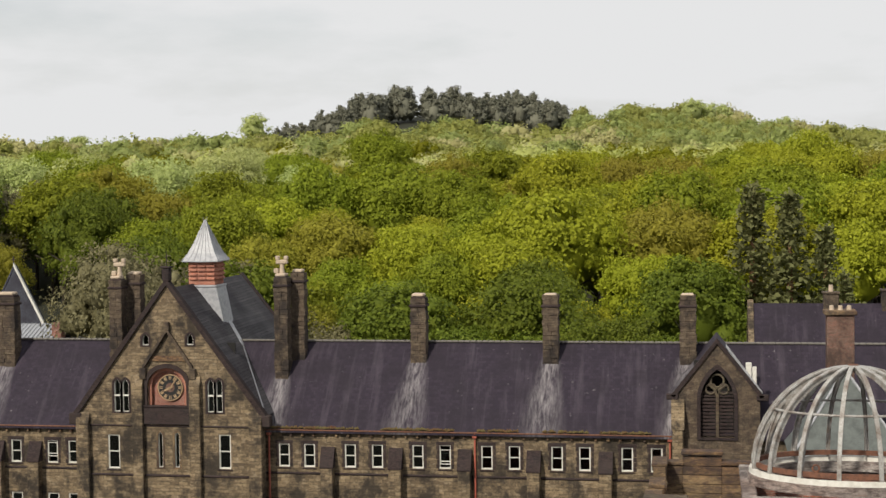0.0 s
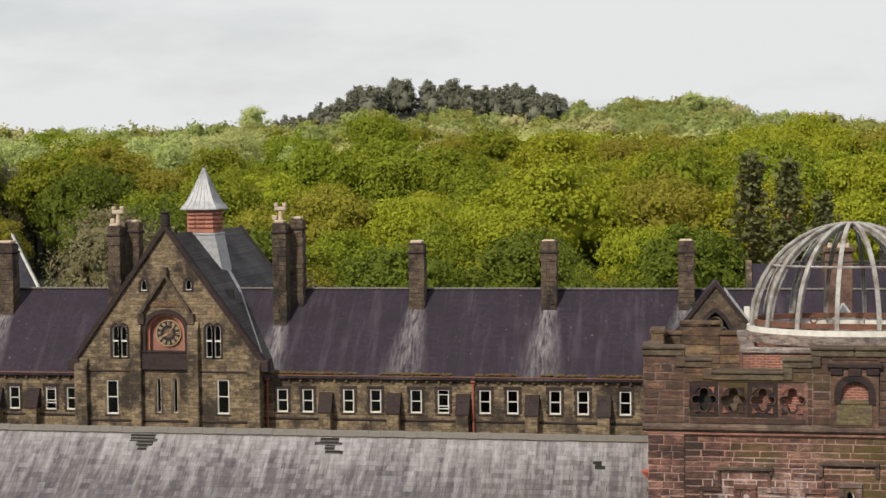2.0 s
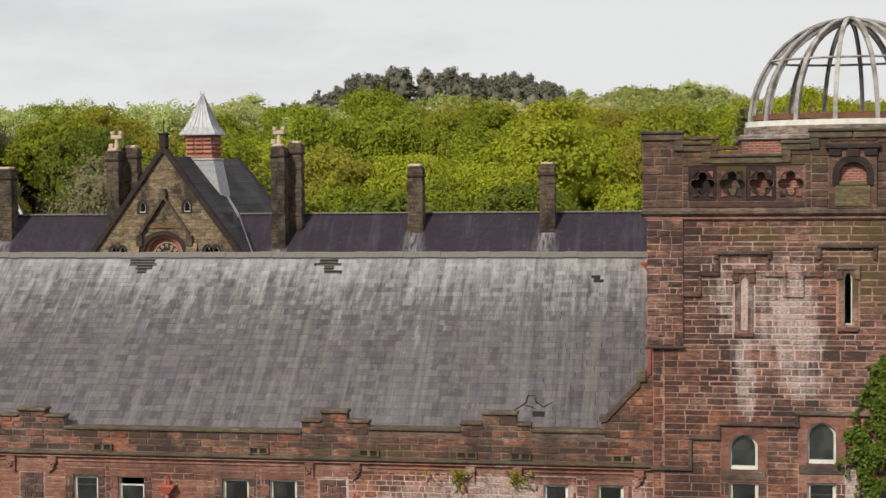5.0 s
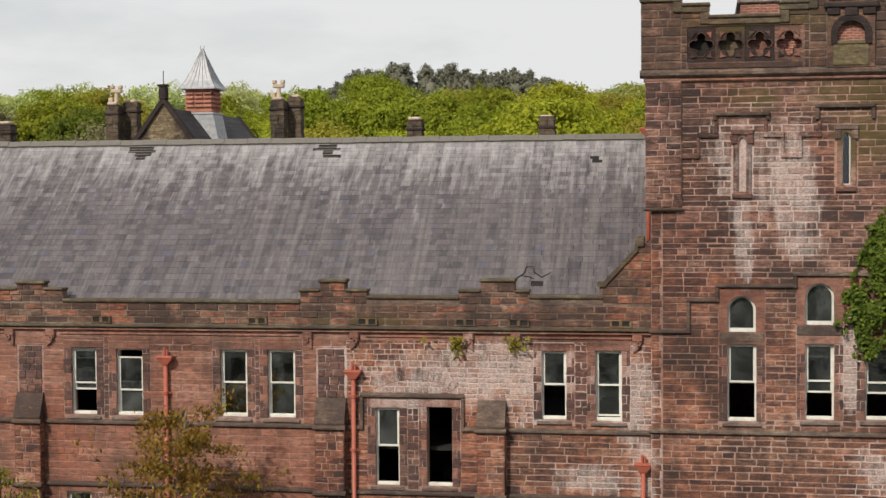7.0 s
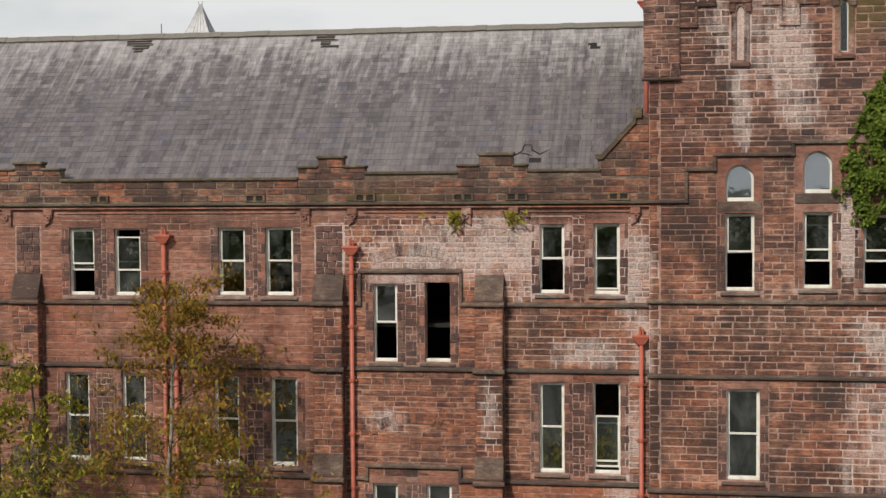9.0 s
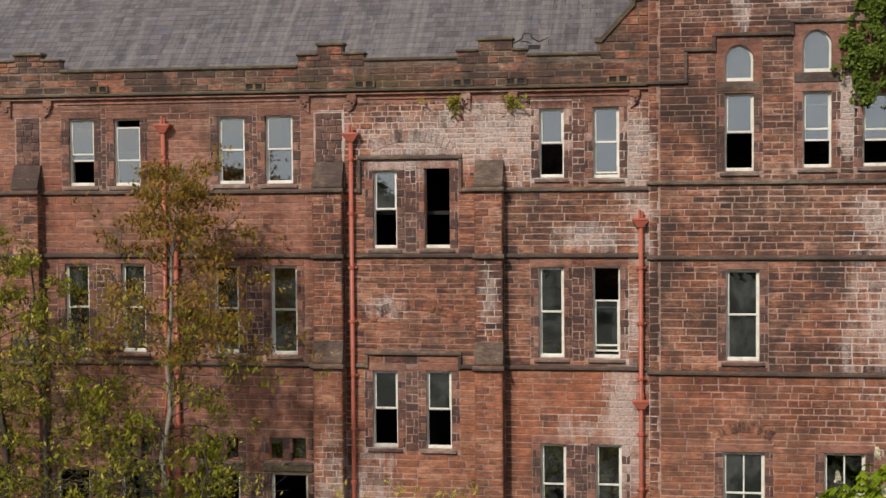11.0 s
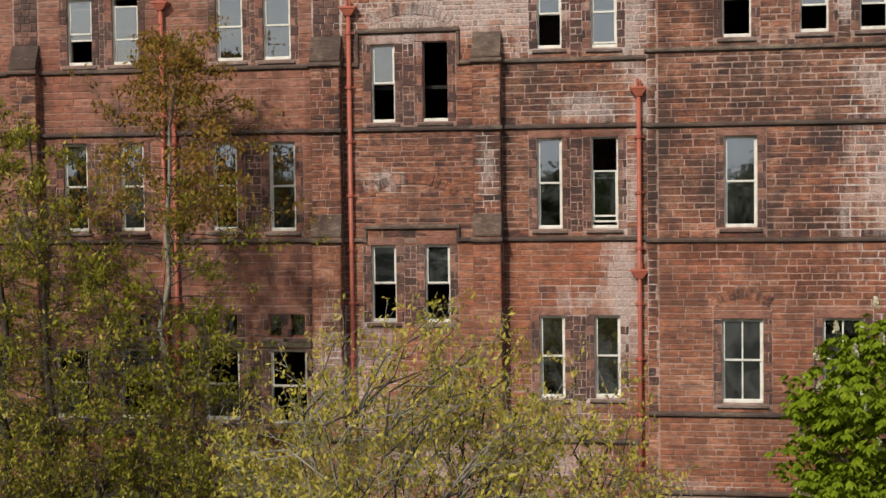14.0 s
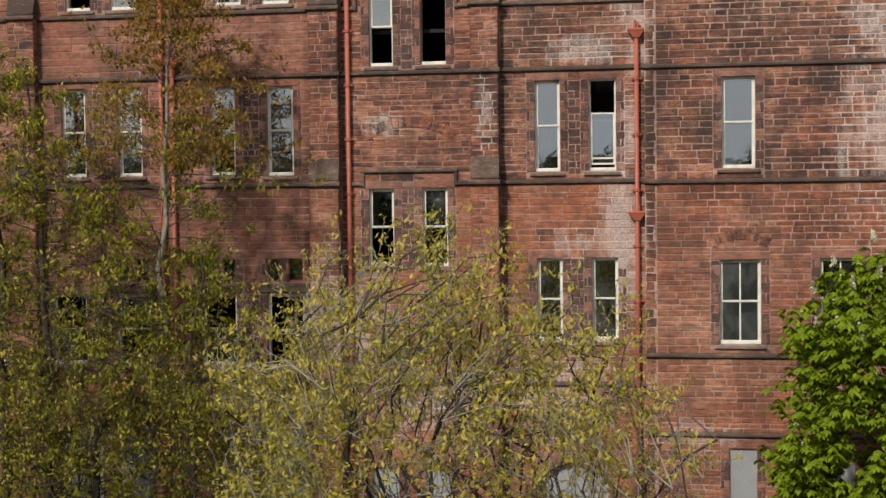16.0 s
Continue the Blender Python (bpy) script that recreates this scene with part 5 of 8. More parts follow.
STEPS = [(6.26, 7.54, 30.04), (7.54, 8.40, 29.67), (8.40, 10.69, 29.27), (10.69, 11.57, 29.68), (11.57, MID, 30.05)]
STEPS += [(*mirror(a, b), z) for a, b, z in reversed(STEPS)]
PANEL = (7.72, 11.40, 27.76, 28.88)
PY = TY - 0.12
par = Geo()
PSTONES = []
for a, b, z in STEPS:
    par.box(a, b, PY + 0.018, PY + 0.45, 28.88, z - 0.12)
for a, b in ((6.26, PANEL[0]), (PANEL[1], 12.2), (13.5, 14.3), (17.98, 19.44)):
    par.box(a, b, PY + 0.018, PY + 0.45, 27.5, 28.88)
par.box(12.2, 13.5, PY + 0.2, PY + 0.45, 27.5, 28.88)
for p in (PANEL, (*mirror(*PANEL[:2]), *PANEL[2:])):
    par.box(p[0], p[1], PY + 0.018, PY + 0.45, 27.5, p[2])
parapet_t = structure("parapet_tower", par, M_GREYMORTAR, "crenellated sandstone tower parapet with pierced quatrefoils", "parapet")
hl = [(PANEL[0], PANEL[1], PANEL[2], PANEL[3]), (*mirror(*PANEL[:2]), PANEL[2], PANEL[3]), (12.1, 13.6, 27.5, 29.62)]
for a, b, z in STEPS:
    for s in courses(a, b, 27.54, z - 0.12, hl, rng, (0.22, 0.32), (0.35, 0.9)):
        PSTONES.append(s)
cp = Geo()
for i, (a, b, z) in enumerate(STEPS):
    lo = a - (0.07 if i == 0 or STEPS[i - 1][2] < z else 0.0)
    hi = b + (0.07 if i == len(STEPS) - 1 or STEPS[i + 1][2] < z else 0.0)
    cp.block(lo, hi, PY - 0.12, PY + 0.53, z - 0.12, z, 0.04)
    cp.block(lo + 0.02, hi - 0.02, PY - 0.07, PY + 0.1, z - 0.32, z - 0.12, 0.03)
    for k in (i - 1, i + 1):                 # the coping turns down at each step
        if 0 <= k < len(STEPS) and STEPS[k][2] < z:
            u, w = (a - 0.05, a + 0.26) if k < i else (b - 0.26, b + 0.05)
            cp.block(u, w, PY - 0.075, PY + 0.1, STEPS[k][2] - 0.3, z - 0.32, 0.03)
part("coping", cp, M_MOSSY, parapet_t, "mossy stepped coping stones")


def quatrefoil(cx, cz, r, n=7):
    pts = []
    for k in range(4):
        a0 = math.pi / 2 * k
        ccx, ccz = cx + r * 0.66 * math.cos(a0), cz + r * 0.66 * math.sin(a0)
        for i in range(n):
            a = a0 - 2.1 + 4.2 * i / (n - 1)
            pts.append((ccx + r * 0.38 * math.cos(a), ccz + r * 0.38 * math.sin(a)))
    return pts


for x0, x1 in (PANEL[:2], mirror(*PANEL[:2])):
    w = (x1 - x0) / 4
    for k in range(4):
        a, b = x0 + w * k, x0 + w * (k + 1)
        qf = quatrefoil((a + b) / 2, 28.32, 0.37)
        ob = part("quatrefoil", plate(oblong(a + 0.006, b - 0.006, PANEL[2], PANEL[3]), [qf], PY + 0.02, PY + 0.3), (M_BACKDARK, M_BROWN, M_BACKDARK, M_QUOIN)[k], parapet_t, "pierced quatrefoil panel of sooty stone")
        g = Geo()
        c = ((a + b) / 2, 28.32)
        big = [(c[0] + (x - c[0]) * 1.07, c[1] + (z - c[1]) * 1.07) for x, z in qf]
        g.ring(big, qf, PY - 0.01, PY + 0.025)
        part("foil_moulding", g, M_BACKDARK if k % 2 else M_QUOIN, ob, "worn foil moulding")
        # carved leaf in each corner of the panel, and what closes it behind
        for sx in (-1, 1):
            for sz in (-1, 1):
                g = Geo()
                u, v = c[0] + sx * 0.33, c[1] + sz * 0.42
                g.prism([(u, v), (u - sx * 0.19, v - sz * 0.03), (u - sx * 0.09, v - sz * 0.10), (u - sx * 0.02, v - sz * 0.22)], PY - 0.03, PY + 0.025)
                part("carved_leaf", g, (M_DRESS, M_BACKDARK, M_BROWN, M_DRESS, M_QUOIN)[(k * 3 + sx + 2 * sz) % 5], ob)
        # first backing is near-black for the hole's shade, the second mossy stone
        g = Geo()
        g.box(a + 0.006, b - 0.006, PY + 0.305, PY + 0.45, PANEL[2], PANEL[3])
        part("backing", g, M_BRICK if k > 1 else M_DARKIN if k == 0 else M_MOSSY, ob, "red brick closing the foil" if k > 1 else "dark damp stone closing the foil")
# niche in the middle of the parapet
g = plate(oblong(12.12, 13.58, 27.52, 29.6), [arch(12.42, 13.28, 27.62, 28.98, 0.43, 6, 0.0)], PY - 0.06, PY + 0.2)
niche = part("niche", g, M_BROWN, parapet_t, "sooty arched niche with a hood")
g = Geo()
g.block(12.0, 13.7, PY - 0.16, PY, 29.38, 29.56, 0.04)
g.block(12.1, 12.5, PY - 0.13, PY, 29.16, 29.38, 0.03).block(13.2, 13.6, PY - 0.13, PY, 29.16, 29.38, 0.03).block(12.65, 13.05, PY - 0.15, PY, 29.12, 29.38, 0.03)
o = arch(12.42, 13.28, 27.62, 28.98, 0.43, 6, 0.0)
g.ring(arch(12.22, 13.48, 28.25, 29.2, 0.62, 6, 0.0), arch(12.42, 13.28, 28.25, 28.98, 0.43, 6, 0.0), PY - 0.12, PY - 0.05)
part("hood_mould", g, M_BACKDARK, niche, "sooty stepped hood")
g = Geo()
g.box(12.42, 13.28, PY + 0.1, PY + 0.19, 28.3, 29.05)
part("niche_back", g, M_BRICK, niche, "red brick back of the niche")
g = Geo()
g.block(12.28, 13.42, PY - 0.09, PY + 0.19, 27.54, 28.36, 0.05)
part("niche_sill", g, M_PALEMOSS, niche, "green-stained stone slab in the niche")
# side and rear parapets
g = Geo()
for x0, x1 in ((6.26, 6.72), (18.98, 19.44)):
    for y0, y1, z in ((PY + 0.47, 0.6, 30.04), (0.6, 1.5, 29.67), (1.5, 3.2, 29.27), (3.2, 4.6, 29.67), (4.6, 6.0, 29.27), (6.0, 7.5, 29.9)):
        g.block(x0, x1, y0, y1, 27.5, z - 0.14, 0.02)
        g.block(x0 - 0.06, x1 + 0.06, y0, y1, z - 0.139, z, 0.03)
for x0, x1, z in ((6.3, 7.3, 29.7), (7.3, 8.75, 30.1), (8.75, 9.9, 29.72), (9.9, 11.6, 29.3), (11.6, 14.1, 29.3), (14.1, 15.8, 29.3), (15.8, 16.95, 29.72), (16.95, 18.4, 30.1), (18.4, 19.4, 29.7)):
    zz = 27.5
    while zz < z - 0.3:
        g.block(x0, x1, 7.5, 8.0, zz, min(zz + 0.34, z - 0.14) - 0.012, 0.02)
        zz += 0.34
    g.block(x0 - 0.05, x1 + 0.05, 7.44, 8.06, z - 0.14, z, 0.03)
part("rear_parapet", g, M_BACK, parapet_t, "buff weathered stepped rear and side parapets")

# blind slits and hoods of the upper stage
for i, (x0, x1, z0, z1) in enumerate(SLITS):
    o = arch(x0, x1, z0, z1, 0.22, 5, 0.4)
    g = Geo()
    g.ring(arch(x0 - 0.16, x1 + 0.16, z0 - 0.06, z1 + 0.16, 0.3, 5, 0.4), o, TY - 0.05, TY + 0.12)
    t = structure("window_slit_%d" % (i + 1), g, M_UPPER if i == 0 else M_UPPER, "blind stone lancet slit" if i == 0 else "narrow glazed lancet slit", "window")
    g = Geo()
    if i == 0:
        g.prism(o, TY + 0.05, TY + 0.3)
        part("infill", g, M_UPPER, t)
    else:
        g.prism(o, TY + 0.1, TY + 0.106)
        part("pane", g, M_PANE, t)
        g = Geo()
        g.ring(o, shrink(o, 0.035), TY + 0.06, TY + 0.12)
        part("window_frame", g, M_WHITE, t)
    g = Geo()
    g.block(x0 - 0.2, x1 + 0.2, TY - 0.09, TY + 0.06, z0 - 0.22, z0 - 0.06, 0.02)
    part("window_sill", g, M_QUOIN, t)
    g = Geo()
    g.block(x0 - 0.24, x1 + 0.24, TY - 0.10, TY + 0.02, z1 + 0.06, z1 + 0.24, 0.03)
    g.block(x0 - 0.24, x0 - 0.03, TY - 0.09, TY + 0.02, z1 - 0.24, z1 + 0.06, 0.03).block(x1 + 0.03, x1 + 0.24, TY - 0.09, TY + 0.02, z1 - 0.24, z1 + 0.06, 0.03)
    part("head_stone", g, M_QUOIN if i == 0 else M_GREYMORTAR, t, "square-shouldered head stone")
g = Geo()
for x0, x1, zt, dz in ((8.55, 10.35, 26.17, 0.28), (11.76, 13.62, 26.38, 0.5)):
    g.block(x0, x1, TY - 0.12, TY + 0.02, zt - 0.14, zt, 0.03)
    g.block(x0, x0 + 0.13, TY - 0.10, TY + 0.02, zt - dz, zt - 0.14, 0.02)
    g.block(x1 - 0.13, x1, TY - 0.10, TY + 0.02, zt - dz, zt - 0.14, 0.02)
structure("trim_label", g, M_DARK, "square label moulds over the slits", "hood mould")
g = Geo()
for x0, x1, zc in ((8.04, 8.73, 25.42), (7.5, 8.14, 24.76), (10.15, 10.79, 25.42), (10.74, 11.33, 24.76), (11.3, 11.97, 25.42)):
    g.block(x0, x1, TY - 0.07, TY + 0.02, zc - 0.09, zc + 0.09, 0.02)
for x, z0, z1 in ((8.66, 25.33, 25.89), (8.09, 24.67, 25.51), (10.22, 25.33, 25.89), (10.76, 24.67, 25.51), (11.9, 25.33, 25.88), (11.31, 24.67, 25.51)):
    g.block(x - 0.05, x + 0.05, TY - 0.06, TY + 0.02, z0, z1, 0.02)
structure("trim_label_steps", g, M_UPPER, "stepped pale ledges running down from the label moulds", "hood mould")

# the last stones of the tower: single ones near the range, the rest as one
unit, brown_unit, upper_unit, lower_unit = [], [], [], []
for k in range(6):
    gg_ = Geo()
    stone_into(gg_, -0.5, 0.5, -0.5, 0.5, 0.0, 0.1, rng, 0.0, 0.0)
    v = []
    for i, (x, y, z) in enumerate(gg_.v):
        if i >= 8:
            x *= 0.95
            z *= 0.86
        elif i >= 4:
            y = 0.02
        v.append((max(-0.5, min(0.5, x)), y, max(-0.5, min(0.5, z))))
    gg_.v = v
    me = gg_.mesh("stone")
    me.materials.append(M_STONE)
    unit.append(me)
    me = gg_.mesh("stone")
    me.materials.append(M_BROWN)
    brown_unit.append(me)
    me = gg_.mesh("stone")
    me.materials.append(M_UPPER)
    upper_unit.append(me)
    me = gg_.mesh("stone")
    me.materials.append(M_LOWER)
    lower_unit.append(me)
tstones.sort(key=lambda s: s[0])
g, gu, gl_ = Geo(), Geo(), Geo()
for i, s in enumerate(tstones):
    if i >= 300:
        stone_into(gu if s[2] > 20.9 else gl_ if s[2] < 9.5 else g, *s, TY, TY + 0.1, rng, 0.018)
ob = part("lower_stonework", gl_, M_LOWER, wall_tower, "paler coursed sandstone of the lower storeys")
ob["kind"] = "stuff"
ob = part("upper_stonework", gu, M_UPPER, wall_tower, "darkened salt-streaked blocks of the upper stage")
ob["kind"] = "stuff"
ob = part("stonework", g, M_STONE, wall_tower, "coursed red sandstone blocks with pale joints")
ob["kind"] = "stuff"

# brick drum and open iron dome
DX, DY, DR, DZ, OV = 13.1, 3.15, 3.42, 30.30, 0.70
dome = thing("dome", "open iron dome skeleton in flaking white paint, without glass", "dome", "", "", (DX, DY, 28.0))
inv = Matrix.Translation(-Vector(dome.location))
g = Geo()
n = 32


def disc(g, r0, r1, z0, z1):
    vs, fs = [], []
    for i in range(n):
        a = 2 * math.pi * i / n
        c, s = math.cos(a), math.sin(a)
        vs += [(DX + r1 * c, DY + OV * r1 * s, z0), (DX + r1 * c, DY + OV * r1 * s, z1), (DX + r0 * c, DY + OV * r0 * s, z1), (DX + r0 * c, DY + OV * r0 * s, z0)]
    for i in range(n):
        k = (i + 1) % n
        for e in range(4):
            fs.append((4 * i + e, 4 * k + e, 4 * k + (e + 1) % 4, 4 * i + (e + 1) % 4))
    g.add(vs, fs)


def link(ob):
    ob.matrix_parent_inverse = inv
    return ob


for a, b, c, d in ((9.44, 16.76, 0.25, 0.6), (9.44, 16.76, 5.7, 6.05), (9.44, 9.8, 0.6, 5.7), (16.4, 16.76, 0.6, 5.7)):
    g.box(a, b, c, d, 27.7, 29.72)
link(part("base_wall", g, M_BRICK, dome, "worn red brick base"))
g = Geo()
g.block(9.34, 16.86, 0.15, 0.62, 29.72, 29.9, 0.04).block(9.34, 16.86, 5.68, 6.15, 29.72, 29.9, 0.04).block(9.34, 9.84, 0.62, 5.68, 29.72, 29.9, 0.04).block(16.36, 16.86, 0.62, 5.68, 29.72, 29.9, 0.04)
disc(g, DR - 0.35, DR + 0.10, 29.88, 30.22)
link(part("base_capping", g, M_RENDER, dome, "crumbling grey rendered capping"))
g = Geo()
disc(g, DR - 0.08, DR + 0.06, 30.22, 30.40)
link(part("base_ring", g, M_WHITE, dome, "flaking white iron ring"))
g = Geo()
disc(g, DR - 0.22, DR - 0.1, 30.45, 30.62)
link(part("inner_ring", g, M_RUST, dome, "rusty iron ring"))
HZ = 3.58
for k in range(16):
    a = 2 * math.pi * (k + 0.5) / 16
    g = Geo()
    pts = []
    for i in range(13):
        e = math.pi / 2 * i / 12 * 0.965
        pts.append((DR * math.cos(e), DZ + HZ * math.sin(e)))
    ca, sa = math.cos(a), math.sin(a)
    for (r0, z0), (r1, z1) in zip(pts, pts[1:]):
        dx, dz = r1 - r0, z1 - z0
        l = math.hypot(dx, dz)
        nx, nz = dz / l, -dx / l
        for hw, d0, d1 in ((0.072, -0.03, 0.03), (0.022, -0.20, -0.03)):
            vs = []
            for r, z in ((r0, z0), (r1, z1)):
                for sgn in (-1, 1):
                    for d in (d0, d1):
                        rr, zz = r + nx * d, z + nz * d
                        vs.append((DX + rr * ca - sgn * hw * sa, DY + OV * rr * sa + sgn * hw * ca, zz))
            g.add(vs, [(0, 1, 3, 2), (4, 6, 7, 5), (0, 4, 5, 1), (2, 3, 7, 6), (1, 5, 7, 3), (0, 2, 6, 4)])
    link(part("rib", g, M_IRON, dome))
for f, r in ((0.63, 0.045), (0.965, 0.07)):
    e = math.pi / 2 * f
    if f < 0.9:
        e = math.asin(0.60)
    rr, zz = DR * math.cos(e) - 0.06, DZ + HZ * math.sin(e)
    g = Geo()
    loop = [(DX + rr * math.cos(2 * math.pi * i / 32), DY + OV * rr * math.sin(2 * math.pi * i / 32), zz) for i in range(33)]
    g.tube(loop, r, 6, False)
    link(part("hoop", g, M_IRON if f < 0.9 else M_RUST, dome, "" if f < 0.9 else "rusty crown ring"))
g = Geo()
for ax, az in ((11.72, 30.75),):
    loop = [(ax + 0.11 * math.cos(w), DY - OV * DR * 0.86, az + 0.11 * math.sin(w)) for w in np.linspace(0, 2 * math.pi, 17)]
    g.tube([tuple(float(c) for c in p) for p in loop], 0.035, 6, False)
g.tube([(11.72, DY - OV * DR * 0.86, 30.35), (11.72, DY - OV * DR * 0.86, 30.65)], 0.03, 6)
link(part("lifting_eye", g, M_RUST, dome, "rusty ring bolt"))

# ---- rear range ----
BY, GY, BEZ, BRZ, BRY = 80.3, 78.8, 18.55, 25.78, 86.9
bw = []                                      # windows of its upper storey
for x, z in ((-29.40, 0), (-27.05, 0), (-23.3, 0.04), (-20.82, 0.06), (-17.15, 0.08), (-14.70, 0.1), (-10.98, 0.12), (-8.53, 0.14), (-4.80, 0.16), (-2.38, 0.16), (1.28, 0.18), (3.80, 0.18), (-55.2, -0.1), (-51.6, -0.1), (-49.55, -0.1)):
    bw.append((x - 0.5, x + 0.5, 15.1 + z, 17.2 + z, "sash", 0, 0.0, 1, 1))
bw[5] = (*bw[5][:5], 0.2, 0.15, 1, 1)
bw[13] = (*bw[13][:5], 0.1, 0.25, 1, 1)
low = [(w[0] - 0.05, w[1] + 0.05, 9.5, 12.2, "sash", 0, 0, 1, 1) for w in bw]
g = Geo()
slab(g, -70, -48.3, GROUND, 18.6, BY, BY + 0.6, [w[:4] for w in bw + low])
slab(g, -31.2, 5.3, GROUND, 18.6, BY, BY + 0.6, [w[:4] for w in bw + low])
slab(g, 12.3, 34.0, GROUND, 18.6, BY, BY + 0.6, [])
wall_back = structure("wall_back", g, M_GRIT, "buff gritstone wall of the rear range, blackened in places")
# near-black again, for the unlit rooms of the rear range
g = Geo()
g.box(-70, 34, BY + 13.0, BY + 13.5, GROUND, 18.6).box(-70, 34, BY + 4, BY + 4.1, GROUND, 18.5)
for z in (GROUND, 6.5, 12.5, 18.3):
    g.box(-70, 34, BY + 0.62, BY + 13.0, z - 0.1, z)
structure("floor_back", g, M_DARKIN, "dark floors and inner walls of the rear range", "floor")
for w in bw + low:
    sash_window(w, BY, True, M_BACKDARK, True)
g = Geo()
for w in bw:
    for x0, x1 in ((w[0] - 0.3, w[0]), (w[1], w[1] + 0.3)):
        for k in range(5):
            z = w[2] + (w[3] - w[2]) * k / 5
            g.block(x0 + (0.08 if k % 2 else 0), x1 - (0 if k % 2 else 0), BY - 0.02, BY + 0.1, z + 0.02, z + (w[3] - w[2]) / 5 - 0.02, 0.02)
    g.block(w[0] - 0.32, w[1] + 0.32, BY - 0.03, BY + 0.1, w[3], w[3] + 0.32, 0.03)
part("window_surround", g, M_BACKDARK, wall_back, "blackened dressed stone window surrounds")
for ob in wall_back.children:
    ob["kind"] = "stuff"
g = Geo()
for x0, x1 in ((-70, -48.3), (-31.2, 5.3)):
    moulding(g, x0, x1, 14.55, BY, 0.1, 0.1, 0.1)
    g.block(x0, x1, BY - 0.35, BY + 0.1, 18.35, 18.55, 0.03)
structure("trim_back", g, M_BACKDARK, "string course and eaves of the rear range", "string course")
cb = Geo()
x = -56.0
while x < 5.0:
    if not -48.4 < x < -31.0:
        cb.block(x - 0.13, x + 0.13, BY - 0.25, BY + 0.02, 17.9, 18.36, 0.05)
    x += 1.05
ob = part("corbel_table", cb, M_BACK, wall_back, "row of buff stone corbels under the eaves")
ob["kind"] = "stuff"
gut = Geo()
for x0, x1 in ((-58, -48.4), (-31.0, 5.2)):
    gut.tube([(x0, BY - 0.42, 18.5), (x1, BY - 0.42, 18.5)], 0.07, 8)
tagged(part("gutter", gut, M_RUST), "rusty red gutter along the rear eaves", "gutter")
moss = Geo()
for i in range(1500):
    x = rng.uniform(-31, 5)
    if noise.noise((x * 0.35, 3.0, 0)) < -0.15:
        continue
    r = rng.uniform(0.06, 0.22)
    z = 18.58 + rng.uniform(0, 0.12)
    y = BY - 0.4 + rng.uniform(0, 0.35)
    moss.add([(x - r, y, z), (x, y - r, z + 0.05), (x + r, y, z), (x, y + r * 0.5, z + r)], [(0, 1, 3), (1, 2, 3), (0, 3, 2)])
tagged(part("moss", moss, M_MOSS), "yellow-green moss and weeds along the gutter", "moss", "", "stuff")
for x in (-25.3, -19.1, -12.9, -6.8, -0.55, -56.9, -53.2):
    t = thing("buttress", "gritstone buttress with a dark slate-topped weathering", "buttress", "rear buttresses", "", (x, BY, GROUND))
    g = Geo()
    g.block(x - 0.55, x + 0.55, BY - 0.9, BY + 0.02, GROUND - 0.2, 15.2, 0.05)
    ob = part("shaft", g, M_GRIT, t)
    ob.matrix_parent_inverse = Matrix.Translation(-Vector(t.location))
    g = Geo()
    g.prism_x([(BY + 0.02, 15.2), (BY - 0.98, 15.2), (BY - 0.98, 15.35), (BY - 0.15, 17.0), (BY + 0.02, 17.0)], x - 0.62, x + 0.62)
    ob = part("weathering", g, M_BACKDARK, t, "dark sloping weathering")
    ob.matrix_parent_inverse = Matrix.Translation(-Vector(t.location))
for x in (-12.0, 4.95, -30.75):
    t = thing("downpipe", "red-painted downpipe on the rear range", "downpipe", "red downpipes", "", (x, BY - 0.15, GROUND))
    g = Geo()
    g.tube([(x, BY - 0.15, GROUND), (x, BY - 0.15, 18.2), (x, BY - 0.42, 18.45)], 0.09, 8)
    ob = part("pipe", g, M_PIPE, t)
    ob.matrix_parent_inverse = Matrix.Translation(-Vector(t.location))
    g = Geo()
    g.block(x - 0.2, x + 0.2, BY - 0.4, BY - 0.0, 18.0, 18.3, 0.04)
    ob = part("hopper", g, M_PIPE, t)
    ob.matrix_parent_inverse = Matrix.Translation(-Vector(t.location))


def gable_roof(x0, x1, ye, ze, yr, zr, t=0.2):
    g = Geo()
    g.prism_x([(ye, ze), (yr, zr), (2 * yr - ye, ze), (2 * yr - ye, ze - t), (yr, zr - t * 1.3), (ye, ze - t)], x0, x1)
    return g


roof_back = structure("roof_back", gable_roof(-70, 34, BY - 0.45, BEZ - 0.1, BRY, BRZ), M_PURPLE, "purple slate roof of the rear range with pale streaks", "roof")
g = Geo()
x = -66.0
while x < 33:
    g.block(x, x + 0.55, BRY - 0.2, BRY + 0.2, BRZ - 0.06, BRZ + 0.14, 0.06)
    x += 0.56
ob = part("ridge_tiles", g, M_RIDGE, roof_back, "clay ridge tiles")
ob["kind"] = "stuff"

# chimneys standing on the slope
PITCH = (BRZ - BEZ) / (BRY - BY + 0.45)


gg_ = Geo()
gg_.block(-0.5, 0.5, -0.5, 0.5, -0.5, 0.5, 0.025)
chimney_stone = gg_.mesh("stone")
chimney_stone.materials.append(M_CHIM)
chimney_brick = chimney_stone.copy()


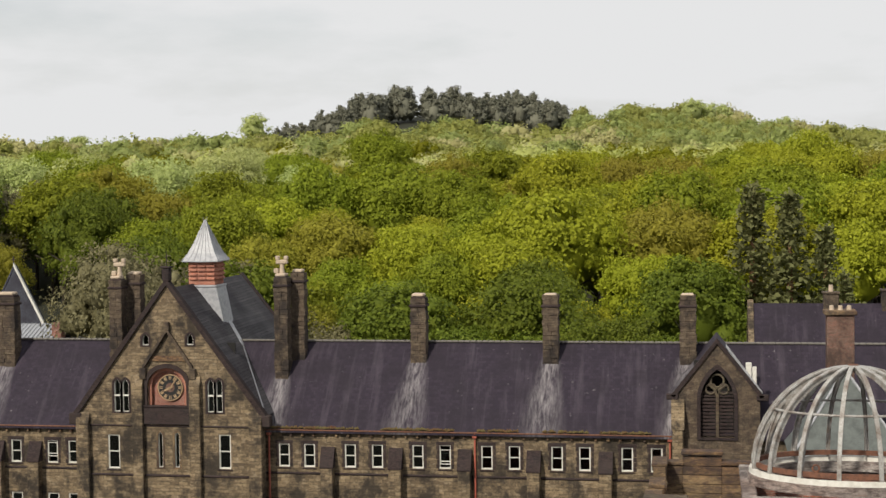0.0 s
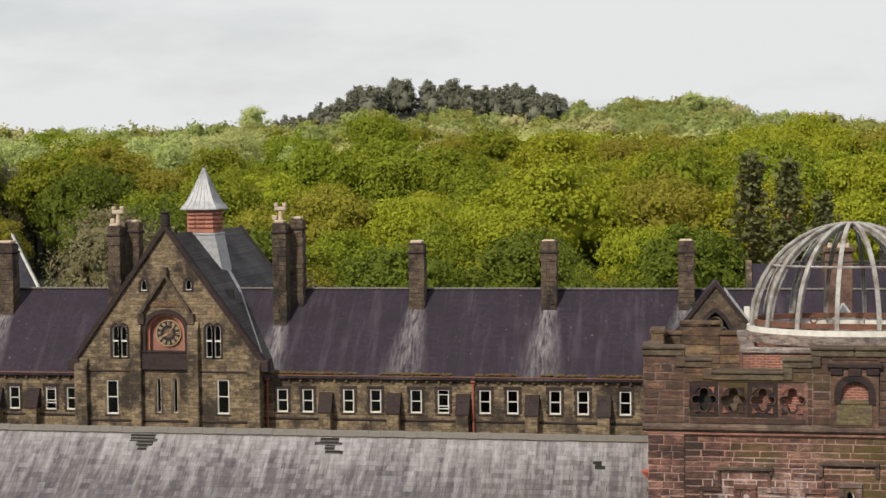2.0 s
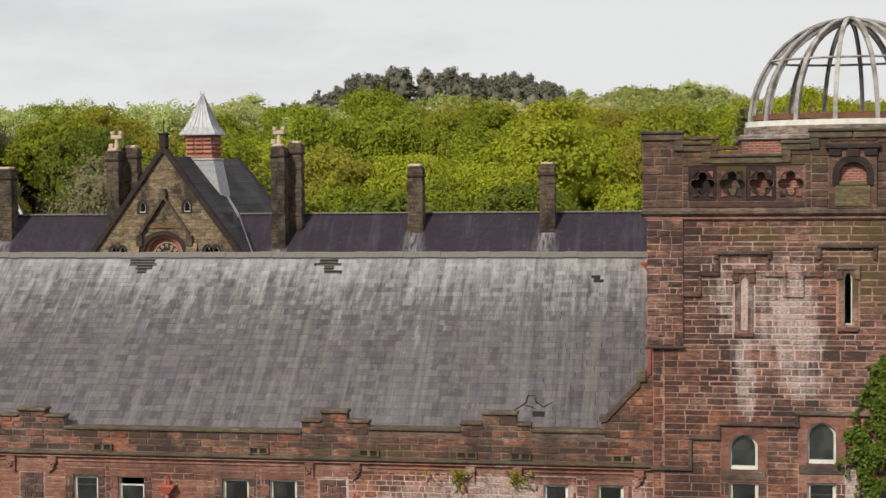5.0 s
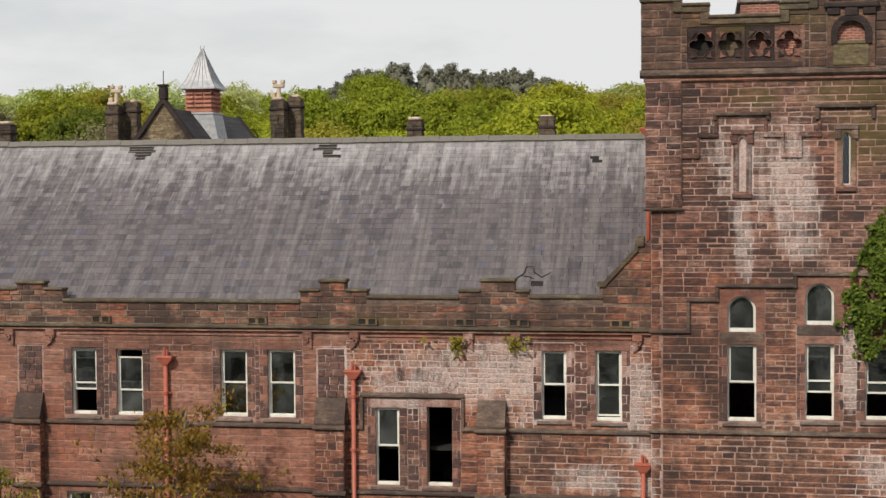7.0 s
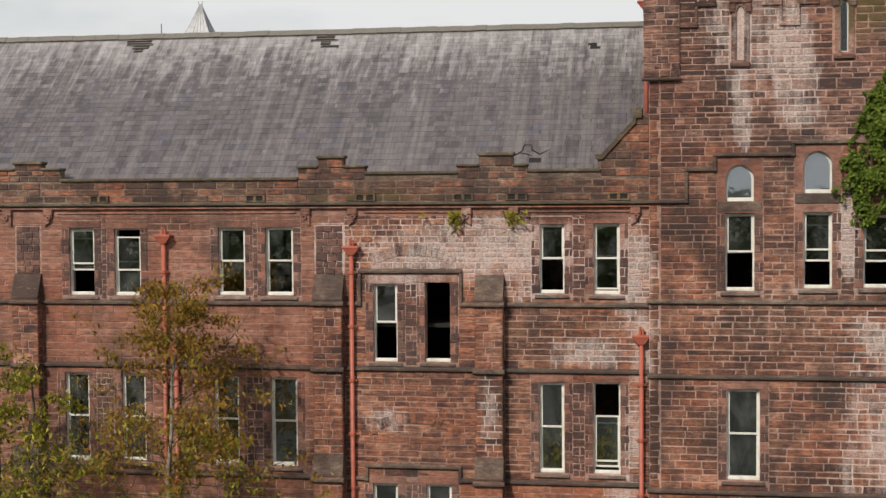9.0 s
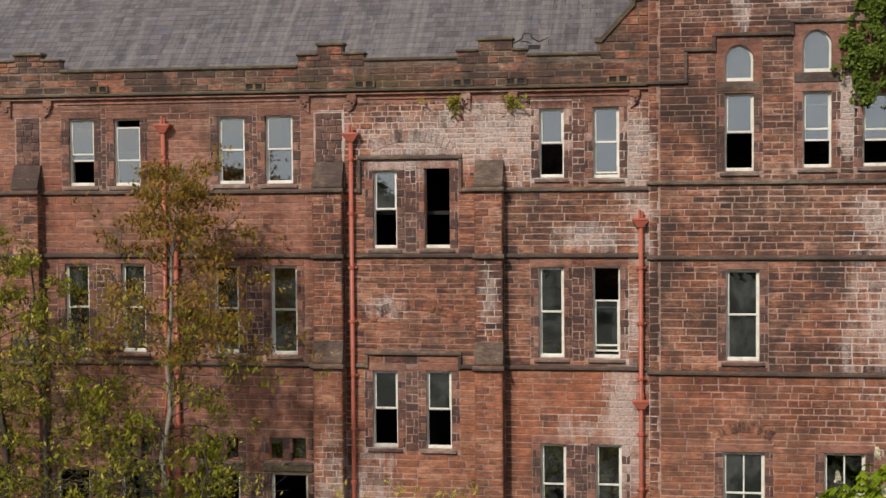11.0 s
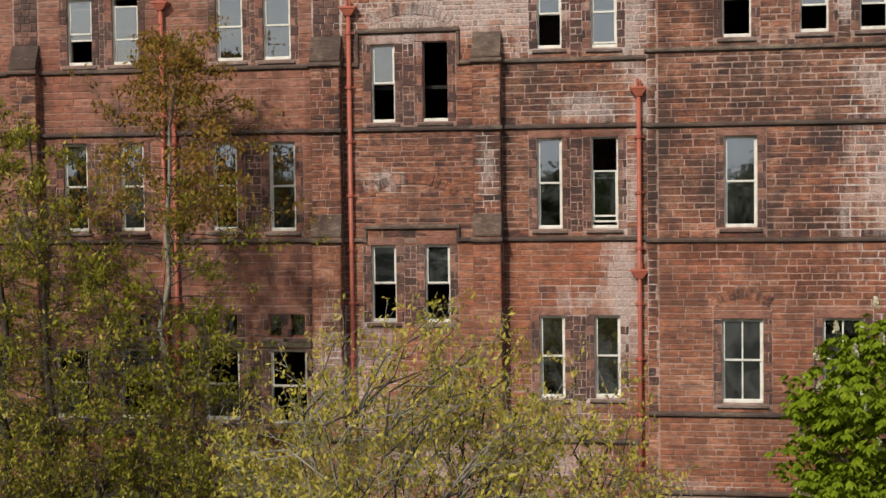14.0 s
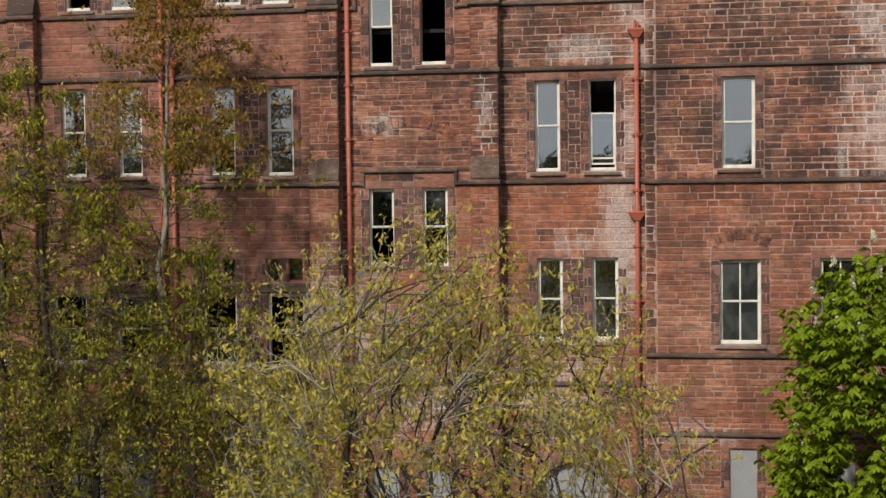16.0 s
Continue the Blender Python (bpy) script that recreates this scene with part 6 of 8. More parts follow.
def chimney(x0, x1, y0, y1, zt, label, pots=(), group="rear chimneys", mat=M_CHIM):
    zb = BEZ + (y0 - BY) * PITCH - 0.4
    t = thing("chimney", label, "chimney", group, "", ((x0 + x1) / 2, y0, zb))
    inv = Matrix.Translation(-Vector(t.location))
    made = []
    g = Geo()
    z = zb - 0.6
    while z < zt - 0.55:
        h = rng.uniform(0.34, 0.5)
        e = rng.uniform(-0.04, 0.05)
        xm = rng.uniform(0.35, 0.65) * (x1 - x0) + x0
        for a, b in ((x0 - e, xm), (xm, x1 + e)):
            d = rng.uniform(-0.05, 0.04)
            o = new("stone", chimney_stone if mat is M_CHIM else chimney_brick)
            o.parent = t
            o.location = ((a + b) / 2, (y0 + y1) / 2, z + h / 2)
            o.scale = (b - a - 0.008, y1 - y0 + 2 * d, h - 0.012)
            made.append(o)
        z += h
    g.box(x0 + 0.08, x1 - 0.08, y0 + 0.08, y1 - 0.08, zb - 0.6, zt - 0.6)
    made.append(part("shaft_core", g, M_BACKDARK, t))
    g = Geo()
    g.block(x0 - 0.1, x1 + 0.1, y0 - 0.1, y1 + 0.1, zt - 1.25, zt - 1.0, 0.06)
    g.block(x0 + 0.06, x1 - 0.06, y0 + 0.06, y1 - 0.06, zt - 0.62, zt - 0.3, 0.06)
    made.append(part("cap", g, M_BACKDARK if mat is M_CHIM else mat, t))
    g = Geo()
    g.block(x0 + 0.12, x1 - 0.2, y0 + 0.1, y1 - 0.1, zt - 0.3, zt, 0.1)
    made.append(part("capstone", g, M_POT, t, "pale weathered capstone"))
    g = Geo()
    g.block(x0 - 0.15, x1 + 0.15, y0 - 0.25, y0 - 0.02, zb + 0.1, zb + 0.42, 0.03)
    made.append(part("flashing", g, M_LEAD, t, "pale lead flashing"))
    for px in pots:
        g = Geo()
        py = (y0 + y1) / 2
        g.block(px - 0.75, px - 0.3, py - 0.22, py + 0.22, zt, zt + 0.45, 0.06)
        g.tube([(px, py, zt), (px, py, zt + 0.85)], [0.24, 0.17], 10)
        pot = part("pot", g, M_POT, t, "pale clay chimney pot")
        made.append(pot)
        g = Geo()
        g.block(px - 0.55, px + 0.55, py - 0.2, py + 0.2, zt + 0.85, zt + 1.25, 0.08)
        for f in (-1, 1):
            g.block(px + f * 0.4 - 0.18, px + f * 0.4 + 0.18, py - 0.2, py + 0.2, zt + 1.25, zt + 1.6, 0.05)
        part("cowl", g, M_POT, pot, "cross-shaped clay cowl")
    for o in made:
        o.matrix_parent_inverse = inv
    return t


for x in (-17.95, -5.8, 6.45):
    chimney(x - 0.72, x + 0.72, 85.2, 86.6, 30.35, "tall weathered stone chimney stack on the slate roof", mat=M_CHIM)
chimney(-31.2, -29.9, 83.8, 85.2, 32.3, "tall blackened stone chimney with clay cowls", (-30.55,))
chimney(-30.0, -28.7, 85.3, 86.5, 32.6, "tall blackened stone chimney beside another")
chimney(-47.25, -46.0, 83.8, 85.2, 32.1, "blackened stone chimney with clay cowls", (-46.4,))
chimney(-46.1, -44.7, 85.3, 86.5, 32.4, "blackened stone chimney behind another")
chimney(-59.2, -57.2, 84.6, 86.0, 30.5, "broad blackened stone chimney stack")
# ---- clock wing ----
GX, GH = -39.65, 8.75
GEZ, GAZ = 20.2, 31.6


def lancet(x0, x1, z0, z1):
    return arch(x0, x1, z0, z1, (x1 - x0) * 0.8, 4, 0.5)


LANC = [(-44.85, -44.25, 20.1, 23.05), (-44.05, -43.45, 20.1, 23.05), (-36.0, -35.4, 20.15, 23.1), (-35.2, -34.6, 20.15, 23.1)]
SMALL = [(-42.05, -41.45, 26.15, 27.15), (-37.85, -37.25, 26.2, 27.2)]
SLIM = [(-40.72, -40.3, 15.1, 18.3), (-39.15, -38.72, 15.1, 18.3)]
BIG = [(-45.5, -44.4, 14.9, 18.0, "sash", 0, 0, 1, 1), (-35.0, -33.9, 15.05, 18.15, "sash", 0, 0, 1, 1)]
clock_hole = arch(-41.65, -37.95, 19.4, 24.1, 1.7, 8, 0.0)
outer = [(GX - GH, GROUND), (GX + GH, GROUND), (GX + GH, GEZ), (GX, GAZ), (GX - GH, GEZ)]
holes = [clock_hole] + [lancet(*q) for q in LANC + SMALL + SLIM] + [oblong(*q[:4]) for q in BIG]
wall_clock = structure("wall_clock", plate(outer, holes, GY, GY + 0.7), M_GRIT, "gabled gritstone clock wing with lancet windows")
for q in BIG:
    sash_window(q, GY, True, M_BACKDARK, True)
for i, q in enumerate(LANC + SMALL + SLIM):
    o = lancet(*q)
    t = tagged(new("window_lancet_%d" % (i + 1)), "narrow white-framed lancet window in dark stone", "window", "", "structure")
    g = Geo()
    g.ring(o, shrink(o, 0.06), GY + 0.08, GY + 0.24)
    if i < 4:
        g.box(q[0], q[1], GY + 0.06, GY + 0.24, (q[2] + q[3]) / 2 - 0.07, (q[2] + q[3]) / 2 + 0.07)
    part("window_frame", g, M_WHITE, t)
    g = Geo()
    g.prism(shrink(o, 0.09), GY + 0.2, GY + 0.206)
    part("pane", g, M_PANE, t)
    g = Geo()
    g.ring(arch(q[0] - 0.2, q[1] + 0.2, q[2] - 0.15, q[3] + 0.22, (q[1] - q[0]) * 0.9, 4, 0.5), lancet(*q), GY - 0.03, GY + 0.1)
    part("surround", g, M_BACKDARK if i < 6 else M_BACK, t, "blackened stone surround" if i < 6 else "buff dressed stone surround")
# near-black sheet behind the lancets stands for the unlit room
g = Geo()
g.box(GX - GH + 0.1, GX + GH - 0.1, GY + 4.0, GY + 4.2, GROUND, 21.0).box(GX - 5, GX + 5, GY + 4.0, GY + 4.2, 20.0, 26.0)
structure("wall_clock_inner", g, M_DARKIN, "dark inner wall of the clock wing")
# clock recess and dial
g = Geo()
g.prism(arch(-41.75, -37.85, 19.3, 24.2, 1.8, 8, 0.0), GY + 0.65, GY + 0.95)
recess = structure("clock_recess", g, M_BRICK, "arched brick-lined clock recess", "recess")
g = Geo()
o = arch(-41.65, -37.95, 19.4, 24.1, 1.7, 10, 0.0)
g.ring(arch(-42.0, -37.6, 19.4, 24.5, 2.0, 10, 0.0), o, GY - 0.12, GY + 0.05)
part("arch_moulding", g, M_BACKDARK, recess, "blackened moulded arch")
g = Geo()
g.ring(o, shrink(o, 0.28), GY + 0.25, GY + 0.5)
part("brick_order", g, M_LOUVRE, recess, "red brick inner arch")
g = Geo()
g.block(-41.7, -37.9, GY - 0.15, GY + 0.6, 19.2, 19.55, 0.06)
for k in range(9):
    g.box(-41.5 + k * 0.43, -41.4 + k * 0.43, GY + 0.1, GY + 0.2, 19.55, 20.15)
g.box(-41.6, -38.0, GY + 0.08, GY + 0.22, 20.15, 20.25)
part("balustrade", g, M_BACKDARK, recess, "dark iron balustrade")
g = Geo()
g.block(-42.0, -37.4, GY - 0.28, GY + 0.06, 19.0, 20.55, 0.06)
g.block(-42.1, -37.3, GY - 0.36, GY + 0.06, 20.55, 20.75, 0.05)
part("apron", g, M_BACKDARK, recess, "soot-black stone apron below the clock")
clock = thing("clock", "round black clock dial with gilt numerals, paint peeling", "clock", "", "", (-39.68, GY + 0.6, 22.27))
inv = Matrix.Translation(-Vector(clock.location))
g = Geo()
cx, cz, r = -39.68, 22.27, 1.16
pts = [(cx + r * math.cos(2 * math.pi * i / 40), cz + r * math.sin(2 * math.pi * i / 40)) for i in range(40)]
g.prism(pts, GY + 0.5, GY + 0.64)
made = [part("dial", g, M_BLACKDIAL, clock)]
g = Geo()
g.prism([(cx + (x - cx) * 0.36, cz + (z - cz) * 0.36) for x, z in pts], GY + 0.485, GY + 0.51)
made.append(part("dial_centre", g, M_OLDBRICK, clock, "faded brown middle of the dial"))
g = Geo()
g.ring([(cx + (x - cx) * 1.03, cz + (z - cz) * 1.03) for x, z in pts], [(cx + (x - cx) * 0.96, cz + (z - cz) * 0.96) for x, z in pts], GY + 0.46, GY + 0.6)
made.append(part("rim", g, M_GILT, clock))
for i in range(12):
    a = math.pi * i / 6
    g = Geo()
    for off in ((-0.09, 0.0, 0.09) if i % 3 else (-0.07, 0.07)):
        u, w = (math.sin(a), math.cos(a)), (math.cos(a), -math.sin(a))
        q = [(cx + u[0] * rr + w[0] * (off + e), cz + u[1] * rr + w[1] * (off + e)) for rr, e in ((0.72, -0.025), (0.72, 0.025), (1.04, 0.04), (1.04, -0.04))]
        g.prism(q, GY + 0.48, GY + 0.505)
    made.append(part("numeral", g, M_GILT, clock))
for ln, deg, w in ((1.0, 38, 0.05), (0.68, 242, 0.09)):
    a = radians(deg)
    u, s = (math.sin(a), math.cos(a)), (math.cos(a), -math.sin(a))
    g = Geo()
    g.prism([(cx - u[0] * 0.25 - s[0] * w, cz - u[1] * 0.25 - s[1] * w), (cx - u[0] * 0.25 + s[0] * w, cz - u[1] * 0.25 + s[1] * w), (cx + u[0] * ln * 0.8 + s[0] * w, cz + u[1] * ln * 0.8 + s[1] * w), (cx + u[0] * ln, cz + u[1] * ln), (cx + u[0] * ln * 0.8 - s[0] * w, cz + u[1] * ln * 0.8 - s[1] * w)], GY + 0.44, GY + 0.465)
    made.append(part("pointer", g, M_GILT, clock, "gilt pointer"))
for o in made:
    o.matrix_parent_inverse = inv
# small hood gable over the clock
g = Geo()
for f in (-1, 1):
    g.prism([(GX, 27.75), (GX, 27.35), (GX + f * 2.35, 23.9), (GX + f * 2.35, 24.35)], GY - 0.35, GY + 0.02)
    g.block(GX + f * 2.35 - 0.3, GX + f * 2.35 + 0.3, GY - 0.35, GY + 0.02, 23.1, 24.1, 0.06)
g.block(GX - 0.25, GX + 0.25, GY - 0.38, GY + 0.02, 27.5, 28.3, 0.08)
structure("trim_clock_hood", g, M_CHIM, "steep weathered hood gable over the clock", "hood mould")
g = Geo()
g.prism([(GX - 1.75, 24.72), (GX + 1.75, 24.72), (GX + 1.45, 25.2), (GX - 1.45, 25.2)], GY - 0.1, GY + 0.02)
structure("trim_clock_band", g, M_BACK, "pale stone band above the clock", "band")
# piers either side of the clock, strings
g = Geo()
for x0, x1, zt in ((-43.0, -42.0, 23.4), (-37.6, -36.6, 23.4), (-48.4, -47.2, 20.0), (-32.1, -30.9, 20.3)):
    g.block(x0, x1, GY - 0.5, GY + 0.02, GROUND, zt - 0.9, 0.06)
    g.prism_x([(GY + 0.02, zt - 0.9), (GY - 0.5, zt - 0.9), (GY - 0.1, zt), (GY + 0.02, zt)], x0, x1)
structure("trim_clock_piers", g, M_GRIT, "stone piers of the clock wing with sloping tops", "pier")
g = Geo()
moulding(g, GX - GH, GX + GH, 14.35, GY, 0.12, 0.12, 0.1)
moulding(g, GX - GH, GX + GH, 18.85, GY, 0.1, 0.08, 0.08)
structure("trim_clock_strings", g, M_BACKDARK, "string courses of the clock wing", "string course")
# wing roof: ridge running back
ang = math.atan2(GAZ - GEZ, GH)
g = Geo()
ov = 0.55
th_ = 0.28
for f in (-1, 1):
    e = (GX + f * (GH + ov * math.cos(ang)), GEZ - ov * math.sin(ang) + 0.1)
    g.prism([(GX, GAZ - 0.35), e, (e[0] - f * th_ * math.sin(ang), e[1] - th_ * math.cos(ang)), (GX, GAZ - 0.7)], GY + 0.5, 101.0)
structure("roof_clock", g, M_BLUESLATE, "steep dark slate roof of the clock wing", "roof")
g = Geo()
for f in (-1, 1):
    e = (GX + f * (GH + 0.62), GEZ - 0.6)
    for y0, y1, dz in ((GY - 0.25, GY + 0.55, 0.0), (100.6, 101.3, 0.75)):
        g.prism([(GX, GAZ + 0.6 - dz), e, (e[0] - f * 0.42, e[1] - 0.2), (GX, GAZ - 0.03 - dz)], y0, y1)
    g.block(GX + f * (GH + 0.15) - 0.6, GX + f * (GH + 0.15) + 0.6, GY - 0.3, GY + 0.5, GEZ - 1.3, GEZ - 0.25, 0.08)
g.block(GX - 0.35, GX + 0.35, GY - 0.3, GY + 0.5, GAZ + 0.3, GAZ + 1.5, 0.1)
g.block(GX - 0.45, GX + 0.45, GY - 0.36, GY + 0.56, GAZ + 1.5, GAZ + 1.68, 0.06)
g.tube([(GX, GY + 0.1, GAZ + 1.6), (GX, GY + 0.1, GAZ + 2.9)], 0.04, 6)
structure("gable_coping", g, M_BACKDARK, "blackened gable coping with a finial", "coping")
g = Geo()
# lead valley strip and dormer cheek on the slope
zs_ = lambda x: GAZ - 0.35 - (x - GX) * (GAZ - 0.35 - (GEZ - 0.35)) / (GH + 0.35) + 0.06
for xa, ya, xb, yb, w in ((GX + 0.2, 87.9, GX + 3.0, 87.6, 0.9), (GX + 3.0, 87.6, GX + 4.6, 86.4, 0.4), (GX + 4.6, 86.4, GX + 8.6, 79.6, 0.16)):
    g.add([(xa, ya - w, zs_(xa)), (xa, ya + w, zs_(xa)), (xb, yb + w, zs_(xb)), (xb, yb - w, zs_(xb)),
           (xa, ya - w, zs_(xa) - 0.06), (xa, ya + w, zs_(xa) - 0.06), (xb, yb + w, zs_(xb) - 0.06), (xb, yb - w, zs_(xb) - 0.06)], BOXF)
structure("lead_flashing", g, M_LEAD, "bright lead flashing down the valley of the roofs", "flashing")
# louvred cupola
cup = thing("cupola", "square brick ventilation cupola with a lead spire on the ridge", "cupola", "", "", (-38.85, 87.3, 30.0))
inv = Matrix.Translation(-Vector(cup.location))
cxx, cyy, hw = -38.85, 87.3, 1.45
g = Geo()
g.prism([(cxx - hw, 30.95), (cxx + hw, 30.95), (cxx + hw + 0.7, zs_(cxx + hw + 0.7)), (cxx + 0.6, zs_(cxx + 0.6) - 0.1), (cxx - hw, 30.2)], cyy - hw, cyy + hw)
g.block(cxx - hw - 0.08, cxx + hw + 0.08, cyy - hw - 0.08, cyy + hw + 0.08, 30.9, 31.1, 0.04)
made = [part("base", g, M_LEAD, cup, "pale lead-clad base")]
g = Geo()
g.block(cxx - hw + 0.15, cxx + hw - 0.15, cyy - hw + 0.15, cyy + hw - 0.15, 31.1, 33.3, 0.05)
body = part("body", g, M_LOUVRE, cup, "orange brick body")
made.append(body)
for f in (0, 1):
    for c in range(3):
        for k in range(4):
            g = Geo()
            z = 31.62 + k * 0.4
            u0 = -hw + 0.25 + c * 0.87
            if f == 0:
                g.prism_x([(cyy - hw + 0.16, z + 0.25), (cyy - hw + 0.16, z + 0.16), (cyy - hw - 0.03, z), (cyy - hw - 0.03, z + 0.08)], cxx + u0, cxx + u0 + 0.74)
            else:
                g.prism([(cxx + hw - 0.16, z + 0.25), (cxx + hw - 0.16, z + 0.16), (cxx + hw + 0.03, z), (cxx + hw + 0.03, z + 0.08)], cyy + u0, cyy + u0 + 0.74)
            part("louvre", g, M_LOUVRE, body)
g = Geo()
hs_ = [(hw + 0.32, 33.3), (hw + 0.32, 33.4), (1.30, 34.1), (0.86, 35.1), (0.40, 36.3), (0.04, 37.25)]
vs, fs = [], []
for r, z in hs_:
    vs += [(cxx - r, cyy - r, z), (cxx + r, cyy - r, z), (cxx + r, cyy + r, z), (cxx - r, cyy + r, z)]
for i in range(len(hs_) - 1):
    for k in range(4):
        fs.append((4 * i + k, 4 * i + (k + 1) % 4, 4 * i + 4 + (k + 1) % 4, 4 * i + 4 + k))
fs += [(0, 3, 2, 1), (20, 21, 22, 23)]
g.add(vs, fs)
spire = part("spire", g, M_LEAD, cup, "ribbed grey lead spire")
made.append(spire)
g = Geo()
for k in range(7):
    for (r0, z0), (r1, z1) in zip(hs_[1:], hs_[2:]):
        f = (k - 3) / 3
        g.tube([(cxx + f * r0, cyy - r0 - 0.01, z0), (cxx + f * r1, cyy - r1 - 0.01, z1)], 0.035, 4)
        g.tube([(cxx + r0 + 0.01, cyy + f * r0, z0), (cxx + r1 + 0.01, cyy + f * r1, z1)], 0.035, 4)
part("seam", g, M_LEAD, spire, "raised lead seam")
g = Geo()
for f in (-1, 1):
    g.tube([(cxx + f * 0.12, cyy, 36.7), (cxx + f * 0.2, cyy, 37.5)], 0.03, 5)
made.append(part("finial", g, M_IRON, cup))
for o in made:
    o.matrix_parent_inverse = inv

# ---- traceried gable beside the tower ----
HX, HH = 8.95, 3.55
HEZ, HAZ, HY = 22.4, 26.5, 79.0
tr = arch(7.55, 10.35, 18.6, 24.4, 2.6, 8, 0.4)
outer = [(HX - HH, GROUND), (HX + HH, GROUND), (HX + HH, HEZ), (HX, HAZ), (HX - HH, HEZ)]
wall_hall = structure("wall_hall", plate(outer, [tr], HY, HY + 0.8), M_CHIM, "gabled gritstone hall front with a traceried window")
t = tagged(new("window_tracery"), "pointed window with stone tracery, boarded with grey slats", "window", "", "structure")
g = Geo()
g.ring(arch(7.25, 10.65, 18.4, 24.85, 2.9, 8, 0.4), tr, HY - 0.12, HY + 0.1)
part("surround", g, M_BACKDARK, t, "blackened pointed arch surround")
g = Geo()
g.box(8.82, 9.08, HY + 0.2, HY + 0.45, 18.6, 22.2)
for f in (-1, 1):
    pts = [(8.95 + f * 0.0, 22.1), (8.95 + f * 0.25, 22.7), (8.95 + f * 0.75, 23.1)]
    g.tube([(p[0], HY + 0.3, p[1]) for p in pts], 0.12, 6)
for cx_, cz_, r_ in ((8.95, 23.4, 0.55), (8.42, 22.7, 0.42), (9.48, 22.7, 0.42)):
    lp = [(cx_ + r_ * math.cos(w), HY + 0.3, cz_ + r_ * math.sin(w)) for w in (2 * math.pi * i / 20 for i in range(21))]
    g.tube(lp, 0.1, 6, False)
part("tracery", g, M_MOSSY, t, "green-stained stone tracery")
for k in range(13):
    g = Geo()
    z = 18.7 + k * 0.3
    for a, b in ((7.6, 8.8), (9.1, 10.3)):
        g.block(a, b, HY + 0.35, HY + 0.39, z, z + 0.2, 0.01)
    part("slat", g, M_BACKDARK, t)
# near-black sheet puts the dark of the hall behind the tracery
g = Geo()
g.box(7.0, 11.0, HY + 1.6, HY + 1.7, 15.0, 25.0)
structure("wall_hall_inner", g, M_DARKIN, "dark inner wall behind the traceried window")
g = Geo()
for f in (-1, 1):
    e = (HX + f * (HH + 0.3), HEZ - 0.2)
    g.prism([(HX, HAZ + 0.3), e, (e[0] - f * 0.15, e[1] - 0.2), (HX, HAZ + 0.02)], HY + 0.4, 87.0)
structure("roof_hall", g, M_PURPLE, "purple slate roof of the hall", "roof")
g = Geo()
for f in (-1, 1):
    e = (HX + f * (HH + 0.35), HEZ - 0.25)
    g.prism([(HX, HAZ + 0.55), e, (e[0] - f * 0.3, e[1] - 0.15), (HX, HAZ + 0.1)], HY - 0.2, HY + 0.5)
g.block(HX + HH - 0.3, HX + HH + 0.7, HY - 0.2, HY + 0.4, HEZ - 0.6, HEZ - 0.1, 0.05).block(HX - HH - 0.7, HX - HH + 0.3, HY - 0.2, HY + 0.4, HEZ - 0.6, HEZ - 0.1, 0.05)
structure("hall_coping", g, M_BACKDARK, "blackened coping of the hall gable", "coping")
g = Geo()
g.tube([(HX + 1.0, HY + 0.62, HAZ - 0.6), (HX + HH + 0.1, HY + 0.62, HEZ - 0.02)], 0.09, 5)
g.add([(HX + 0.75, HY + 0.5, HAZ + 0.0), (HX + 0.75, HY + 0.95, HAZ + 0.0), (HX + HH + 0.2, HY + 0.95, HEZ + 0.08), (HX + HH + 0.2, HY + 0.5, HEZ + 0.08),
       (HX + 0.75, HY + 0.5, HAZ - 0.25), (HX + 0.75, HY + 0.95, HAZ - 0.25), (HX + HH + 0.2, HY + 0.95, HEZ - 0.2), (HX + HH + 0.2, HY + 0.5, HEZ - 0.2)], BOXF)
structure("hall_flashing", g, M_LEAD, "bright lead flashing along the hall gable", "flashing")
g = Geo()
g.block(5.2, 6.1, HY - 1.0, HY + 0.02, GROUND, 19.4, 0.06)
g.prism_x([(HY + 0.02, 19.4), (HY - 1.05, 19.4), (HY - 0.15, 21.9), (HY + 0.02, 21.9)], 5.1, 6.2)
structure("hall_buttress", g, M_GRIT, "gritstone buttress of the hall", "buttress")
g = Geo()
g.block(11.9, 12.25, 80.2, 80.6, 22.6, 24.5, 0.03).block(11.4, 11.9, 82.2, 82.8, 22.4, 24.6, 0.05)
structure("vent_shaft", g, M_WHITE, "white-painted vent shafts on the slates", "vent")

# courtyard pavilion with a pyramid roof, and its chimney
pav = thing("pavilion", "small courtyard pavilion with a grey pyramid roof", "pavilion", "", "", (18.2, 65.0, GROUND))
inv = Matrix.Translation(-Vector(pav.location))
g = Geo()
g.box(14.6, 21.8, 61.6, 68.8, GROUND, 20.2)
made = [part("wall", g, M_GRIT, pav)]
g = Geo()
g.add([(14.0, 61.0, 20.1), (22.4, 61.0, 20.1), (22.4, 69.4, 20.1), (14.0, 69.4, 20.1), (18.2, 65.2, 26.2)], [(0, 3, 2, 1), (0, 1, 4), (1, 2, 4), (2, 3, 4), (3, 0, 4)])
made.append(part("roof", g, M_COPPER, pav, "grey-green sheeted pyramid roof"))
g = Geo()
for a in ((14.0, 61.0), (22.4, 61.0)):
    g.tube([(*a, 20.15), (18.2, 65.2, 26.25)], 0.09, 5)
made.append(part("hip", g, M_LEAD, pav, "pale lead hips"))
for o in made:
    o.matrix_parent_inverse = inv
t = thing("chimney", "buff stone chimney with clay pots behind the pavilion", "chimney", "rear chimneys", "", (18.2, 69.5, 20.0))
inv = Matrix.Translation(-Vector(t.location))
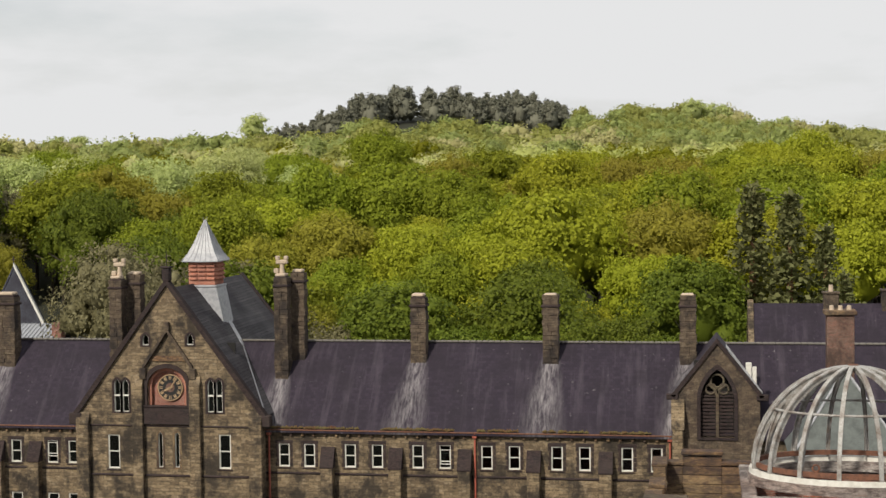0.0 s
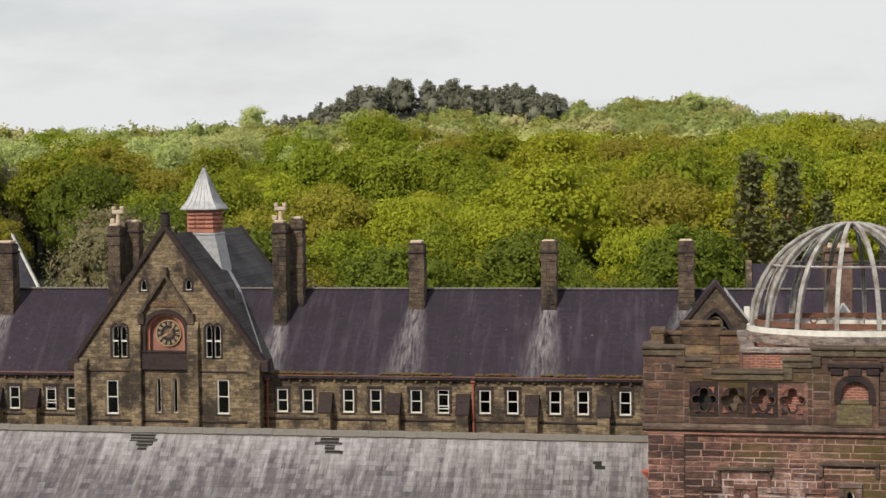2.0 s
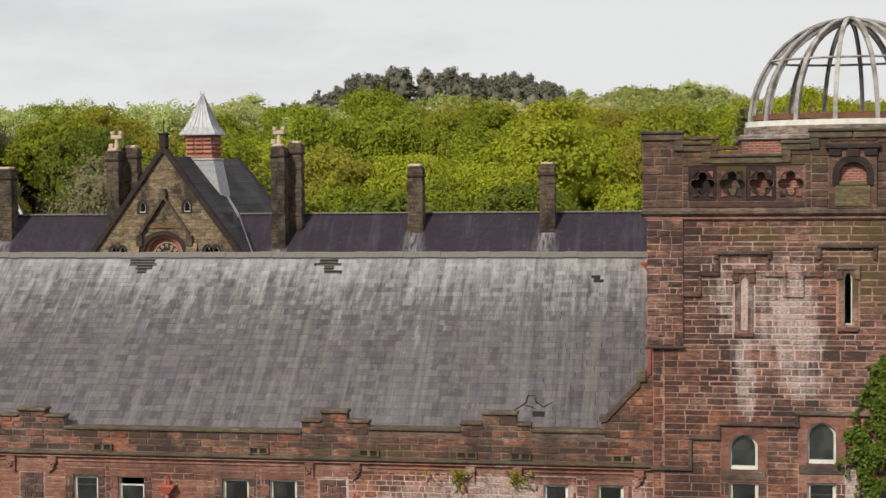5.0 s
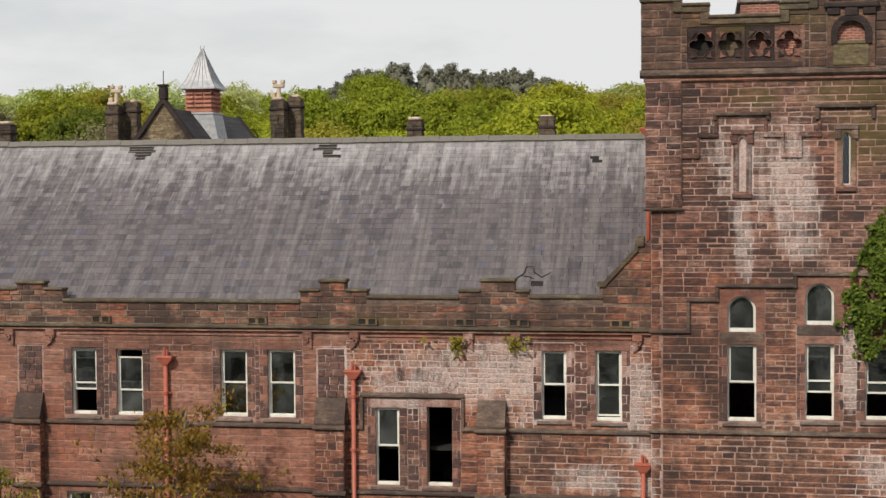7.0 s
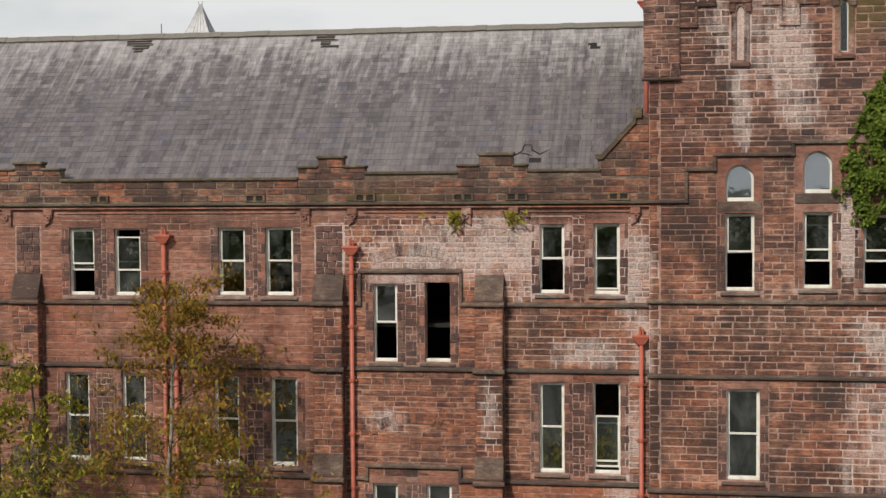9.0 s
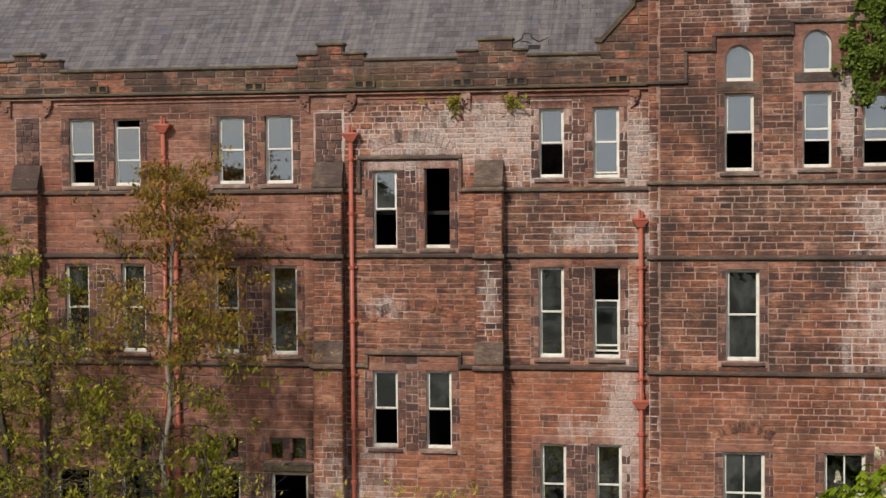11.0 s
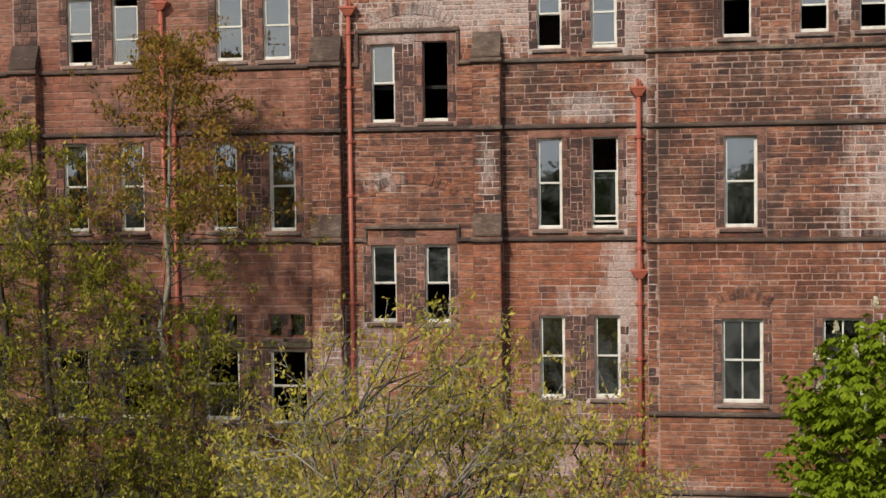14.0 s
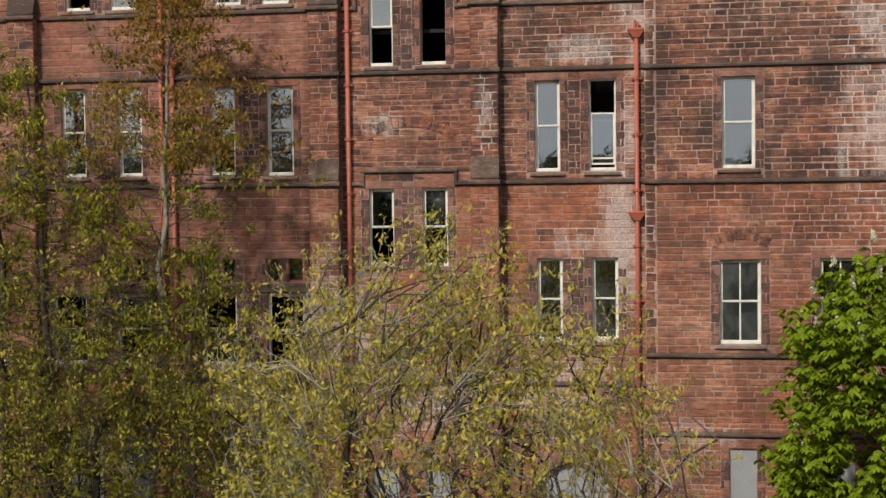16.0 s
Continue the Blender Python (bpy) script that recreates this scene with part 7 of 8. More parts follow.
g = Geo()
g.block(17.2, 19.25, 68.9, 70.4, GROUND, 29.9, 0.06)
made = [part("shaft", g, M_OLDBRICK, t)]
g = Geo()
g.block(17.0, 19.45, 68.7, 70.6, 29.9, 30.25, 0.06)
made.append(part("cap", g, M_BACK, t))
for x in (17.6, 18.25, 18.9):
    g = Geo()
    g.tube([(x, 69.6, 30.2), (x, 69.6, 30.6)], [0.2, 0.16], 8)
    made.append(part("pot", g, M_POT, t))
for o in made:
    o.matrix_parent_inverse = inv
# far hall on the right and houses on the left
g = gable_roof(13.2, 60.0, 131.0, 19.0, 137.0, 25.45)
structure("roof_far_hall", g, M_PURPLE, "purple slate roof of a farther hall", "roof")
g = Geo()
g.box(13.4, 60, 131.6, 142.4, GROUND, 19.2)
g.prism_x([(131.0, 19.0), (137.0, 25.9), (143.0, 19.0), (142.0, 19.0), (137.0, 24.8), (132.0, 19.0)], 12.9, 13.6)
g.prism_x([(131.6, 19.2), (142.4, 19.2), (137.0, 25.2)], 13.4, 13.8)
structure("wall_far_hall", g, M_GRIT, "gritstone walls and verge of a farther hall")
for x, z in ((22.8, 26.9), (29.6, 27.2)):
    t = thing("chimney", "short stone chimney on a farther roof", "chimney", "rear chimneys", "", (x, 137.0, 24.0))
    g = Geo()
    g.block(x - 0.9, x + 0.9, 136.2, 137.8, 23.0, z - 0.3, 0.08).block(x - 1.05, x + 1.05, 136.1, 137.9, z - 0.3, z, 0.08)
    ob = part("shaft", g, M_CHIM, t)
    ob.matrix_parent_inverse = Matrix.Translation(-Vector(t.location))
    g = Geo()
    g.tube([(x, 137, z), (x, 137, z + 0.8)], [0.3, 0.25], 8)
    ob = part("pot", g, M_POT, t)
    ob.matrix_parent_inverse = Matrix.Translation(-Vector(t.location))
hx, hy, hz = -106.4, 185.0, 27.9
house = thing("house", "gabled house with a blue-grey slate roof and white verge", "house", "", "", (hx, hy, 3.0))
inv = Matrix.Translation(-Vector(house.location))
g = Geo()
g.prism([(hx, hz), (hx + 6.2, 16.0), (hx + 5.9, 15.8), (hx, hz - 0.5), (hx - 5.9, 15.8), (hx - 6.2, 16.0)], hy, hy + 1.2)
made = [part("roof", g, M_HOUSE, house, "blue-grey slate roof")]
# upright face in slate, put in place of the roof slope
g = Geo()
g.prism([(hx - 5.6, 2.0), (hx + 5.6, 2.0), (hx + 5.6, 16.3), (hx, hz - 0.6), (hx - 5.6, 16.3)], hy + 0.1, hy + 1.1)
made.append(part("wall", g, M_HOUSE, house, "slate-hung gable wall"))
g = Geo()
g.prism([(hx, hz + 0.35), (hx + 6.4, 16.0), (hx + 6.0, 15.8), (hx, hz - 0.2)], hy - 0.2, hy + 0.3)
made.append(part("verge", g, M_WHITE, house, "white verge board"))
g = Geo()
g.block(hx - 0.09, hx + 0.09, hy - 0.1, hy + 0.1, hz, hz + 1.5, 0.02).block(hx - 0.4, hx + 0.4, hy - 0.08, hy + 0.08, hz + 0.8, hz + 1.0, 0.02)
made.append(part("finial", g, M_BACKDARK, house, "stone cross finial"))
for o in made:
    o.matrix_parent_inverse = inv
shed = thing("shed", "low outbuilding with a grey corrugated roof", "shed", "", "", (-99.0, 170.0, 1.0))
inv = Matrix.Translation(-Vector(shed.location))
g = Geo()
g.prism_x([(168.0, 15.6), (176.0, 18.9), (184.0, 15.6), (184.0, 15.3), (176.0, 18.6), (168.0, 15.3)], -104.0, -93.6)
for k in range(16):
    x = -103.8 + k * 0.68
    g.tube([(x, 168.0, 15.66), (x, 176.0, 18.96)], 0.1, 5)
made = [part("roof", g, M_BOARD, shed)]
g = Geo()
g.box(-103.8, -93.8, 168.5, 183.5, 0.0, 15.5)
made.append(part("wall", g, M_GRIT, shed))
g = Geo()
g.block(-93.9, -92.3, 172.0, 173.6, 2.0, 19.4, 0.1)
made.append(part("chimney_shaft", g, M_BRICK, shed, "red brick chimney"))
for o in made:
    o.matrix_parent_inverse = inv

# ---- woods ----
rw = np.random.default_rng(11)


def leaf_quads(cen, nrm, size, rg, fold=0.25, long=1.5):
    """Small folded leaves or leafy sprays at many places, as arrays of corners."""
    k = len(cen)
    a = rg.normal(size=(k, 3))
    a -= (a * nrm).sum(1, keepdims=True) * nrm
    a /= np.linalg.norm(a, axis=1, keepdims=True) + 1e-9
    b = np.cross(nrm, a)
    s = size[:, None]
    p0 = cen - a * s * 0.5 * long
    p2 = cen + a * s * 0.5 * long
    p1 = cen + b * s * 0.5 + nrm * s * fold
    p3 = cen - b * s * 0.5 + nrm * s * fold
    return np.stack([p0, p1, p2, p3], 1)


def quads_mesh(name, quads, mat):
    v = quads.reshape(-1, 3)
    k = len(quads)
    me = bpy.data.meshes.new(name)
    me.vertices.add(len(v))
    me.vertices.foreach_set("co", v.astype(np.float32).ravel())
    me.loops.add(4 * k)
    me.loops.foreach_set("vertex_index", np.arange(4 * k, dtype=np.int32))
    me.polygons.add(k)
    me.polygons.foreach_set("loop_start", np.arange(0, 4 * k, 4, dtype=np.int32))
    me.materials.append(mat)
    me.update(calc_edges=True)
    me.validate()
    return me


def ball(sub):
    bm = bmesh.new()
    bmesh.ops.create_icosphere(bm, subdivisions=sub, radius=1.0)
    bm.verts.index_update()
    v = np.array([tuple(q.co) for q in bm.verts])
    f = np.array([[q.index for q in w.verts] for w in bm.faces])
    bm.free()
    return v, f


BALL = ball(1)


def crown(rg, radius, height, lobes, leaves, size, small=(0.14, 0.40), core=0.56, top=0.0):
    """An uneven crown of many leaves over billowing limbs of foliage; its foot is at z = 0, top > 0 narrows it upwards."""
    bv, bf = BALL
    mid = np.array([0, 0, height * 0.52])
    d = rg.normal(size=(lobes, 3))
    d /= np.linalg.norm(d, axis=1, keepdims=True)
    d[:, 2] = np.where(d[:, 2] < -0.45, -d[:, 2], d[:, 2])
    r = radius * (small[0] + (small[1] - small[0]) * rg.random(lobes) ** 1.6)
    hold = np.array([radius, radius, height * 0.5])
    c = mid + d * np.maximum(hold - r[:, None] * 0.85, 0.2 * hold) * rg.uniform(0.72, 1.04, (lobes, 1))
    if top:
        c[:, :2] *= (1 - top * np.clip((c[:, 2:3] - mid[2]) / (height * 0.5), 0, 1))
    vs = [(c[:, None, :] + bv[None] * (r * core)[:, None, None] * (1 + rg.normal(size=(lobes, len(bv), 1)) * 0.14)).reshape(-1, 3),
          mid + bv * hold * 0.62]
    fs = [(bf[None] + (np.arange(lobes) * len(bv))[:, None, None]).reshape(-1, 3), bf + lobes * len(bv)]
    n = (lobes + 1) * len(bv)
    own = rg.choice(lobes, leaves, p=r ** 2 / (r ** 2).sum())
    out = c[own] - mid * 0.9
    out /= np.linalg.norm(out, axis=1, keepdims=True)
    e = rg.normal(size=(leaves, 3)) + out * 0.9
    e /= np.linalg.norm(e, axis=1, keepdims=True)
    bump = np.sin(e * 5.0 + own[:, None] * 1.7).sum(1) * 0.16
    q = c[own] + e * (r[own] * (rg.uniform(0.72, 1.16, leaves) + bump))[:, None] * np.array([1.1, 1.1, 0.85])
    far = np.linalg.norm(q[:, None, :] - c[None], axis=2) / r[None]
    keep = far.min(1) > 0.62
    q, e, out = q[keep], e[keep], out[keep]
    m = len(q)
    nr = e * 0.55 + out * 0.35 + np.array([0, 0, 0.15]) + rg.normal(size=e.shape) * 0.5
    nr /= np.linalg.norm(nr, axis=1, keepdims=True)
    vs.append(leaf_quads(q, nr, size * rg.uniform(0.6, 1.35, m), rg, 0.12).reshape(-1, 3))
    j = np.arange(m)[:, None] * 4 + n
    fs.append(np.concatenate([j + np.array([0, 1, 2]), j + np.array([0, 2, 3])]))
    return np.concatenate(vs), np.concatenate(fs)


def tris_mesh(name, heap, mat):
    """One mesh of triangles out of many (corners, faces)."""
    n, vs, fs = 0, [], []
    for v, f in heap:
        vs.append(v)
        fs.append(f + n)
        n += len(v)
    v, f = np.concatenate(vs), np.concatenate(fs)
    me = bpy.data.meshes.new(name)
    me.vertices.add(len(v))
    me.vertices.foreach_set("co", v.astype(np.float32).ravel())
    me.loops.add(3 * len(f))
    me.loops.foreach_set("vertex_index", f.astype(np.int32).ravel())
    me.polygons.add(len(f))
    me.polygons.foreach_set("loop_start", np.arange(0, 3 * len(f), 3, dtype=np.int32))
    me.materials.append(mat)
    me.update(calc_edges=True)
    return me


def limbs(rg, height, radius, r0, n=7):
    g = Geo()
    g.tube([(0, 0, -1.0), (0.1, 0.05, height * 0.35), (0.0, 0.2, height * 0.75)], [r0, r0 * 0.7, r0 * 0.3], 7)
    for i in range(n):
        a = 2 * math.pi * i / n + rg.random()
        z = height * (0.25 + 0.35 * rg.random())
        l = radius * (0.6 + 0.35 * rg.random())
        g.tube([(0.05, 0.05, z), (math.cos(a) * l * 0.5, math.sin(a) * l * 0.5, z + l * 0.45), (math.cos(a) * l, math.sin(a) * l, z + l * 0.7)], [r0 * 0.4, r0 * 0.25, r0 * 0.08], 5)
    return g


KINDS = {}
trunk_me = []
for k in range(3):
    me = limbs(rw, 12.0, 5.5, 0.38).mesh("trunk", True)
    me.materials.append(M_BARK)
    trunk_me.append(me)
pine_trunk = Geo()
pine_trunk.tube([(0, 0, -1), (0.1, 0, 8), (0, 0.1, 16)], [0.36, 0.28, 0.1], 8)
pine_trunk_me = pine_trunk.mesh("trunk", True)
pine_trunk_me.materials.append(M_PINEBARK)
for key, mat, lob, per, size in (("fresh", L_FRESH, 70, 12500, 0.25), ("green", L_GREEN, 70, 12500, 0.25), ("deep", L_DEEP, 62, 12500, 0.25), ("olive", L_OLIVE, 70, 12500, 0.23), ("twig", L_TWIG, 70, 11000, 0.19), ("greygreen", L_GREYGREEN, 62, 12500, 0.24)):
    KINDS[key] = [tris_mesh("crown", [crown(rw, 6.2, 12.5, lob, per, size)], mat) for _ in range(3)]


def pine_crown(rg):
    qs = []
    for i in range(26):
        z = 7.0 + 9.5 * i / 26 + rg.normal() * 0.25
        r = (2.6 * math.sin(math.pi * (0.22 + 0.74 * i / 26)) + 0.3) * rg.uniform(0.4, 1.2)
        for k in range(4):
            a = rg.random() * 2 * np.pi
            l = r * rg.uniform(0.5, 1.0)
            t = rg.random((16, 1))
            p = np.array([[np.cos(a) * l, np.sin(a) * l, z - 0.25 * l]]) * t + np.array([[0, 0, z]]) * (1 - t) + rg.normal(size=(16, 3)) * 0.28
            nr = rg.normal(size=(16, 3)) * 0.6 + np.array([0, 0, 0.9])
            nr /= np.linalg.norm(nr, axis=1, keepdims=True)
            qs.append(leaf_quads(p, nr, rg.uniform(0.22, 0.5, 16), rg))
    return np.concatenate(qs)


KINDS["pine"] = [quads_mesh("crown", pine_crown(rw), L_PINE) for _ in range(2)]
LABEL = {"fresh": "broadleaf tree in fresh yellow-green spring leaf", "green": "broadleaf tree in bright green leaf", "deep": "dense tree in deep green leaf",
         "olive": "tree in olive-brown young leaf", "twig": "almost bare tree with budding twigs", "greygreen": "tree in pale grey-green leaf", "pine": "dark conifer with an orange-brown trunk"}


def wood_tree(kind, x, y, size, sx=1.0, z=None):
    zz = land(x, y) if z is None else z
    t = tagged(new("tree"), LABEL[kind], "tree", "woodland trees")
    t.location = (x, y, zz)
    t.rotation_euler = (0, 0, float(rw.random() * 6.28))
    t.scale = (size * sx, size * sx, size * (1.0 if kind == "pine" else 1.18))
    c = new("crown", KINDS[kind][int(rw.integers(len(KINDS[kind])))])
    c.parent = t
    c.location = (0, 0, 0.0 if kind == "pine" else 2.0)
    k = new("trunk", pine_trunk_me if kind == "pine" else trunk_me[int(rw.integers(3))])
    k.parent = t
    return t


def pick(d, s):
    """Which trees grow where on the slope."""
    r = rw.random()
    if d < 236:
        if s < -0.13:
            return "deep" if r < 0.42 else "olive" if r < 0.52 else "twig" if r < 0.85 else "green"
        if s < -0.045:
            return "olive" if r < 0.25 else "green" if r < 0.7 else "twig" if r < 0.88 else "deep"
        return "green" if r < 0.3 else "deep" if r < 0.85 else "fresh"
    # paler kind: haze over the farther left slope is in its leaf colour
    if s < -0.06 and d > 330:
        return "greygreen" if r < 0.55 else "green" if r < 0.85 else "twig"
    if s < -0.17:
        return "deep" if r < 0.45 else "olive" if r < 0.7 else "green" if r < 0.93 else "twig"
    if s < -0.03:
        return "olive" if r < 0.45 else "green" if r < 0.8 else "fresh"
    if s < 0.075:
        return "fresh" if r < 0.62 else "green" if r < 0.75 else "olive"
    if s < 0.155:
        return "olive" if r < 0.5 else "fresh" if r < 0.85 else "green"
    return "fresh" if r < 0.75 else "green" if r < 0.92 else "olive"


spots = []
for i in range(4000):
    d = 196 + 225 * rw.random()
    s = rw.uniform(-0.345, 0.345)
    sz = rw.uniform(1.0, 1.75)
    x, y = place(d, s)
    if s < -0.225 and d < 275 or (s > 0.18 and d < 245):
        continue
    if all((x - a) ** 2 + (y - b) ** 2 > (4.3 * (sz + c)) ** 2 * 0.62 for a, b, c in spots):
        spots.append((x, y, sz))
    if len(spots) >= 175:
        break
for x, y, sz in spots:
    d, s = along(x, y)
    wood_tree(pick(d, s), x, y, sz, rw.uniform(0.9, 1.2))
for d, s, sz in ((226, 0.204, 1.62), (222, 0.228, 1.58), (224, 0.252, 1.32), (300, 0.138, 1.15), (220, 0.266, 1.0)):
    x, y = place(d, s)
    wood_tree("pine", x, y, sz * 1.2)
for d, s, sz, kind in ((188, 0.012, 1.02, "deep"), (192, 0.035, 0.95, "green"), (190, -0.04, 0.9, "green"), (185, 0.06, 1.0, "deep"), (188, 0.09, 1.05, "deep"), (190, 0.12, 1.05, "deep"), (186, 0.15, 0.95, "deep"),
                       (196, -0.075, 1.0, "twig"), (200, -0.1, 1.1, "olive"), (186, -0.24, 0.75, "green"), (190, -0.225, 0.7, "green"), (188, -0.262, 0.7, "green"), (205, -0.15, 1.1, "olive"), (204, -0.185, 1.1, "deep"), (212, -0.205, 1.15, "twig"), (206, -0.13, 1.0, "green")):
    x, y = place(d, s)
    wood_tree(kind, x, y, sz * 1.05)

# far woods: crowns by the hundred, and the pines on the hilltop
def far_wood(name, label, d0, d1, count, size, mats, keep, rg):
    base = {}
    for mat in mats:
        base[mat.name] = []
    for i in range(count):
        d = d0 + (d1 - d0) * rg.random()
        s = rg.uniform(-0.33, 0.33)
        x, y = place(d, s)
        if not keep(d, s, x, y, rg):
            continue
        r = size * rg.uniform(0.6, 1.25)
        mat = mats[int(min(len(mats) - 1, max(0, (noise.noise((x * 0.011, y * 0.011, 5.0)) + 0.55 + rg.normal() * 0.22) * len(mats))))]
        v, f = crown(rg, r, r * 1.5, 13, 560, r * 0.075, (0.2, 0.46), 0.74)
        base[mat.name].append((v + np.array([x, y, land(x, y) - 1.0]), f))
    for mat in mats:
        if base[mat.name]:
            ob = new(name, tris_mesh(name, base[mat.name], mat))
            tagged(ob, label, "woodland", "", "stuff")


rf = np.random.default_rng(5)
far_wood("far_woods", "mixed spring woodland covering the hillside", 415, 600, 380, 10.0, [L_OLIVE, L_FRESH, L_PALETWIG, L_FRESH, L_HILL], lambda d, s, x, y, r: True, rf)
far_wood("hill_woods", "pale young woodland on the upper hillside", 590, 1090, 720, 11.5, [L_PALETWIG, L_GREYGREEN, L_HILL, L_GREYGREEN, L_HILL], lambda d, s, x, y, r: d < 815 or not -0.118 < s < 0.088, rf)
qs = []
for i in range(84):
    s = -0.112 + 0.19 * (i + rf.uniform(-0.4, 0.4)) / 83
    d = rf.uniform(960, 1015)
    if noise.noise((s * 70, 0.5, 7.0)) > 0.42:
        continue
    x, y = place(d, s)
    h = rf.uniform(24, 32) * (0.88 if s < -0.085 or s > 0.06 else 1.0)
    v, f = crown(rf, h * rf.uniform(0.2, 0.27), h * 0.95, 34, 900, 0.8, (0.18, 0.40), 0.7, 0.7)
    qs.append((v + np.array([x, y, land(x, y) - 5.0]), f))
tagged(new("hilltop_pines", tris_mesh("hilltop_pines", qs, L_CONIFER)), "dark clump of pines on the hilltop", "woodland", "", "stuff")
qs = []
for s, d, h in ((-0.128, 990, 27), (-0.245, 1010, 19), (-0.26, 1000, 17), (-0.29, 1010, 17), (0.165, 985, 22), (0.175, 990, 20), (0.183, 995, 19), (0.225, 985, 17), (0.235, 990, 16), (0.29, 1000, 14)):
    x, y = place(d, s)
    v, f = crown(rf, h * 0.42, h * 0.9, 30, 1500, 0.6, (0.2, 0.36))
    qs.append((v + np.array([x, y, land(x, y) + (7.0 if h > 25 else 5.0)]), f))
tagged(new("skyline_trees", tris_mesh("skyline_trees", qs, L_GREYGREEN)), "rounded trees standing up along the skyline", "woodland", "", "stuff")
# woods behind the lawn, unseen but for their dark reflection in the panes
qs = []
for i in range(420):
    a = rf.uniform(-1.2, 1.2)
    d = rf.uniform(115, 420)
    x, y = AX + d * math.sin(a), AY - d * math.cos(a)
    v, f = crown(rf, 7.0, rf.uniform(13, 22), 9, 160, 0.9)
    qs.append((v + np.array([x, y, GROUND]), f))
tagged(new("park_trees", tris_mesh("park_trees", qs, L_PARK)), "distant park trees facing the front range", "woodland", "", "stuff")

# ---- trees before the front range ----


def grow(rg, base, lean, height, r0, depth, spread, segs, tips, up=0.25, wob=0.16):
    """A limb and its forks, as tubes; the ends of the twigs are kept."""
    stack = [(np.array(base, float), np.array(lean, float), height, r0, 0)]
    while stack:
        p, d, l, r, lev = stack.pop()
        d = d / np.linalg.norm(d)
        n = 4 if lev < 2 else 3
        pts, rad = [tuple(p)], [r]
        for i in range(n):
            d = d + rg.normal(size=3) * wob + np.array([0, 0, up * 0.25])
            d /= np.linalg.norm(d)
            p = p + d * l / n
            pts.append(tuple(p))
            rad.append(r * (1 - 0.42 * (i + 1) / n))
            if lev >= depth - 1:
                tips.append((p.copy(), d.copy()))
            if lev < depth and (i >= 1 or lev > 0):
                for _ in range(1 if rg.random() < 0.75 else 2):
                    e = d + rg.normal(size=3) * spread
                    e[2] += up * 0.5
                    stack.append((p.copy(), e, l * rg.uniform(0.5, 0.72), rad[-1] * 0.6, lev + 1))
        segs.append((pts, rad, lev))


def tassels(tips, rg, share, n, size, spread):
    """Bunches of young leaves hanging from some of the twig ends."""
    cen = []
    for p, d in tips:
        if rg.random() < share:
            k = 1 + rg.poisson(n)
            cen.append(p + rg.normal(size=(k, 3)) * spread * np.array([1, 1, 0.75]) - np.array([0, 0, spread * 0.3]))
    cen = np.concatenate(cen)
    k = len(cen)
    a = rg.normal(size=(k, 3)) * 0.75 + np.array([0, 0, -0.9])
    a /= np.linalg.norm(a, axis=1, keepdims=True)
    nr = rg.normal(size=(k, 3)) + np.array([0, -0.5, 0.5])
    nr -= (nr * a).sum(1, keepdims=True) * a
    nr /= np.linalg.norm(nr, axis=1, keepdims=True)
    b = np.cross(nr, a)
    w = (size * rg.uniform(0.55, 1.3, k))[:, None]
    return np.stack([cen - a * w, cen + b * w * 0.42 + nr * w * 0.12, cen + a * w, cen - b * w * 0.42 + nr * w * 0.12], 1)


def build_tree(label, kind, at, segs, tips, bark, twig, leafing, rg):
    t = thing(kind, label, kind, "", "", (*at, GROUND))
    inv = Matrix.Translation(-Vector(t.location))
    for name, mat, lo, hi in (("trunk", bark, 0, 3), ("twig_spray", twig, 3, 9)):
        g = Geo()
        for pts, rad, lev in segs:
            if lo <= lev < hi:
                g.tube(pts, [max(0.007, r) for r in rad], 7 if lev < 2 else 4, False)
        if g.v:
            ob = part(name, g, mat, t, "", True)
            ob.matrix_parent_inverse = inv
            if lo:
                ob["kind"] = "stuff"
    for mat, share, n, size, spr, cond in leafing:
        sel = [q for q in tips if cond(q[0])]
        if sel:
            ob = new("crown", quads_mesh("crown", tassels(sel, rg, share, n, size, spr), mat))
            ob.parent, ob.matrix_parent_inverse = t, inv
    return t


def garden_tree(label, stems, bark, twig, leafing, seed, depth=4, spread=0.5, up=0.25, wob=0.16, bounds=None):
    rg = np.random.default_rng(seed)
    tips, segs = [], []
    for base, lean, height, r0 in stems:
        grow(rg, base, lean, height, r0, depth, spread, segs, tips, up, wob)
    if bounds:
        tips = [q for q in tips if bounds(q[0])]
        segs = [q for q in segs if q[2] < 2 or bounds(np.array(q[0][-1]))]
    return build_tree(label, "shrub" if "shrub" in label else "tree", stems[0][0][:2], segs, tips, bark, twig, leafing, rg)


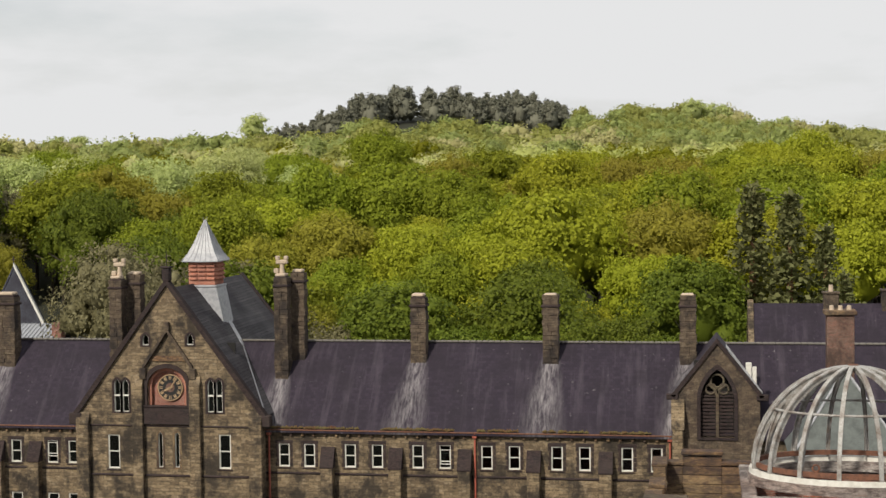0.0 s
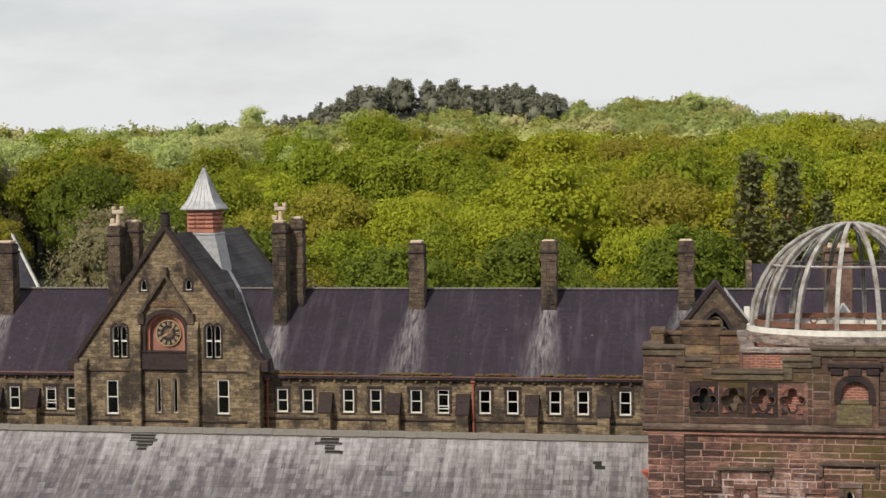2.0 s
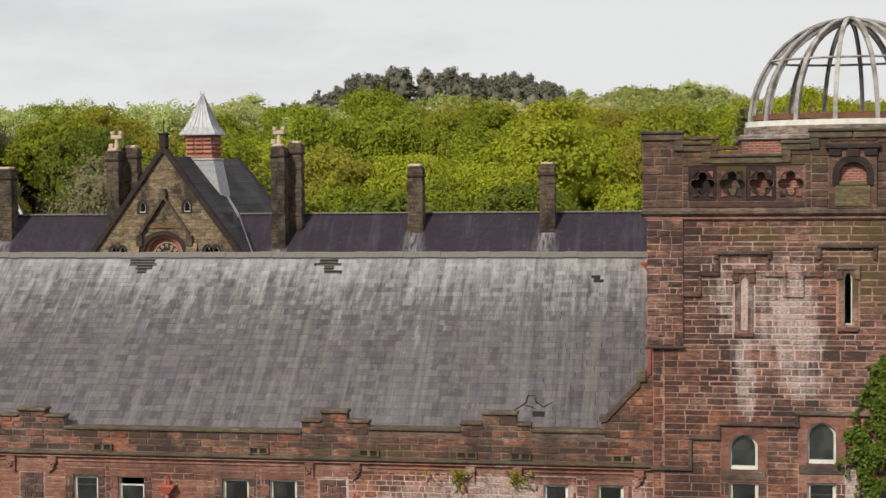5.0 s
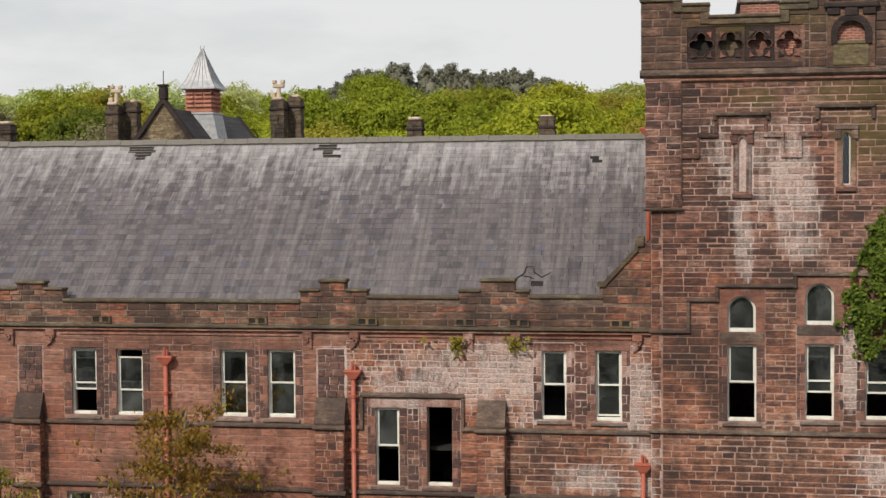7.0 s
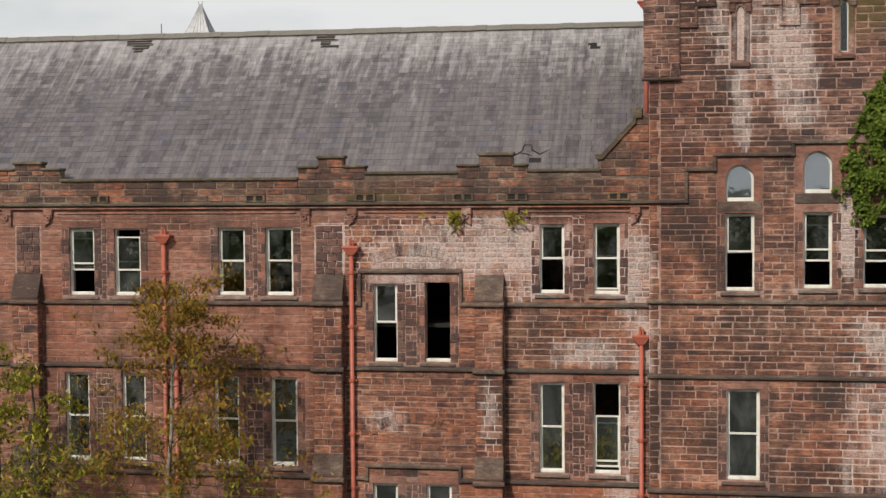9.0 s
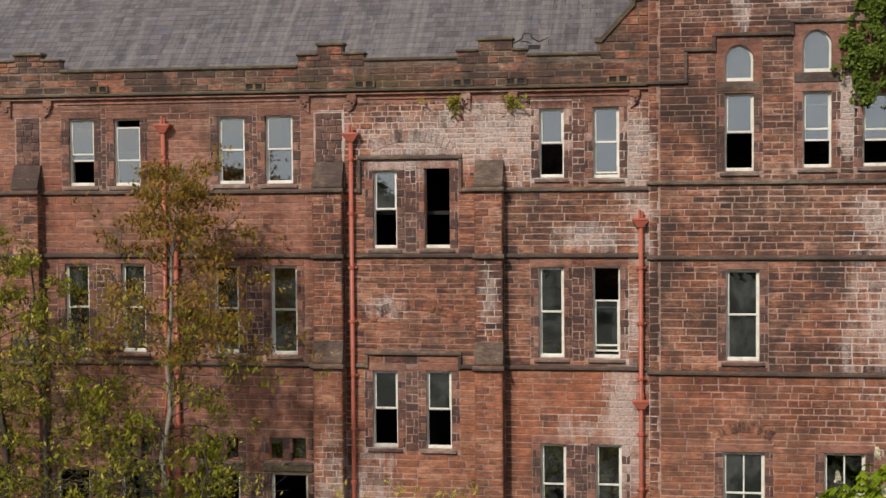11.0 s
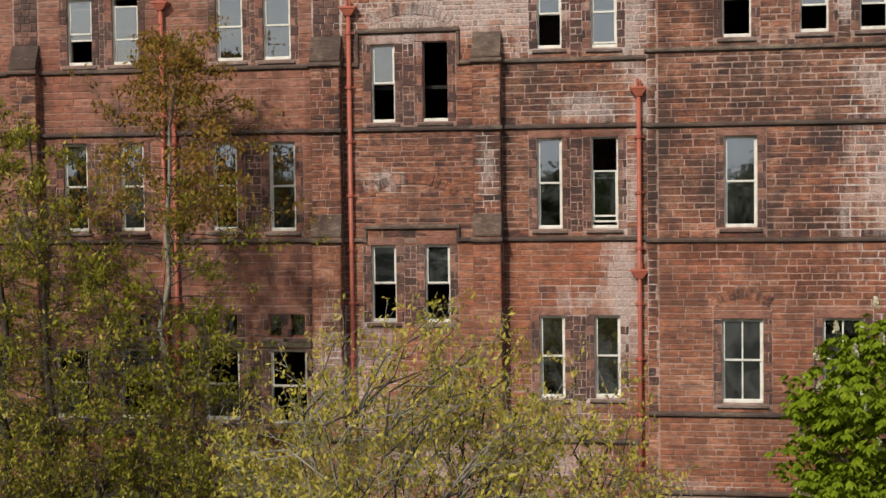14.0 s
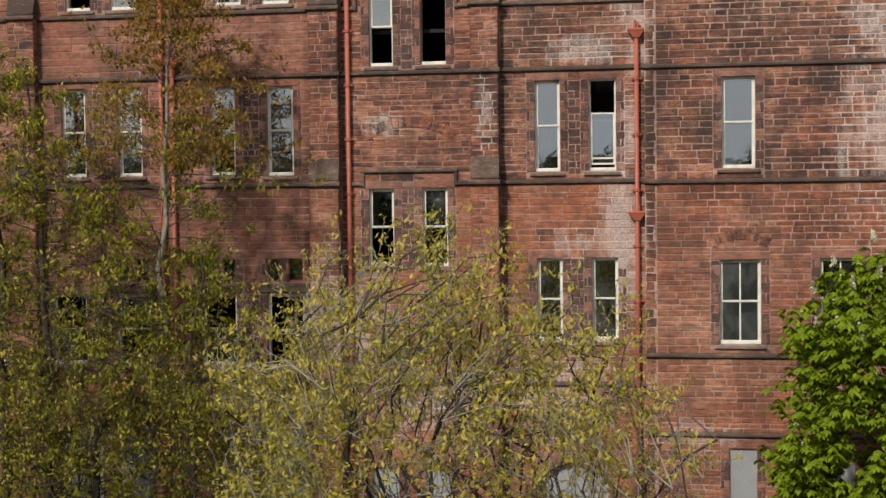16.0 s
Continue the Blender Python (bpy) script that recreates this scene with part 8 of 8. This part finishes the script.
def leader_tree(label, base, top, reach, count, r0, bark, leafing, seed, low=0.12):
    """A slender tree: one stem with many side branches, longest below its middle, each forking into twigs."""
    rg = np.random.default_rng(seed)
    base, top = np.array(base, float), np.array(top, float)
    n = 12
    stem = [base + (top - base) * i / n + (rg.normal(size=3) * np.array([0.13, 0.13, 0]) if 0 < i < n else 0) for i in range(n + 1)]
    segs = [([tuple(p) for p in stem], [r0 * (1 - 0.9 * i / n) + 0.012 for i in range(n + 1)], 0)]
    tips = []
    for k in range(count):
        f = low + (0.99 - low) * ((k + rg.random()) / count)
        i = min(n - 1, int(f * n))
        p = stem[i] + (stem[i + 1] - stem[i]) * (f * n - i)
        l = reach * float(np.interp(f, [0, 0.25, 0.55, 0.8, 0.93, 1.0], [0.75, 1.0, 1.0, 0.80, 0.50, 0.15])) * rg.uniform(0.35, 1.15)
        a = rg.random() * 2 * np.pi
        d = np.array([math.cos(a), math.sin(a) * 0.75, rg.uniform(0.25, 0.75)])
        pts, rad = [tuple(p)], [r0 * 0.20 * (1 - f) + 0.011]
        m = 5
        for j in range(m):
            d = d / np.linalg.norm(d) + rg.normal(size=3) * 0.16 + np.array([0, 0, -0.10])
            d /= np.linalg.norm(d)
            p = p + d * l / m
            pts.append(tuple(p))
            rad.append(rad[0] * (1 - 0.16 * (j + 1)))
            if j > 0:
                tips.append((p.copy(), d.copy()))
            for _ in range(2 if j else 1):
                e = d + rg.normal(size=3) * 0.6
                e /= np.linalg.norm(e)
                ll = l * rg.uniform(0.16, 0.34)
                q1, q2 = p + e * ll * 0.5 + rg.normal(size=3) * 0.03, p + e * ll - np.array([0, 0, 0.08 * ll])
                segs.append(([tuple(p), tuple(q1), tuple(q2)], [0.011, 0.008, 0.006], 3))
                tips += [(q1, e), (q2, e), (q2 + rg.normal(size=3) * 0.08, e)]
        segs.append((pts, rad, 3))
    tips = [q for q in tips if q[0][1] < -0.35]
    return build_tree(label, "tree", base[:2], segs, tips, bark, M_BARK, leafing, rg)


def spreading_tree(label, stems, mid, radii, count, seed):
    """Crooked dark limbs, and twigs that fill an uneven round crown from them."""
    rg = np.random.default_rng(seed)
    tips, segs, limb = [], [], []
    for base, lean, height, r0 in stems:
        one = []
        grow(rg, base, lean, height, r0, 3, 0.6, one, [], 0.14, 0.26)
        for pts, rad, lev in one:
            if lev >= 2 and sum(((pts[-1][k] - mid[k]) / radii[k]) ** 2 for k in range(3)) > 0.9:
                continue
            segs.append((pts, rad, min(lev, 2)))
            limb += pts[1:]
    limb = np.array(limb)
    used = np.zeros(len(limb))
    for i in range(count):
        d = rg.normal(size=3)
        d /= np.linalg.norm(d)
        d[2] = abs(d[2]) if d[2] < -0.35 else d[2]
        f = rg.uniform(0.35, 1.0) ** 0.5 * (0.92 + 0.22 * noise.noise((d[0] * 2.5 + 3, d[1] * 2.5, d[2] * 2.5)))
        goal = mid + d * radii * f
        if goal[2] < -1.6:
            continue
        gap = np.linalg.norm(limb - goal, axis=1) + rg.random(len(limb)) * 0.9 + np.maximum(0, limb[:, 2] - goal[2]) * 1.5
        near = int((gap + used * 0.45).argmin())
        used[near] += 1
        p = limb[near]
        span = goal - p
        l = np.linalg.norm(span)
        if l > 4.5:
            continue
        pts = [tuple(p)]
        for k in (0.3, 0.55, 0.8, 1.0):
            pts.append(tuple(p + span * k + rg.normal(size=3) * 0.09 * l * (1.2 - k) + np.array([0, 0, 0.08 * l * math.sin(math.pi * k)])))
        r = 0.010 + 0.006 * l
        segs.append((pts, [r, r * 0.8, r * 0.6, r * 0.45, 0.006], 3 if l < 2.4 else 2))
        for k in (2, 3, 4):
            q0 = np.array(pts[k])
            tips.append((q0, d))
            for _ in range(1 + (k == 4)):
                e = span / (l + 1e-6) + rg.normal(size=3) * 0.8
                e /= np.linalg.norm(e)
                m = rg.uniform(0.3, 0.85)
                q1, q2 = q0 + e * m * 0.5 + rg.normal(size=3) * 0.05, q0 + e * m + np.array([0, 0, rg.uniform(-0.05, 0.2)])
                segs.append(([tuple(q0), tuple(q1), tuple(q2)], [0.009, 0.007, 0.005], 3))
                tips += [(q1, e), (q2, e)]
    return build_tree(label, "tree", stems[0][0][:2], segs, tips, M_DARKBARK, M_PALEBARK,
                      [(L_YOUNG, 0.46, 5.0, 0.078, 0.11, lambda p: True), (L_BIRCH, 0.16, 4.0, 0.07, 0.10, lambda p: True)], rg)


spreading_tree("spreading many-stemmed tree with pale twigs and hanging young yellow leaves",
               [((3.6, -17.2, GROUND - 0.1), (-0.55, 0.1, 1), 5.2, 0.12), ((3.8, -17.0, GROUND - 0.1), (0.1, -0.1, 1), 5.6, 0.15), ((4.0, -16.8, GROUND - 0.1), (0.45, 0.1, 1), 5.2, 0.14), ((3.4, -16.6, GROUND - 0.1), (-1.1, 0.15, 1), 5.6, 0.11),
                ((5.9, -17.4, GROUND - 0.1), (0.45, -0.1, 1), 5.0, 0.12), ((6.0, -17.0, GROUND - 0.1), (0.1, 0.15, 1), 5.2, 0.13), ((5.8, -16.7, GROUND - 0.1), (-0.3, -0.15, 1), 5.0, 0.11), ((3.3, -17.0, GROUND - 0.1), (-1.5, -0.2, 1), 5.4, 0.10)],
               np.array([2.7, -17.0, 1.8]), np.array([6.5, 4.6, 6.8]), 640, 21)
leader_tree("slender pale-stemmed tree, bronze young leaves at its top", (-9.75, -3.8, GROUND - 0.1), (-8.35, -3.4, 16.6), 4.7, 120, 0.15, M_PALEBARK,
            [(L_BRONZE, 0.55, 7.0, 0.095, 0.16, lambda p: p[2] > 10.2), (L_BIRCH, 0.08, 7.0, 0.1, 0.17, lambda p: p[2] > 11.0), (L_BIRCH, 0.155, 8.5, 0.105, 0.17, lambda p: p[2] <= 11.8), (L_YOUNG, 0.08, 3.0, 0.08, 0.14, lambda p: p[2] < 13)], 35)
leader_tree("slender dark-stemmed tree in olive-green young leaf", (-12.6, -3.9, GROUND - 0.1), (-13.6, -3.7, 13.6), 3.2, 84, 0.17, M_DARKBARK,
            [(L_BIRCH, 0.155, 8.5, 0.105, 0.17, lambda p: True), (L_YOUNG, 0.10, 3.0, 0.09, 0.14, lambda p: True)], 47)
leader_tree("slender dark-stemmed tree in olive-green young leaf", (-14.9, -3.4, GROUND - 0.1), (-15.0, -3.2, 14.4), 3.0, 84, 0.20, M_DARKBARK,
            [(L_BIRCH, 0.155, 8.5, 0.105, 0.17, lambda p: True), (L_YOUNG, 0.10, 3.0, 0.09, 0.14, lambda p: True)], 48)
leader_tree("slender dark-stemmed tree in olive-green young leaf", (-11.0, -4.4, GROUND - 0.1), (-10.7, -4.6, 9.6), 2.9, 74, 0.14, M_DARKBARK,
            [(L_BIRCH, 0.18, 8.5, 0.105, 0.17, lambda p: True), (L_YOUNG, 0.10, 3.0, 0.09, 0.14, lambda p: True)], 49)
leader_tree("slender dark-stemmed tree in olive-green young leaf", (-17.4, -4.2, GROUND - 0.1), (-17.6, -4.0, 11.5), 2.6, 70, 0.15, M_DARKBARK,
            [(L_BIRCH, 0.155, 8.5, 0.105, 0.17, lambda p: True)], 50)
leader_tree("short dark-stemmed tree in olive-green young leaf", (-8.0, -4.4, GROUND - 0.1), (-7.4, -4.6, 7.6), 2.5, 60, 0.11, M_DARKBARK,
            [(L_BIRCH, 0.155, 8.5, 0.105, 0.17, lambda p: True), (L_YOUNG, 0.08, 3.0, 0.08, 0.14, lambda p: True)], 52)
for x, y, h in ((-15.2, -4.6, 3.9), (-11.4, -4.9, 3.6), (-7.6, -5.2, 3.7), (-5.6, -5.0, 3.2)):
    garden_tree("low straggling shrub in olive spring leaf", [((x, y, GROUND - 0.1), (-0.3, 0, 1), h, 0.06), ((x + 0.2, y, GROUND - 0.1), (0.35, 0.1, 1), h, 0.06), ((x, y + 0.2, GROUND - 0.1), (0.05, -0.1, 1), h * 1.1, 0.06)],
                M_BARK, M_BARK, [(L_BIRCH, 0.55, 4.0, 0.085, 0.16, lambda p: True), (L_YOUNG, 0.2, 3.0, 0.08, 0.16, lambda p: True)], int(x * -10), 3, 0.5, 0.3, 0.15, lambda p: p[1] < -0.6)

# horse chestnut: palmate leaves over a dense round crown, with upright blossom
rg = np.random.default_rng(8)
t = thing("tree", "dense horse chestnut in fresh green leaf with cream candles", "tree", "", "", (15.3, -5.6, GROUND))
inv = Matrix.Translation(-Vector(t.location))
g = Geo()
g.tube([(15.3, -5.6, GROUND - 0.1), (15.2, -5.5, 1.5), (15.3, -5.6, 5.0)], [0.45, 0.36, 0.15], 10)
for i in range(9):
    a = i * 0.7
    g.tube([(15.3, -5.6, -0.5 + 0.4 * i), (15.3 + 1.8 * math.cos(a), -5.6 + 1.5 * math.sin(a), 0.6 + 0.45 * i), (15.3 + 3.6 * math.cos(a), -5.6 + 2.8 * math.sin(a), 1.2 + 0.5 * i)], [0.16, 0.1, 0.03], 6)
ob = part("trunk", g, M_BARK, t, "", True)
ob.matrix_parent_inverse = inv
qs, cand = [], []
for i in range(290):
    d = rg.normal(size=3)
    d /= np.linalg.norm(d)
    if d[2] < -0.75:
        continue
    rad = rg.uniform(0.72, 0.97) / (np.abs(d) ** 3).sum() ** (1 / 3) * 0.93
    c = np.array([15.3, -5.6, 1.0]) + d * np.array([4.9, 4.1, 7.1]) * rad
    r = rg.uniform(0.6, 1.15)
    n = 60
    e = rg.normal(size=(n, 3))
    e /= np.linalg.norm(e, axis=1, keepdims=True)
    p = c + e * r * np.array([1, 1, 0.7]) * rg.uniform(0.55, 1.0, (n, 1))
    for q, w in zip(p, e):
        a0 = rg.random() * 6.28
        dirn = np.array([w[0], w[1], 0.0]) + rg.normal(size=3) * 0.3
        dirn[2] = -0.35
        for k in range(5):
            b = a0 + (k - 2) * 0.55
            f = np.array([math.cos(b), math.sin(b), -0.55 + rg.normal() * 0.15])
            f = f / np.linalg.norm(f)
            side = np.cross(f, [0, 0, 1.0])
            side /= np.linalg.norm(side)
            l = rg.uniform(0.20, 0.33)
            qs.append([q, q + f * l * 0.6 + side * l * 0.22, q + f * l + np.array([0, 0, -0.05]), q + f * l * 0.6 - side * l * 0.22])
    if d[2] > -0.2 and rg.random() < 0.5:
        top = c + np.array([0, 0, r * 0.75])
        for k in range(26):
            f = k / 26
            a = k * 2.4
            w = 0.075 * (1 - f) + 0.015
            m = top + np.array([math.cos(a) * w, math.sin(a) * w, f * 0.34])
            cand.append(m)
ob = new("crown", quads_mesh("crown", np.array(qs), L_CHESTNUT))
ob.parent, ob.matrix_parent_inverse = t, inv
cand = np.array(cand)
nr = rg.normal(size=cand.shape)
nr /= np.linalg.norm(nr, axis=1, keepdims=True)
ob = new("blossom", quads_mesh("blossom", leaf_quads(cand, nr, np.full(len(cand), 0.085), rg), L_CANDLE))
ob.parent, ob.matrix_parent_inverse = t, inv
ob["label"] = "upright cream blossom candles"

# ivy hanging on the tower
iv = thing("ivy", "dense green ivy hanging from the tower wall", "ivy", "", "", (14.6, TY, 20.5))
inv = Matrix.Translation(-Vector(iv.location))
g = Geo()
for k in range(6):
    x = 13.6 + 0.35 * k
    g.tube([(14.6 + 0.1 * k, TY - 0.05, 23.2), (x, TY - 0.12, 21.0), (x - 0.1, TY - 0.2, 19.0)], [0.05, 0.04, 0.015], 5)
ob = part("stem", g, M_BARK, iv)
ob.matrix_parent_inverse = inv
cen, nr = [], []
for i in range(15000):
    z = 18.2 + 5.4 * rg.random() ** 0.85
    left = np.interp(z, [18.2, 18.8, 19.6, 20.6, 21.4, 22.4, 23.6], [13.5, 13.2, 12.8, 12.95, 13.15, 13.6, 14.4])
    left += 0.28 * noise.noise((z * 2.2, 1.0, 0)) + 0.14 * noise.noise((z * 7.0, 4.0, 0))
    x = left + (17.0 - left) * rg.random() ** 1.5
    lump = noise.noise((x * 1.7, z * 1.7, 2.0))
    if lump < -0.22 + 0.25 * rg.random():
        continue
    bulge = 0.7 * min(1.0, (x - left) / 0.9) * (0.6 + 0.8 * max(0.0, lump))
    cen.append((x, TY - 0.06 - bulge * rg.random() ** 0.35, z + rg.normal() * 0.08))
    q = np.array([rg.normal() * 0.6 - 0.2, -0.8, 0.5 + rg.normal() * 0.6])
    nr.append(q / np.linalg.norm(q))
for i in range(46):                          # trailing sprays
    z = rg.uniform(18.3, 22.6)
    x = np.interp(z, [18.2, 18.8, 19.6, 20.6, 21.4, 22.4, 23.6], [13.5, 13.2, 12.8, 12.95, 13.15, 13.6, 14.4]) + rg.uniform(-0.05, 0.5)
    dx, dz = rg.uniform(-0.45, 0.1), rg.uniform(-0.6, 0.1)
    for k in range(14):
        f = rg.random()
        cen.append((x + dx * f + rg.normal() * 0.04, TY - 0.05 - 0.25 * rg.random(), z + dz * f + rg.normal() * 0.04))
        q = np.array([rg.normal() * 0.6, -1.0, 0.4 + rg.normal() * 0.5])
        nr.append(q / np.linalg.norm(q))
ob = new("foliage", quads_mesh("foliage", leaf_quads(np.array(cen), np.array(nr), rg.uniform(0.06, 0.14, len(cen)), rg, 0.15, 1.25), L_IVY))
ob.parent, ob.matrix_parent_inverse = iv, inv

# ---- single stones of the tower and single slates ----
for i, (x0, x1, z0, z1) in enumerate(tstones[:300]):
    o = new("stone", (upper_unit if z0 > 20.9 else lower_unit if z0 < 9.5 else unit)[i % 6])
    o.parent = wall_tower
    o.location = ((x0 + x1) / 2, TY + rng.uniform(-0.014, 0.0), (z0 + z1) / 2)
    o.scale = (x1 - x0 - 0.03, 1.0, z1 - z0 - 0.03)
for i, (x0, x1, z0, z1) in enumerate(PSTONES):
    o = new("stone", brown_unit[i % 6])
    o.parent = parapet_t
    o.location = ((x0 + x1) / 2, PY + rng.uniform(-0.012, 0.008), (z0 + z1) / 2)
    o.scale = (x1 - x0 - 0.036, 1.0, z1 - z0 - 0.036)
for i, (x0, x1, z0, z1) in enumerate(FPSTONES):
    o = new("stone", (brown_unit if rng.random() < 0.6 else unit)[i % 6])
    o.parent = parapet
    o.location = ((x0 + x1) / 2, WY + rng.uniform(-0.012, 0.008), (z0 + z1) / 2)
    o.scale = (x1 - x0 - 0.036, 1.0, z1 - z0 - 0.036)
slate_me = {}
for q in near_slates:
    x0, x1, s, ex, slip = q
    key = (round((x1 - x0) / 0.03), round(ex / 0.02))
    if key not in slate_me:
        w, e = key[0] * 0.03, key[1] * 0.02
        g = Geo()
        c = slate_corners(0.0, w, 0.0, e, 0.0)
        o0 = on_slope(0.0, 0.0, 0.0)
        g.add([(p[0] - o0[0], p[1] - o0[1], p[2] - o0[2]) for p in c], BOXF)
        me = g.mesh("slate")
        me.materials.append(M_SLATE)
        slate_me[key] = me
    o = new("slate", slate_me[key])
    o.parent = roof
    o.location = on_slope(x0, s + slip, 0.0)

# weeds rooted in the cornice
g = []
for cx, n in ((0.05, 90), (1.95, 40), (-1.0, 8), (2.3, 22)):
    p = np.stack([cx + rg.normal(size=n) * 0.12, -0.2 - 0.1 * rg.random(n), 18.75 - np.abs(rg.normal(size=n)) * 0.28], 1)
    q = rg.normal(size=(n, 3)) + np.array([0, -0.8, 0.2])
    g.append(leaf_quads(p, q / np.linalg.norm(q, axis=1, keepdims=True), rg.uniform(0.05, 0.12, n), rg, 0.1, 2.4))
tagged(new("weeds", quads_mesh("weeds", np.concatenate(g), L_OLIVE)), "tufts of yellowing weeds rooted in the cornice", "weeds", "", "stuff")
